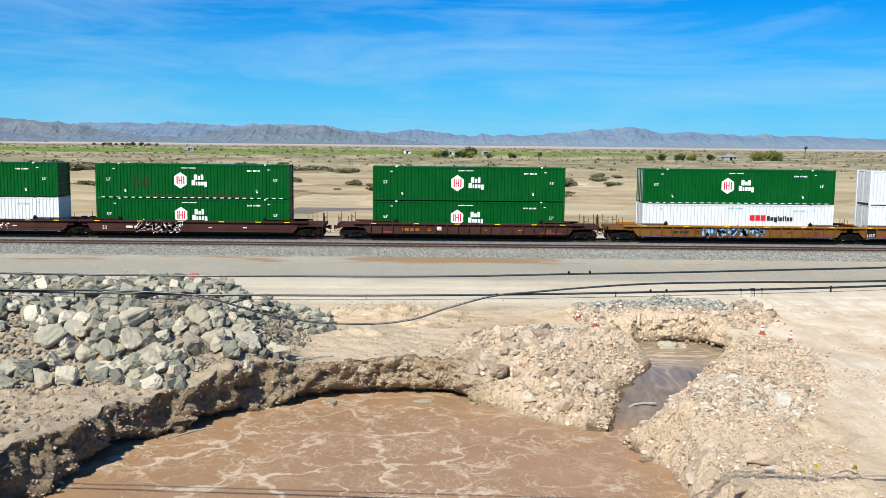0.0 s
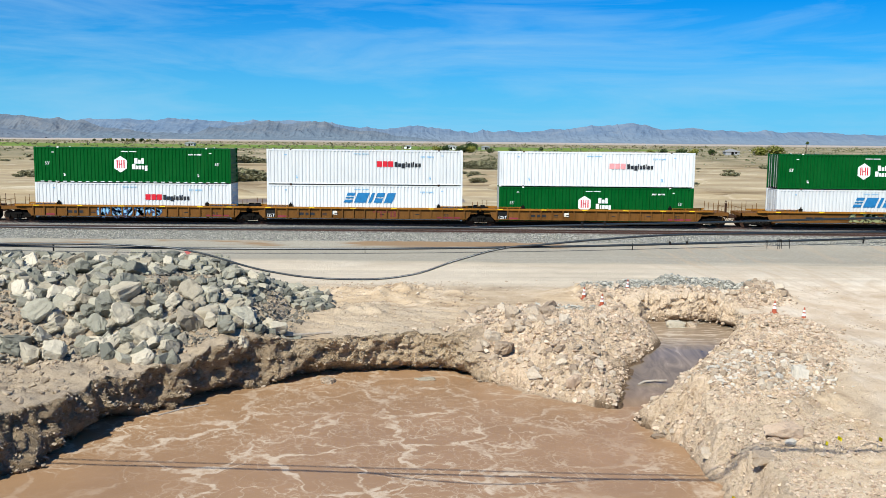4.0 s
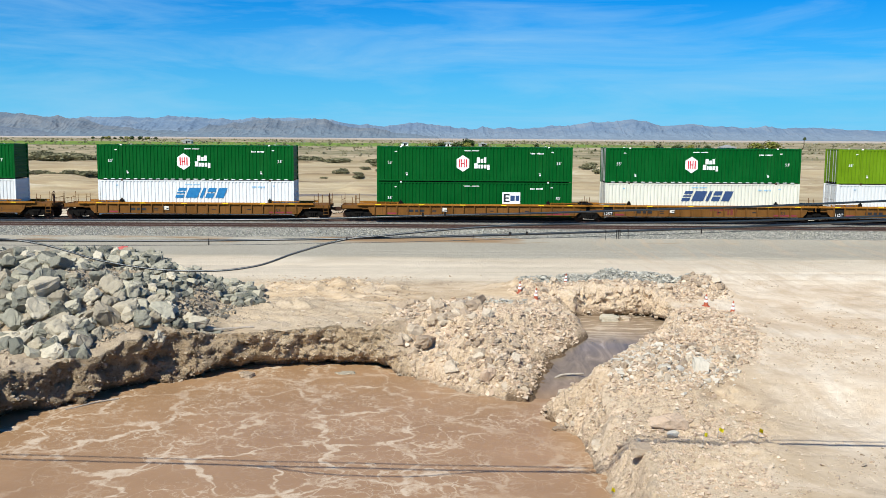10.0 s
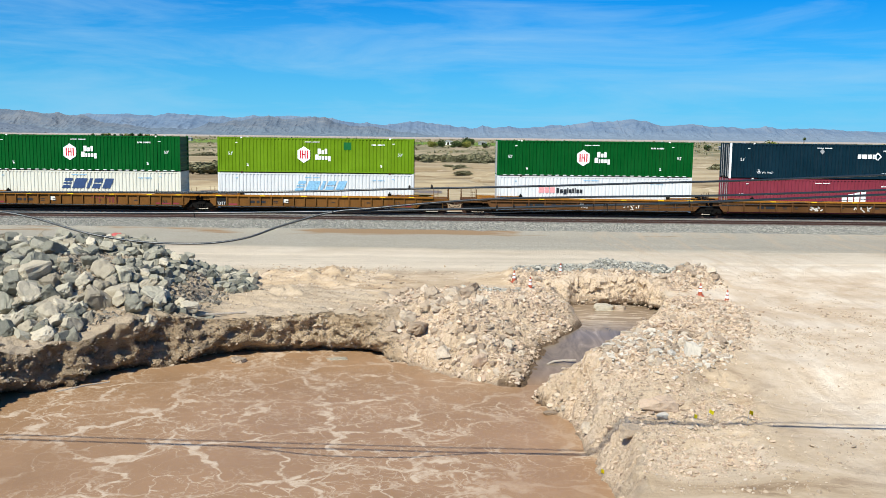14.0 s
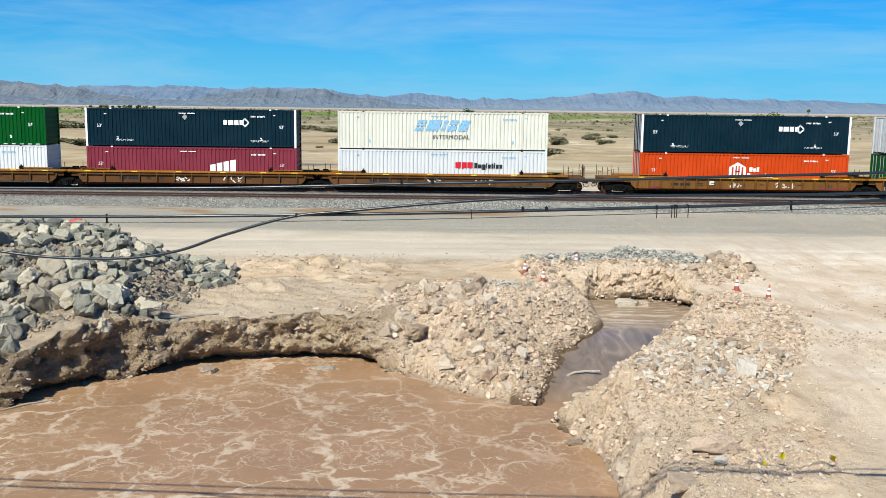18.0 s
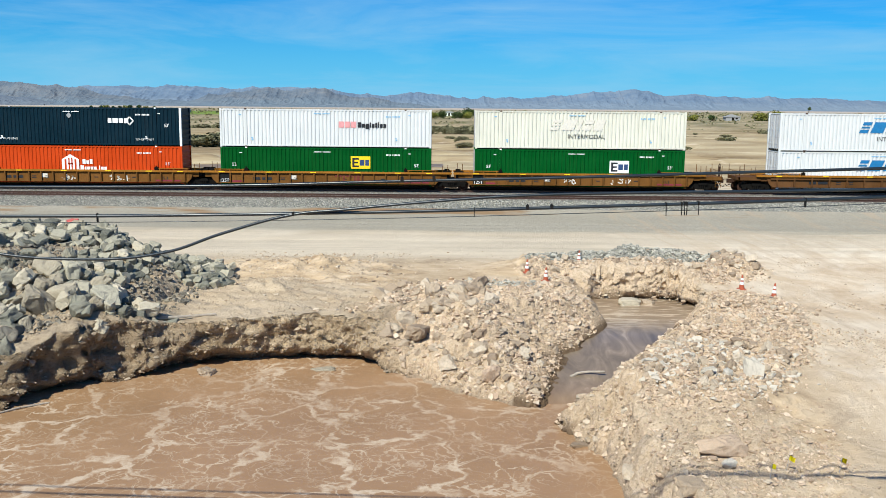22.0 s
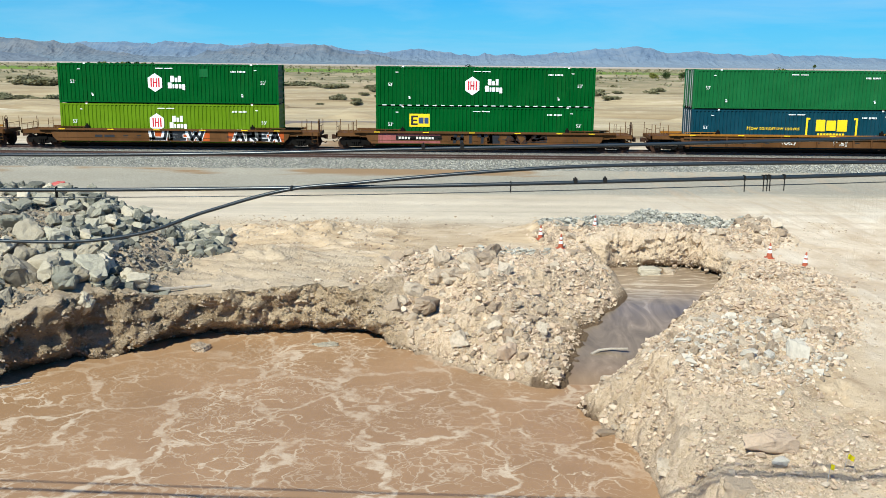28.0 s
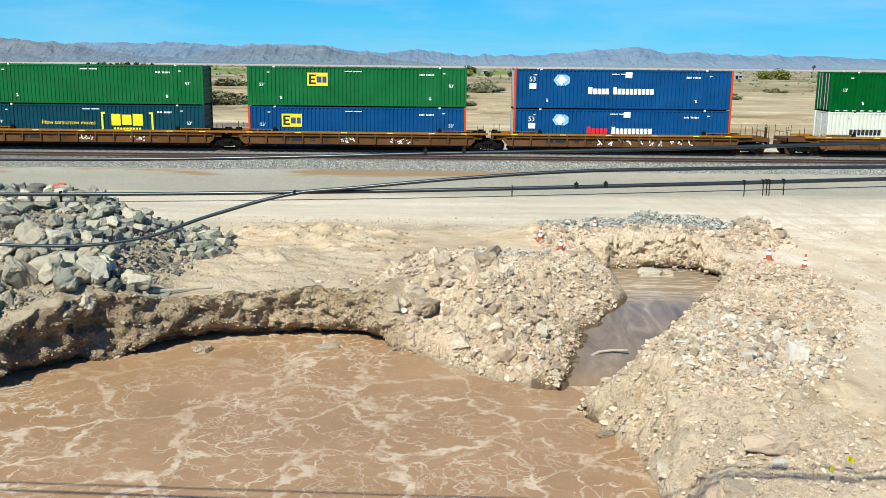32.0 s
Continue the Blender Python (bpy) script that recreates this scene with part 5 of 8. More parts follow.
def container(name, mat, label, logo=None, posts=None, plain_marks=True, post_mat=None, dash=False, ghost=False):
    """A 53-foot domestic container: corrugated sides, rails, corner and lifting posts, doors with lock rods, markings."""
    c = new(name)
    tagged(c, label, "container", group="containers on the train")
    cast = M_RUST if mat in (M_WHITE, M_CREAM) else M_MARK
    part("side_panel", shared("side_panel", mat, lambda: corrugated(15.95, 0.14, 2.78, 0.045, 0.29)), mat, c, at=pose(0, -1.30, 0))
    part("side_panel", shared("side_panel", mat, None), mat, c, at=pose(0, 1.30, 0, 0, 0, 180))
    part("roof", shared("roof", mat, lambda: boxes((-8.0, 8.0, -1.24, 1.24, 2.80, 2.87), *[(x, x + 0.12, -1.15, 1.15, 2.87, 2.885) for x in np.arange(-7.8, 7.7, 0.6)])), mat, c)
    part("floor_pan", shared("floor_pan", M_DARK, lambda: boxes((-8.0, 8.0, -1.24, 1.24, 0.02, 0.1))), M_DARK, c)
    for side in (-1, 1):
        part("top_rail", shared(("top_rail", side), mat, lambda: boxes((-8.06, 8.06, *sorted((side * 1.31, side * 1.22)), 2.77, 2.86))), mat, c)
        part("bottom_rail", shared(("bottom_rail", side), mat, lambda: boxes((-8.06, 8.06, *sorted((side * 1.31, side * 1.20)), 0.07, 0.17))), mat, c)
        for x in (-HALF, HALF - 0.15):
            pm = post_mat if post_mat and side < 0 else mat
            part("corner_post", shared(("corner_post", x, side), pm, lambda: boxes((x, x + 0.15, *sorted((side * 1.315, side * 1.15)), 0.0, 2.90))), pm, c)
        for x in (-6.10, 6.10):
            part("lifting_post", shared(("lifting_post", x, side), mat, lambda: boxes((x - 0.09, x + 0.09, *sorted((side * 1.314, side * 1.22)), 0.0, 2.90))), mat, c)
            part("casting", shared(("casting", x, side), cast, lambda: boxes((x - 0.075, x + 0.075, *sorted((side * 1.32, side * 1.2)), 2.82, 2.915))), cast, c, "rust-dark lifting casting" if cast == M_RUST else "pale lifting casting")
            part("foot_casting", shared(("foot_casting", x, side), M_RUST, lambda: boxes((x - 0.09, x + 0.09, *sorted((side * 1.318, side * 1.2)), -0.02, 0.1))), M_RUST, c, "rust-dark lifting casting")
    for y in (-0.6, 0.6):
        d = part("door", shared(("door", y), mat, lambda: boxes((-8.03, -7.97, y - 0.56, y + 0.56, 0.18, 2.76), *[(-8.045, -8.03, y - 0.5, y + 0.5, z, z + 0.1) for z in (0.5, 1.05, 1.6, 2.15)])), mat, c)
        for k in (-0.25, 0.25):
            part("lock_rod", shared(("lock_rod", y, k), M_GREY, lambda: rods(((-8.065, y + k, 0.1), (-8.065, y + k, 2.82)), r=0.025)), M_GREY, d, "galvanised lock rod")
    part("end_wall", shared("end_wall", mat, end_wall_bm), mat, c)
    ink = M_MARK if mat not in (M_WHITE, M_CREAM) else M_FADEDBLUE
    if plain_marks and mat not in (M_WHITE, M_CREAM) and logo not in (PA, PF):
        for x in (-7.2, 6.75):
            part("number_mark", text_mesh("53'", 0.34, ink), None, c, "white number 53", pose(x, -1.318, 1.45))
    part("stencil_lettering", shared("stencils", ink, lambda: marks([rect(-0.9, 2.53, 0.55, 0.06), rect(-0.25, 2.53, 0.6, 0.06), *[rect(4.6 + 0.1 * q, 2.3, 0.065, 0.12) for q in range(4)], *[rect(5.1 + 0.1 * q, 2.3, 0.065, 0.12) for q in range(6)], rect(-6.62, 2.43, 0.2, 0.06), rect(6.3, 2.43, 0.2, 0.06), rect(-5.7, 0.68, 0.14, 0.05), rect(-5.66, 0.52, 0.13, 0.12), rect(5.3, 0.68, 0.14, 0.05), rect(5.34, 0.52, 0.13, 0.12)])), ink, c, "small stencilled marks")["kind"] = "stuff"
    if dash:
        part("reflective_strip", shared("dashes", M_MARK, lambda: marks([rect(x, 0.045, 0.3, 0.06) for x in np.arange(-7.6, 7.5, 0.62)])), M_MARK, c, "white dashed reflective strip")["kind"] = "stuff"
    if logo:
        logo(c)
    return c


M_FLAME = paint("orange_red_spray", (0.36, 0.068, 0.012), rough=0.75, dirt=0.4, dirt_rgb=(0.10, 0.05, 0.02), fade=0.3)
M_PATCH = paint("rose_spray", (0.24, 0.075, 0.07), rough=0.75, dirt=0.8, dirt_rgb=(0.10, 0.05, 0.02), fade=0.3)


# strokes of block letters, in a box one wide and one high
STROKES = {
    "A": [(0.0, 0.0, 0.42, 1.0), (0.42, 1.0, 0.62, 1.0), (0.62, 1.0, 1.0, 0.0), (0.2, 0.36, 0.8, 0.36)],
    "R": [(0.05, 0.0, 0.05, 1.0), (0.05, 1.0, 0.75, 0.92), (0.75, 0.92, 0.8, 0.58), (0.8, 0.58, 0.1, 0.48), (0.4, 0.5, 1.0, 0.0)],
    "E": [(0.05, 0.0, 0.0, 1.0), (0.0, 1.0, 0.95, 0.95), (0.05, 0.5, 0.75, 0.5), (0.05, 0.0, 1.0, 0.04)],
    "U": [(0.0, 1.0, 0.08, 0.12), (0.08, 0.05, 0.85, 0.05), (0.9, 0.12, 1.0, 1.0)],
    "W": [(0.0, 1.0, 0.2, 0.0), (0.2, 0.0, 0.5, 0.7), (0.5, 0.7, 0.78, 0.0), (0.78, 0.0, 1.0, 1.0)],
    "H": [(0.0, 0.0, 0.1, 1.0), (0.9, 0.0, 1.0, 1.0), (0.05, 0.5, 0.95, 0.5)],
    "I": [(0.5, 0.0, 0.5, 1.0)],
    "T": [(0.0, 1.0, 1.0, 1.0), (0.5, 1.0, 0.45, 0.0)],
}


def block_letters(car, word, x0, x1, z0, z1, fill, rim):
    """Fat outlined letters sprayed along a car's side, with a pale edge thrown to one side."""
    y, fat = -1.395, 0.105
    wide = (x1 - x0) / len(word)
    rows = ([], [], [])
    for k, letter in enumerate(word):
        left, run, drop = x0 + k * wide + 0.16, wide - 0.34, 0.05 * (k % 2)
        for a, b_, c, d in STROKES[letter]:
            ax, az, bx, bz = left + a * run, z0 + fat + (b_ * (z1 - z0 - 2 * fat - drop)), left + c * run, z0 + fat + d * (z1 - z0 - 2 * fat - drop)
            n = math.hypot(bx - ax, bz - az) + 1e-6
            ux, uz = (bx - ax) / n, (bz - az) / n
            for row, more, dx in zip(rows, (0.035, 0.05, 0.0), (-0.16, 0.0, 0.0)):
                p = fat + more
                row.append([(ax - ux * p - uz * p + dx, az - uz * p + ux * p), (ax - ux * p + uz * p + dx, az - uz * p - ux * p), (bx + ux * p + uz * p + dx, bz + uz * p - ux * p), (bx + ux * p - uz * p + dx, bz + uz * p + ux * p)])
    part("graffiti_shade", marks(rows[0], y), rim, car)["kind"] = "stuff"
    part("graffiti_outline", marks(rows[1], y - 0.006), rim, car, "painted graffiti outline")["kind"] = "stuff"
    part("graffiti_fill", marks(rows[2], y - 0.012), fill, car, "painted graffiti letters")["kind"] = "stuff"


def graffiti(car, seed, x0, x1, z0, z1, fill, rim, style="bubble"):
    """Painted shapes along a car's side: fat overlapping blobs with a rim, or thin strokes."""
    rnd = random.Random(seed)
    y = -1.395
    if style == "bubble":
        n = max(3, int((x1 - x0) / 0.72))
        back, front, glow = [], [], []
        wide = (x1 - x0) / n
        for k in range(n):
            cx, h = x0 + (k + 0.5) * wide, z1 - z0
            ends = [(cx + wide * a + rnd.uniform(-0.07, 0.07), z0 + h * b_) for a in (-0.36, 0.0, 0.36) for b_ in (0.1, 0.5, 0.9)]
            for _ in range(4):
                (ax, az), (bx, bz) = rnd.sample(ends, 2)
                d = math.hypot(bx - ax, bz - az) + 1e-6
                ux, uz = (bx - ax) / d, (bz - az) / d
                r0, r1 = rnd.uniform(0.10, 0.17), rnd.uniform(0.08, 0.16)
                for rows, more in ((back, 0.06), (front, 0.0)):
                    p0, p1 = r0 + more, r1 + more
                    rows.append([(ax - ux * p0 - uz * p0, az - uz * p0 + ux * p0), (ax - ux * p0 + uz * p0, az - uz * p0 - ux * p0), (bx + ux * p1 * 1.6, bz + uz * p1 * 1.6), (bx - uz * p1 * 1.3, bz + ux * p1 * 1.3)])
                glow.append([(ax + uz * r0 * 0.5, az - ux * r0 * 0.5), (bx + uz * r1 * 0.4, bz - ux * r1 * 0.4), (bx + uz * r1 * 0.7, bz - ux * r1 * 0.7)])
        part("graffiti_outline", marks(back, y), rim, car, "painted graffiti outline")["kind"] = "stuff"
        part("graffiti_fill", marks(front, y - 0.006), fill, car, "painted graffiti shapes")["kind"] = "stuff"
        part("graffiti_shine", marks(glow, y - 0.012), rim, car)["kind"] = "stuff"
    else:
        rows = []
        n = max(3, int((x1 - x0) / 0.7))
        for k in range(n):
            cx = x0 + (k + 0.5) * (x1 - x0) / n
            for _ in range(3):
                a = (cx + rnd.uniform(-0.24, 0.24), rnd.uniform(z0, z1))
                b_ = (cx + rnd.uniform(-0.24, 0.24), rnd.uniform(z0, z1))
                dx, dz = b_[0] - a[0], b_[1] - a[1]
                d = math.hypot(dx, dz) + 1e-6
                nx, nz = -dz / d * 0.045, dx / d * 0.045
                rows.append([(a[0] - nx, a[1] - nz), (b_[0] - nx, b_[1] - nz), (b_[0] + nx, b_[1] + nz), (a[0] + nx, a[1] + nz)])
        part("graffiti_tag", marks(rows, y), fill, car, "painted graffiti strokes")["kind"] = "stuff"


def wheel_bm():
    bm = lathe([(0.05, -0.08), (0.40, -0.08), (0.42, -0.05), (0.42, 0.045), (0.46, 0.05), (0.46, 0.075), (0.30, 0.07), (0.26, 0.03), (0.12, 0.03), (0.10, 0.09), (0.05, 0.09)], 24)
    bm.transform(Matrix.Rotation(math.pi / 2, 4, "X"))
    return bm


def axle_bm():
    bm = bmesh.new()
    rod(bm, (0, -1.0, 0), (0, 1.0, 0), 0.075, 10)
    # bearing end caps with three bolts, so that the turning shows
    for s in (-1, 1):
        for k in range(3):
            a = 2 * math.pi * k / 3
            rod(bm, (0.05 * math.cos(a), s * 1.0, 0.05 * math.sin(a)), (0.05 * math.cos(a), s * 1.02, 0.05 * math.sin(a)), 0.015, 6)
    return bm


def side_frame_bm():
    """Cast truck side frame: arched beam with two openings and bearing boxes, with coil springs."""
    bm = bmesh.new()
    prism(bm, [(-1.12, 0.62), (-0.75, 0.66), (-0.45, 0.78), (0.45, 0.78), (0.75, 0.66), (1.12, 0.62), (1.12, 0.46), (0.72, 0.44), (0.42, 0.2), (-0.42, 0.2), (-0.72, 0.44), (-1.12, 0.46)], -0.08, 0.08)
    for x in (-0.89, 0.89):
        box(bm, x - 0.17, x + 0.17, -0.13, 0.1, 0.30, 0.56)
    for x in (-0.15, 0.0, 0.15):
        rod(bm, (x, -0.12, 0.28), (x, -0.12, 0.56), 0.07, 8)
    box(bm, -0.34, 0.34, -0.2, 0.0, 0.56, 0.72)
    bmesh.ops.recalc_face_normals(bm, faces=bm.faces)
    return bm


WHEELSETS = {-1: [], 1: []}


def truck(car, x):
    """A two-axle freight truck: bolster, side frames, brake beams, wheelsets."""
    t = part("truck", shared("bolster", M_DARK, lambda: boxes((-0.2, 0.2, -1.02, 1.02, 0.5, 0.78), (-0.32, 0.32, -0.35, 0.35, 0.72, 0.92), (-0.6, -0.5, -0.7, 0.7, 0.38, 0.46), (0.5, 0.6, -0.7, 0.7, 0.38, 0.46))), M_DARK, car, "grimy cast steel truck", pose(x, 0, 0))
    for y in (-1.02, 1.02):
        part("side_frame", shared("side_frame", M_DARK, side_frame_bm), M_DARK, t, at=pose(0, y, 0, 0, 0, 0 if y < 0 else 180))
    for s in (-1, 1):
        axle = part("wheelset", MESHES.setdefault(("wheelset", "x"), wheelset_mesh()), None, t, "worn steel wheels on an axle", pose(0.89 * s, 0, 0.42))
        WHEELSETS[s].append(axle)
    return t


def wheelset_mesh():
    bm = axle_bm()
    for y, turn in ((-0.75, 0), (0.75, math.pi)):
        w = wheel_bm()
        w.transform(Matrix.Translation((0, y, 0)) @ Matrix.Rotation(turn, 4, "Z"))
        tmp = bpy.data.meshes.new("wheel")
        w.to_mesh(tmp)
        w.free()
        bm.from_mesh(tmp)
        bpy.data.meshes.remove(tmp)
    me = bpy.data.meshes.new("wheelset")
    bm.to_mesh(me)
    bm.free()
    me.materials.append(M_RUST)
    return me


def lower_sill_bm(s):
    """The lower side of a well: a plate folded inwards from the side web to the floor."""
    bm = bmesh.new()
    prof = [(-1.38, 0.465), (-0.94, 0.30), (-0.94, 0.33), (-1.36, 0.495)]
    ends = [[bm.verts.new((x, -s * y, z)) for y, z in prof] for x in (-8.35, 8.35)]
    for k in range(4):
        bm.faces.new((ends[0][k], ends[0][(k + 1) % 4], ends[1][(k + 1) % 4], ends[1][k]))
    for e in ends:
        bm.faces.new(e)
    bmesh.ops.recalc_face_normals(bm, faces=bm.faces)
    return bm


def well_car(mat, label, left, right, style="ribbed", trim=None, rivet=None):
    """A well car platform. left and right: 'open' for an end with a coupler, 'close' for one that leans on a shared truck."""
    car = new("well_car")
    tagged(car, label, "rail car", group="well cars of the train")
    trim = trim or mat
    for s in (-1, 1):
        y0, y1 = (-1.38, -1.33) if s < 0 else (1.33, 1.38)
        web = [(-8.7, 0.74), (-8.45, 0.5), (8.45, 0.5), (8.7, 0.74), (8.9, 1.26), (-8.9, 1.26)]
        part("side_web", shared(("side_web", s), mat, lambda: plate(web, y0, y1)), mat, car)
        part("top_chord", shared(("top_chord", s), trim, lambda: boxes((-9.7, 9.7, *((-1.53, -1.30) if s < 0 else (1.30, 1.53)), 1.26, 1.40))), trim, car)
        part("bottom_chord", shared(("bottom_chord", s), mat, lambda: boxes((-8.45, 8.45, *((-1.44, -1.28) if s < 0 else (1.28, 1.44)), 0.47, 0.53))), mat, car)
        part("lower_sill", shared(("lower_sill", s), mat, lambda: lower_sill_bm(s)), mat, car)
    if style == "ribbed":
        for x in np.linspace(-8.25, 8.25, 19):
            part("side_rib", shared("side_rib", mat, lambda: boxes((-0.05, 0.05, -1.50, -1.37, 0.5, 1.262))), mat, car, at=pose(float(x), 0, 0))
    elif style == "sparse":
        for x in np.linspace(-8.1, 8.1, 13):
            part("side_rib", shared("side_rib", mat, lambda: boxes((-0.05, 0.05, -1.50, -1.37, 0.5, 1.262))), mat, car, at=pose(float(x), 0, 0))
        part("mid_chord", shared("mid_chord", mat, lambda: boxes((-8.6, 8.6, -1.51, -1.36, 1.06, 1.16))), mat, car)
    else:
        part("mid_chord", shared("mid_fold", mat, lambda: plate([(-8.4, 0.70), (8.4, 0.70), (8.4, 0.74), (-8.4, 0.74)], -1.40, -1.37)), mat, car)
    part("well_floor", shared("well_floor", M_DARK, lambda: boxes((-8.4, 8.4, -0.94, 0.94, 0.14, 0.31))), M_DARK, car)
    for x in (-6.1, 6.1):
        part("locating_block", shared("locating_block", M_DARK, lambda: boxes((-0.14, 0.14, -1.49, -1.32, 1.38, 1.62), (-0.05, 0.05, -1.49, -1.40, 1.62, 1.74))), M_DARK, car, "dark container guide", pose(x, 0, 0))
    for s in (-1, 1):
        part("walkway", shared("walkway", trim, lambda: boxes((-1.15, 1.15, -1.46, -1.30, 1.50, 1.54), (-1.1, -1.04, -1.44, -1.38, 1.38, 1.5), (0.0, 0.06, -1.44, -1.38, 1.38, 1.5), (1.0, 1.06, -1.44, -1.38, 1.38, 1.5))), trim, car, at=pose(7.4 * s, 0, 0))
    for s, kind in ((-1, left), (1, right)):
        turn = pose(0, 0, 0, 0, 0, 0 if s > 0 else 180)
        end = part("end_deck", shared(("end_deck", kind), mat, lambda: boxes((8.2, 9.3, -1.32, 1.32, 0.92, 1.26), (9.3, 9.6 if kind == "close" else 11.0, -0.55, 0.55, 0.86, 1.2), (8.15, 8.3, -1.3, 1.3, 0.3, 1.3))), mat, car, at=turn)
        if kind == "open":
            part("end_sill", shared("end_sill", mat, lambda: boxes((9.3, 11.05, -1.36, -1.26, 0.98, 1.24), (9.3, 11.05, 1.26, 1.36, 0.98, 1.24), (10.93, 11.05, -1.36, 1.36, 0.98, 1.24), (9.3, 11.0, -1.26, 1.26, 1.18, 1.21))), mat, end)
            for x, h in ((9.75, 2.05), (10.1, 1.9), (10.98, 2.1)):
                for y in (-1.32, 1.32):
                    part("stanchion", shared(("stanchion", x, y), mat, lambda: rods(((x, y, 1.2), (x, y, h)), r=0.022)), mat, end)
            part("grab_rail", shared("grab_rail", mat, lambda: rods(((9.75, -1.32, 1.62), (10.1, -1.32, 1.62)), ((10.98, -1.32, 1.66), (10.98, 1.32, 1.66)), ((10.98, -0.4, 1.2), (10.98, -0.4, 1.66)), ((10.98, 0.4, 1.2), (10.98, 0.4, 1.66)), r=0.018)), mat, end)
            part("ladder", shared("ladder", mat, lambda: rods(((10.5, -1.4, 0.42), (10.5, -1.4, 1.2)), ((10.92, -1.4, 0.42), (10.92, -1.4, 1.2)), ((10.5, -1.4, 0.46), (10.92, -1.4, 0.46)), ((10.5, -1.4, 0.72), (10.92, -1.4, 0.72)), ((10.5, -1.4, 0.98), (10.92, -1.4, 0.98)), r=0.018)), mat, end)
            part("coupler", shared("coupler", M_RUST, lambda: boxes((10.9, 11.35, -0.09, 0.09, 0.76, 0.96), (11.3, 11.5, -0.17, 0.12, 0.68, 1.0), (11.18, 11.3, 0.05, 0.2, 0.7, 0.98))), M_RUST, end)
            part("brake_hose", shared("brake_hose", M_BLACK, lambda: rods(((11.0, -0.5, 0.78), (11.15, -0.48, 0.5)), ((11.15, -0.48, 0.5), (11.4, -0.46, 0.42)), ((11.4, -0.46, 0.42), (11.5, -0.45, 0.55)), r=0.028)), M_BLACK, end)
            truck(car, 9.6 * s)
        else:
            part("bearing_casting", shared("bearing", M_DARK, lambda: boxes((8.9, 9.62, -0.4, 0.4, 0.92, 1.42))), M_DARK, end)
            for y in (-1.25, 0.9):
                part("side_bearing", shared(("side_bearing", y), M_DARK, lambda: boxes((9.1, 9.5, y, y + 0.35, 0.95, 1.5))), M_DARK, end)
            for x, h in ((8.95, 1.9), (9.35, 1.95)):
                part("stanchion", shared(("stanchion", x, h), mat, lambda: rods(((x, -1.2, 1.2), (x, -1.2, h)), r=0.022)), mat, end)
            if s > 0:
                truck(car, CLOSE / 2)
    if right == "open":
        wheel = part("brake_wheel", shared("brake_wheel", M_RUST, brake_wheel_bm), M_RUST, car, "rusty handbrake wheel", pose(10.95, -0.75, 1.95))
        part("brake_post", shared("brake_post", M_RUST, lambda: boxes((-0.06, 0.06, -0.1, 0.1, -0.8, -0.05))), M_RUST, wheel)
    part("number_mark", text_mesh("53", 0.42, rivet or M_INK), None, car, "number 53", pose(6.55 if style != "brown" else -7.6, -1.392, 0.62))
    part("data_lettering", shared(("data_marks", style), rivet or M_INK, lambda: marks([rect(-5.6, 0.72, 0.55, 0.2), rect(-4.9, 0.72, 0.75, 0.2), rect(-3.5, 0.85, 0.35, 0.06), rect(-3.5, 0.72, 0.35, 0.06), rect(-2.5, 0.85, 0.3, 0.06), rect(-2.5, 0.72, 0.3, 0.06), rect(1.3, 0.8, 0.3, 0.06), rect(4.2, 0.8, 0.35, 0.08)], -1.392)), rivet or M_INK, car, "small stencilled marks")["kind"] = "stuff"
    for x in (-8.2, -4.6, -1.2, 2.2, 5.3, 7.7):
        part("reflector_strip", shared("reflector", M_YMARK, lambda: marks([rect(0, 1.3, 0.45, 0.055)], -1.537)), M_YMARK, car, "yellow reflective strip", pose(x, 0, 0))
    if style == "ribbed" and left == "close":
        part("load_plate", shared("load_plate", M_BLACK, lambda: marks([rect(-8.25, 0.52, 1.0, 0.72)], -1.40)), M_BLACK, car, "black load-limit panel")
        part("load_mark", text_mesh("125T", 0.34, M_MARK), None, car, "white lettering on black", pose(-8.15, -1.408, 0.56))
    if style == "ribbed":
        part("paper_panel", shared("paper_panel", M_GHOST, lambda: marks([rect(-2.7, 0.78, 0.42, 0.3)], -1.39)), M_GHOST, car, "pale pasted panel")
        part("jacking_plate", shared("jacking_plate_a", M_ROSE, lambda: marks([rect(-7.2, 0.54, 0.9, 0.12)], -1.392)), M_ROSE, car, "dull red jacking panel")
        part("jacking_plate", shared("jacking_plate_b", M_ROSE, lambda: marks([rect(6.0, 0.54, 1.9, 0.12)], -1.392)), M_ROSE, car, "dull red jacking panel")
    return car


def brake_wheel_bm():
    bm = bmesh.new()
    n = 14
    for k in range(n):
        a, b_ = 2 * math.pi * k / n, 2 * math.pi * (k + 1) / n
        rod(bm, (0, 0.26 * math.cos(a), 0.26 * math.sin(a)), (0, 0.26 * math.cos(b_), 0.26 * math.sin(b_)), 0.02, 6)
    for k in range(4):
        a = math.pi / 2 * k
        rod(bm, (0, 0, 0), (0, 0.26 * math.cos(a), 0.26 * math.sin(a)), 0.014, 6)
    rod(bm, (-0.1, 0, 0), (0.04, 0, 0), 0.05, 8)
    return bm


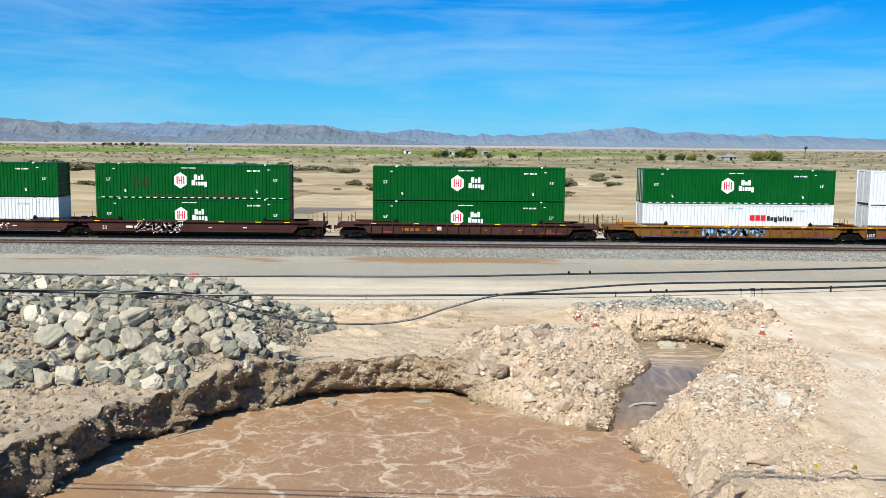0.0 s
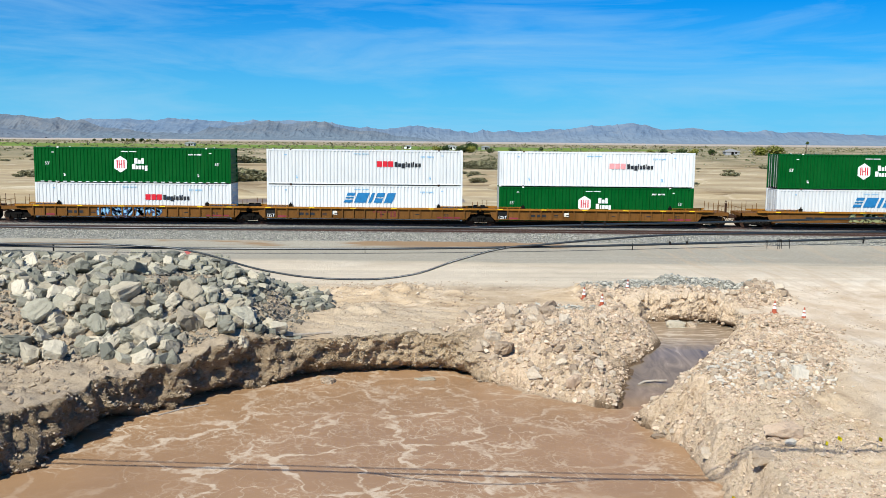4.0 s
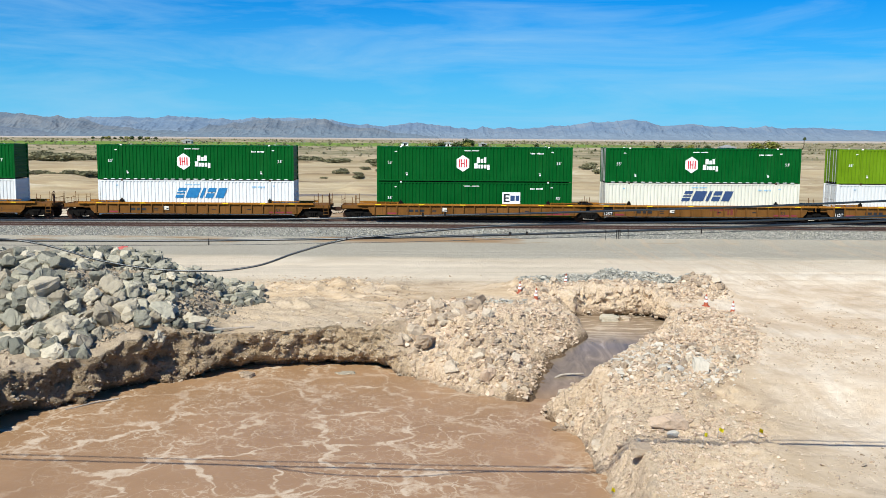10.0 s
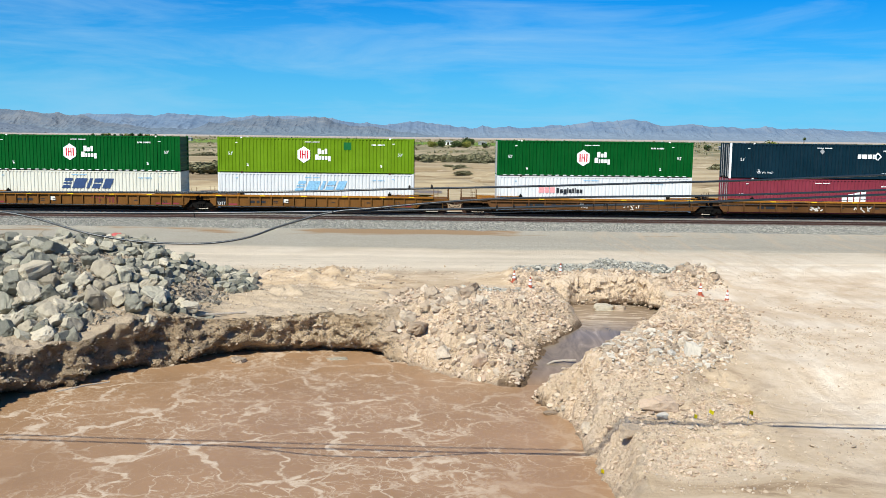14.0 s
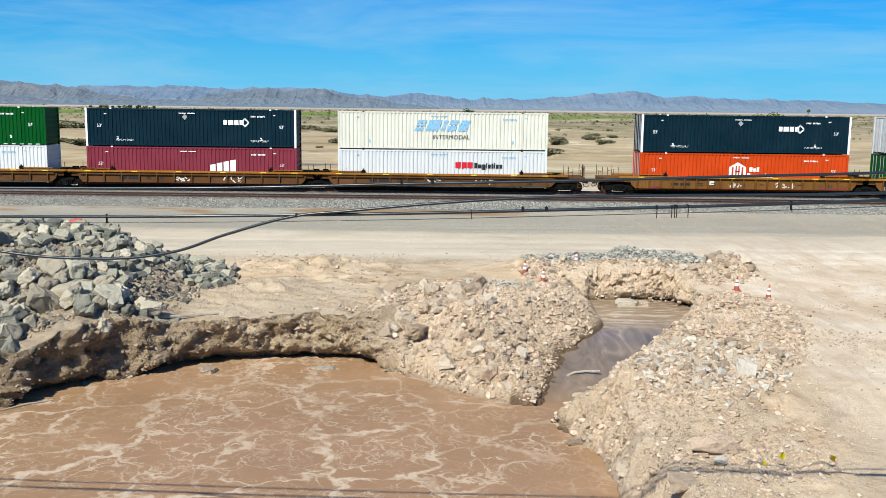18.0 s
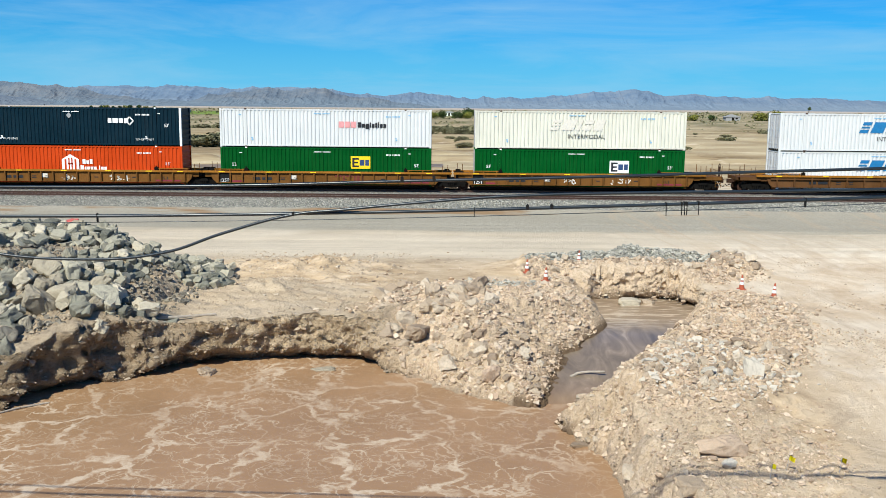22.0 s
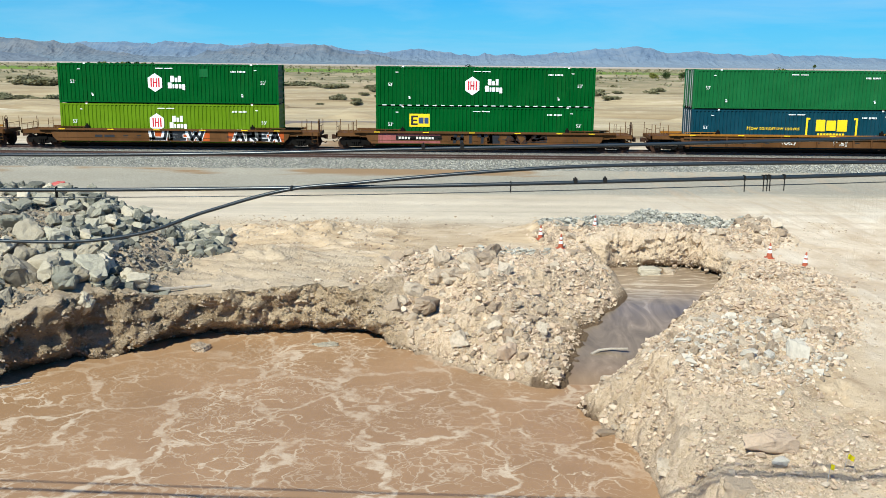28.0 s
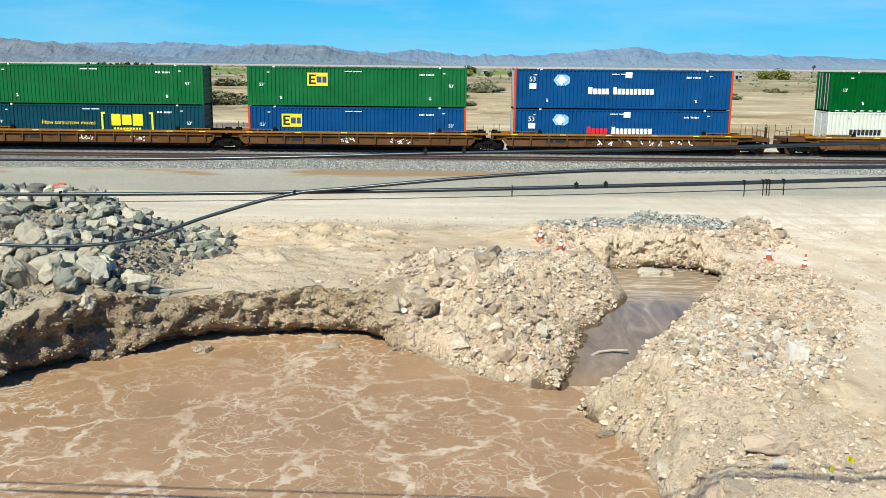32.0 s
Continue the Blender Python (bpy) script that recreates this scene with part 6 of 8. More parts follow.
# each platform: upper container, lower container, well car, and the joint to the next platform
G, XP, XF = logo_hex_plate, logo_two_tone, lambda c: logo_two_tone(c, True)
X_L, X_M = (lambda c: logo_two_tone(c, False, -4.6)), (lambda c: logo_two_tone(c, True, -4.6))
SW, SN = (lambda c: logo_slanted(c, M_SKYBLUE)), (lambda c: logo_slanted(c, M_NAVYMARK))
SF, SG = (lambda c: logo_slanted(c, M_FADEDBLUE)), (lambda c: logo_slanted(c, M_GHOST, -2.4, True))
SI, SB = (lambda c: logo_slanted(c, M_SKYBLUE, -2.0, True)), (lambda c: logo_slanted(c, M_FADEDBLUE, -2.2, True))
E_W = lambda c: logo_square_panel(c, 2.3, 1.12, False)
E_Y, E_T = (lambda c: logo_square_panel(c, 1.9, 1.3)), (lambda c: logo_square_panel(c, -3.65, 1.5))
E_L = lambda c: logo_square_panel(c, -5.6, 1.4)
HOUSE, UM, CS, PA, PF = (lambda c: logo_hex_plate(c, None, True)), logo_diamond, logo_bracket, logo_arrow, (lambda c: logo_arrow(c, True))
BARS = lambda c: part("logo_plate", shared("fence_logo", M_MARK, lambda: marks([[(1.4 + k * 0.52, 0.75 + 0.0 * k), (1.82 + k * 0.52, 0.75), (1.82 + k * 0.52, 1.62 + 0.12 * k), (1.4 + k * 0.52, 1.55 + 0.12 * k)] for k in range(4)])), M_MARK, c, "white slanted panel logo")
RAILP = lambda c: part("logo_lettering", shared("pool_words", M_INK, lambda: marks(word(-6.4, 1.2, 0.4, [0.24] * 8, 0.06))), M_INK, c, "dark block lettering")
NONE = None
GREEN_53 = (M_GREEN, "dark green corrugated steel container with white hexagon logo")
UNITS = [
    ((*GREEN_53, G), (M_WHITE, "white corrugated container with red and black lettering shapes", X_L), ("brown", "tag"), "close"),
    ((*GREEN_53, G), (*GREEN_53, G), ("brown", "bubble"), "open"),
    ((*GREEN_53, G), (*GREEN_53, G), ("brown_ribbed", None), "open"),
    ((*GREEN_53, G), (M_WHITE, "white corrugated container with red and black lettering shapes", XP), ("yellow", "purple"), "close"),
    ((M_WHITE, "clean white corrugated container with red and black lettering", XP), (M_WHITE, "white corrugated container with slanted blue lettering", SW), ("yellow", "red"), "close"),
    ((M_WHITE, "white corrugated container with faded red lettering", XF), (*GREEN_53, G), ("yellow", None), "open"),
    ((*GREEN_53, G), (M_WHITE, "white corrugated container with slanted blue lettering", SW), ("smooth", "olive"), "open"),
    ((*GREEN_53, G), (M_WHITE, "white corrugated container with slanted blue lettering", SW), ("yellow", None), "open"),
    ((*GREEN_53, G), (M_GREEN, "green corrugated container with white logo panel", E_W), ("yellow", None), "close"),
    ((*GREEN_53, G), (M_CREAM, "off-white corrugated container with slanted navy lettering", SN), ("yellow", "red"), "close"),
    ((M_LIME, "lime green corrugated container with white hexagon logo", G), (M_WHITE, "white corrugated container with peeling blue lettering", SF), ("yellow", None), "open"),
    ((*GREEN_53, G), (M_WHITE, "white corrugated container with faded red lettering", X_M), ("sparse", "tag"), "close"),
    ((M_NAVY, "navy blue corrugated container with white diamond emblem", UM), (M_ROSE, "faded rose-red corrugated container with white panel logo", BARS), ("sparse", "tag"), "close"),
    ((M_CREAM, "cream corrugated container with peeling blue lettering", SB), (M_WHITE, "white corrugated container with red and black lettering", XP), ("sparse", "tag"), "open"),
    ((M_NAVY, "navy blue corrugated container with white diamond emblem", UM), (M_ORANGE, "orange corrugated container with white house logo", HOUSE), ("yellow", "tag"), "close"),
    ((M_WHITE, "white corrugated container with faded red lettering", XF), (M_GREEN, "green corrugated container with yellow logo panel", E_Y), ("yellow", "red"), "close"),
    ((M_CREAM, "cream corrugated container with bleached lettering", SG), (M_GREEN, "green corrugated container with white logo panel", E_W), ("yellow", "tag"), "open"),
    ((M_WHITE, "white corrugated container with slanted blue lettering", SI), (M_WHITE, "white corrugated container with slanted blue lettering", SI), ("sparse", None), "open"),
    ((*GREEN_53, G), (M_LIME, "lime green corrugated container with white hexagon logo", G), ("rust_smooth", "black"), "open"),
    ((*GREEN_53, G), (M_GREEN, "green corrugated container with yellow logo panel", E_L), ("rust_smooth", "dark"), "open"),
    ((M_FADEGREEN, "plain faded green corrugated container with repainted panels", NONE), (M_DULLBLUE, "dull blue corrugated container with yellow bracket logo", CS), ("sparse", "tag"), "close"),
    ((M_FADEGREEN, "faded green corrugated container with yellow logo panel", E_T), (M_BLUE, "blue corrugated container with yellow logo panel", E_L), ("sparse", "tag"), "close"),
    ((M_BLUE, "blue corrugated container with white lettering", PA), (M_BLUE, "blue corrugated container with red and white lettering", PF), ("sparse", "white"), "open"),
    ((*GREEN_53, NONE), (M_CREAM, "dirty white corrugated container with dark lettering", RAILP), ("sparse", None), "open"),
]
CARS = {"brown": (M_BROWN, "oxide brown smooth-sided well car", "brown", M_BROWN, M_GHOST), "brown_ribbed": (M_BROWN, "oxide brown ribbed well car", "ribbed", M_BROWN, M_YELLOW),
        "yellow": (M_WEB, "ochre yellow ribbed well car with grime", "ribbed", M_YELLOW, M_INK), "smooth": (M_WEB, "ochre yellow smooth-sided well car", "smooth", M_YELLOW, M_INK),
        "sparse": (M_OLDYELLOW, "rust-stained brown-yellow well car", "sparse", M_YELLOW, M_INK), "rust_smooth": (M_OLDYELLOW, "rusty orange-brown smooth-sided well car", "smooth", M_OLDYELLOW, M_INK)}
TRAIN = []   # (thing, its place along the train, height)
PLACES = [-41.6, -22.3, 0.9, 23.64, 42.75, 61.95, 85.03, 107.98, 131.0, 149.9, 169.12, 192.15, 211.35, 230.69, 254.05, 273.13, 292.62, 315.95, 339.28, 362.6, 386.0, 405.4, 425.05, 448.43]   # centre of each platform along the train
before = "open"
for k, (up, low, (paint_kind, art), joint) in enumerate(UNITS):
    place = PLACES[k]
    mat, label, style, trim, ink = CARS[paint_kind]
    label = label + (" and graffiti" if art else "")
    car = well_car(mat, label, before, joint, style, trim, ink)
    TRAIN.append((car, place, 0.0))
    if art == "bubble":
        graffiti(car, k, -4.7, -0.9, 0.53, 1.25, M_BROWN, M_MARK)
    elif art == "purple":
        graffiti(car, k, -2.9, 2.3, 0.53, 1.22, M_FADEDBLUE, M_NAVYMARK)
    elif art == "olive":
        graffiti(car, k, -2.0, 3.0, 0.53, 1.24, plain("olive_spray", (0.26, 0.27, 0.12), var=0.4), M_INK)
    elif art == "black":
        part("painted_ground", marks([rect(-1.5, 0.52, 4.4, 0.7), rect(4.3, 0.52, 4.1, 0.7)], -1.388), M_FLAME, car, "orange-red sprayed ground behind the graffiti")
        block_letters(car, "UEW", -1.5, 2.6, 0.52, 1.33, M_INK, M_MARK)
        block_letters(car, "AREA", 4.7, 8.2, 0.52, 1.33, M_INK, M_MARK)
    elif art == "dark":
        block_letters(car, "HITE", -2.4, 1.2, 0.53, 1.22, M_INK, M_OLDYELLOW)
        graffiti(car, k + 30, 1.7, 4.5, 0.53, 1.22, M_RUST, M_INK)
        part("number_plate", marks([rect(-6.6, 0.72, 3.4, 0.36)], -1.392), M_BLACK, car, "dark painted number panel")
        part("number_lettering", marks(word(-6.4, 0.82, 0.17, [0.16] * 4, 0.07) + word(-5.1, 0.82, 0.17, [0.16] * 6, 0.07), -1.398), M_GHOST, car, "pale bars")["kind"] = "stuff"
        part("rose_panel", marks([rect(-7.9, 0.52, 4.6, 0.7)], -1.388), M_PATCH, car, "faded rose painted patch")
    elif art == "red":
        part("logo_lettering", marks(word(0.7, 0.62, 0.5, [(0.5, 0.72, 1.0), 0.14, (0.5, 0.72, 1.0), 0.14, 0.2, 0.2], 0.1), -1.392), M_DULLRED, car, "dull red block lettering")
    elif art == "white":
        graffiti(car, k, -2.0, 5.6, 0.53, 1.1, M_MARK, M_MARK, "strokes")
    elif art == "tag":
        graffiti(car, k, 2.4, 4.0, 0.5, 1.05, M_GHOST, M_GHOST, "strokes")
        graffiti(car, k + 9, -1.2, -0.2, 0.55, 1.05, M_GHOST, M_GHOST, "strokes")
    for z, (cm, clabel, logo) in ((0.33, low), (3.235, up)):
        corner = {M_NAVY: M_MARK, M_BLUE: M_ORANGE}.get(cm)
        c = container("container", cm, clabel, logo, post_mat=corner, dash=(z > 3 and cm == M_GREEN and k % 2 == 1))
        if z > 3 and k == 1:
            rnd_rust = random.Random(8)
            streaks = [rect(x + rnd_rust.uniform(0, 0.25), 0.7 + rnd_rust.uniform(0, 0.5), rnd_rust.uniform(0.04, 0.16), rnd_rust.uniform(0.3, 1.2)) for x in (-4.9, -4.7, -4.3, -4.1, -3.9, -3.7)]
            streaks += [rect(x, 0.19, rnd_rust.uniform(0.1, 0.5), rnd_rust.uniform(0.06, 0.22)) for x in np.arange(-3.9, 4.5, 0.45)]
            part("rust_patches", marks(streaks, -1.308), M_RUST, c, "dark rust streaks through the paint")["kind"] = "stuff"
        if z > 3 and k in (10, 18):
            part("repainted_patch", marks([rect(2.3, 1.95, 0.62, 0.6)], -1.308), M_FADEGREEN, c, "bright green touched-up patch")
        TRAIN.append((c, place, z))
    before = joint


# ---- rock pile, spoil heaps and loose stones ----
def block_shapes(name, mat, count, seed, cuts=9, worn=0.05, chipped=True):
    """Broken quarry blocks: a box with its corners and edges split off along random planes, then chipped."""
    rnd, out = random.Random(seed), []
    for _ in range(count):
        half = Vector((rnd.uniform(0.95, 1.35), rnd.uniform(0.75, 1.0), rnd.uniform(0.6, 0.9)))
        planes = []
        for axis in range(3):
            for s in (-1, 1):
                nrm = Vector((rnd.gauss(0, 0.16), rnd.gauss(0, 0.16), rnd.gauss(0, 0.16)))
                nrm[axis] += s
                planes.append((nrm.normalized(), half[axis]))
        for _ in range(cuts):
            nrm = Vector((rnd.gauss(0, 1), rnd.gauss(0, 1), rnd.gauss(0, 1))).normalized()
            reach = sum(abs(nrm[q]) * half[q] for q in range(3))
            planes.append((nrm, reach * rnd.uniform(0.66, 0.86)))
        nn, dd = np.array([p[0][:] for p in planes]), np.array([p[1] for p in planes])
        bm = bmesh.new()
        for tri in itertools.combinations(range(len(planes)), 3):
            m3 = nn[list(tri)]
            if abs(np.linalg.det(m3)) > 0.05:
                p = np.linalg.solve(m3, dd[list(tri)])
                if np.all(nn @ p <= dd + 1e-6):
                    bm.verts.new(p)
        bmesh.ops.remove_doubles(bm, verts=bm.verts[:], dist=0.02)
        hull = bmesh.ops.convex_hull(bm, input=bm.verts[:])
        loose = {g for g in hull["geom_interior"] + hull["geom_unused"] if isinstance(g, bmesh.types.BMVert)}
        if loose:
            bmesh.ops.delete(bm, geom=list(loose), context="VERTS")
        bmesh.ops.dissolve_limit(bm, angle_limit=radians(4), verts=bm.verts[:], edges=bm.edges[:])
        bmesh.ops.bevel(bm, geom=bm.edges[:], offset=worn, segments=1, affect="EDGES")
        bmesh.ops.triangulate(bm, faces=bm.faces[:])
        if chipped:
            for _ in range(2):
                bmesh.ops.subdivide_edges(bm, edges=[e for e in bm.edges if e.calc_length() > 0.3], cuts=1, use_grid_fill=True)
                bmesh.ops.triangulate(bm, faces=bm.faces[:], quad_method="SHORT_EDGE")
        bmesh.ops.triangulate(bm, faces=bm.faces[:])
        shift = Vector((rnd.uniform(0, 50), rnd.uniform(0, 50), rnd.uniform(0, 50)))
        for v in bm.verts:
            p = v.co.copy()
            v.co = p * (1 + 0.16 * noise.noise(p * 1.5 + shift) + 0.11 * noise.noise(p * 3.6 + shift) + 0.06 * noise.noise(p * 9.0 + shift))
        me = bpy.data.meshes.new(name)
        bm.to_mesh(me)
        bm.free()
        me.materials.append(mat)
        out.append(me)
    return out


ROCKS = block_shapes("rock", M_ROCK, 22, 5, 12, 0.08)
TANROCKS = block_shapes("rock", M_TANROCK, 14, 8, 15, 0.12)
RUBBLE = block_shapes("stone", M_RUBBLE, 12, 6, 10, 0.09)


def lay(parent, name, mesh, x, y, r, rnd, sink=0.25, lift=0.0):
    ob = part(name, mesh, None, parent)
    ob.matrix_basis = Matrix.LocRotScale((x, y, ground_at(x, y) + r * (0.55 - sink) + lift), Euler((rnd.uniform(-0.7, 0.7), rnd.uniform(-0.7, 0.7), rnd.uniform(0, 6.28))), (r, r, r * rnd.uniform(0.8, 1.15)))
    return ob


SHORE_D, _, _ = away(*np.meshgrid(np.arange(-30, 20, 0.2) + 0.1, np.arange(-66, -26, 0.2) + 0.1), outline(POND))


def dry(x, y, gap):
    """Whether a place keeps that far from the pond's edge."""
    return SHORE_D[min(max(int((y + 66) / 0.2), 0), 199), min(max(int((x + 30) / 0.2), 0), 249)] > gap


def heaped(x, y):
    return max(float(hill(np.float64(x), np.float64(y), -18.4, -38.3, 11.4, 7.3, 1.0, -4)), float(hill(np.float64(x), np.float64(y), -10.6, -42.2, 4.8, 2.6, 1.0, -28)), float(hill(np.float64(x), np.float64(y), -9.8, -35.8, 3.6, 3.4, 1.0)), float(hill(np.float64(x), np.float64(y), -15.0, -45.0, 4.6, 3.4, 1.0)))


def rock_pile():
    """Dumped quarry rock heaped on a mound: big blocks along its foot, broken stone between them."""
    pile = tagged(new("rock_pile"), "heap of angular grey and tan quarry rocks", "rock pile")
    rnd = random.Random(11)
    near, mid, small, count = {}, [], [], 0
    for size, tries in ((0.40, 220), (0.30, 1300), (0.23, 3600), (0.18, 7000), (0.13, 12000)):
        for _ in range(tries):
            x, y = rnd.uniform(-21, -6.2), rnd.uniform(-46.0, -31.6)
            if heaped(x, y) < 0.03 or not dry(x, y, 0.85):
                continue
            if size > 0.27 and not (y < -41.0 or rnd.random() < 0.12):
                continue
            bare = float(fbm(np.float64(x * 0.5), np.float64(y * 0.5), 0, 2, 71))
            if bare > (0.57 if size < 0.27 else 0.72) or ((x + 7.9) / 1.5) ** 2 + ((y + 39.6) / 2.0) ** 2 < 1:
                continue
            r = size * rnd.uniform(0.82, 1.12)
            if (x > -9.0 and r > 0.27) or (x > -12.5 and y > -40.0 and r > 0.215):
                continue
            cell = (int(x // 1), int(y // 1))
            if any((x - a) ** 2 + (y - b_) ** 2 < (0.70 * (r + q)) ** 2 for i in (-1, 0, 1) for j in (-1, 0, 1) for a, b_, q in near.get((cell[0] + i, cell[1] + j), ())):
                continue
            near.setdefault(cell, []).append((x, y, r))
            count += 1
            if count <= 330:
                lay(pile, "rock", rnd.choice(TANROCKS if rnd.random() < (0.6 if y < -41 else 0.28) else ROCKS), x, y, r, rnd, 0.2, 0.2 * rnd.random())
            else:
                mid.append((x, y, ground_at(x, y) + 0.4 * r, r))
    for k in range(17000):
        x, y = rnd.uniform(-26, -5.8), rnd.uniform(-46.0, -31.2)
        if heaped(x, y) < 0.01 + 0.12 * rnd.random() or not dry(x, y, 0.7):
            continue
        r = rnd.uniform(0.07, 0.13) if k % 6 == 0 else abs(rnd.gauss(0.0, 0.045)) + 0.02
        small.append((x, y, ground_at(x, y) + 0.35 * r, r))
    gravel("rock_rubble", "broken grey stone between the quarry rocks", M_ROCKFILL, small, 12)
    gravel("small_rocks", "smaller grey quarry rocks filling the heap", M_ROCK, mid, 13, block_shapes("rock", M_ROCK, 16, 14, 8, 0.07, False))
    return pile


rock_pile()


SOUTH_SOIL = [(4.6, -49.8), (9.6, -49.6), (10.2, -51.5), (9.4, -54.0), (8.6, -57.0), (5.4, -57.0), (5.2, -52.5)]
RINGS = {"west": outline(HEAP_WEST), "east": outline(HEAP_EAST), "north": outline(HEAP_NORTH), "south": outline(SOUTH_SOIL)}


def strewn(rng, ring, count, r0, power, r1, edge=0.3):
    """Places and sizes of stones on a heap: many small, few large, thinning out over its toe."""
    pts = RINGS[ring]
    lo, hi = pts.min(0) - 0.8, pts.max(0) + 0.8
    out = []
    while len(out) < count:
        xy = rng.uniform(lo, hi, (4000, 2))
        d = away(xy[:, 0], xy[:, 1], pts)[0] + 0.9 * (fbm(xy[:, 0] * 0.9, xy[:, 1] * 0.9, 0, 3, 48) - 0.5)
        clump = fbm(xy[:, 0] * 0.7, xy[:, 1] * 0.7, 0, 3, 66)
        keep = (d + edge * rng.exponential(0.8, len(d)) * -1 < 0.0) & ((d < 0) | (rng.random(len(d)) < 0.25)) & (rng.random(len(d)) < 0.25 + 1.5 * (clump - 0.25))
        r = np.minimum(r0 * (1 - rng.random(len(d))) ** (-1 / power), r1)
        for (x, y), q in zip(xy[keep], r[keep]):
            z = ground_at(x, y)
            if z > max(-1.95, creek_level(y) + 0.06 if x > 3.4 and y > -47 else -9) and (x > 0.3 or dry(x, y, 0.5)):
                out.append((float(x), float(y), z + 0.22 * float(q), float(q)))
    return out[:count]


def spoil_heap(label, ring, seed, meshes, zones):
    """The stones of a heap that stand out singly. zones: x, y, spread in x and y, count, least and most radius."""
    heap = tagged(new("spoil_heap"), label, "rubble heap", group="spoil heaps beside the creek")
    rnd = random.Random(seed)
    for cx, cy, sx, sy, count, r0, r1 in zones:
        done, tries = 0, 0
        while done < count and tries < 4000:
            tries += 1
            x, y = cx + rnd.uniform(-1, 1) * sx, cy + rnd.uniform(-1, 1) * sy
            z = ground_at(x, y)
            if away(np.array([x]), np.array([y]), RINGS[ring])[0][0] > 0.1 or z < -1.75 or (z < creek_level(y) + 0.15 and x > 3.5) or (x < 0.3 and not dry(x, y, 0.7)):
                continue
            lay(heap, "stone", rnd.choice(meshes), x, y, r0 + (r1 - r0) * rnd.random() ** 2.5, rnd, 0.3)
            done += 1
    return heap


spoil_heap("heap of pale tan rubble on the creek's west side", "west", 21, RUBBLE, [(1.3, -38.6, 1.9, 3.0, 70, 0.08, 0.34), (2.0, -43.6, 2.6, 2.0, 70, 0.07, 0.25), (3.4, -40.6, 3.4, 5.4, 130, 0.05, 0.13)])
spoil_heap("heap of pale tan rubble on the creek's east side", "east", 22, RUBBLE, [(8.6, -47.6, 2.4, 2.2, 120, 0.05, 0.16), (9.4, -43.0, 4.4, 6.5, 140, 0.05, 0.13)])
spoil_heap("low ridge of tan soil clods behind the creek", "north", 23, RUBBLE, [(14.2, -32.4, 1.0, 1.0, 36, 0.08, 0.22), (9.0, -32.4, 4.6, 1.6, 60, 0.06, 0.18)])


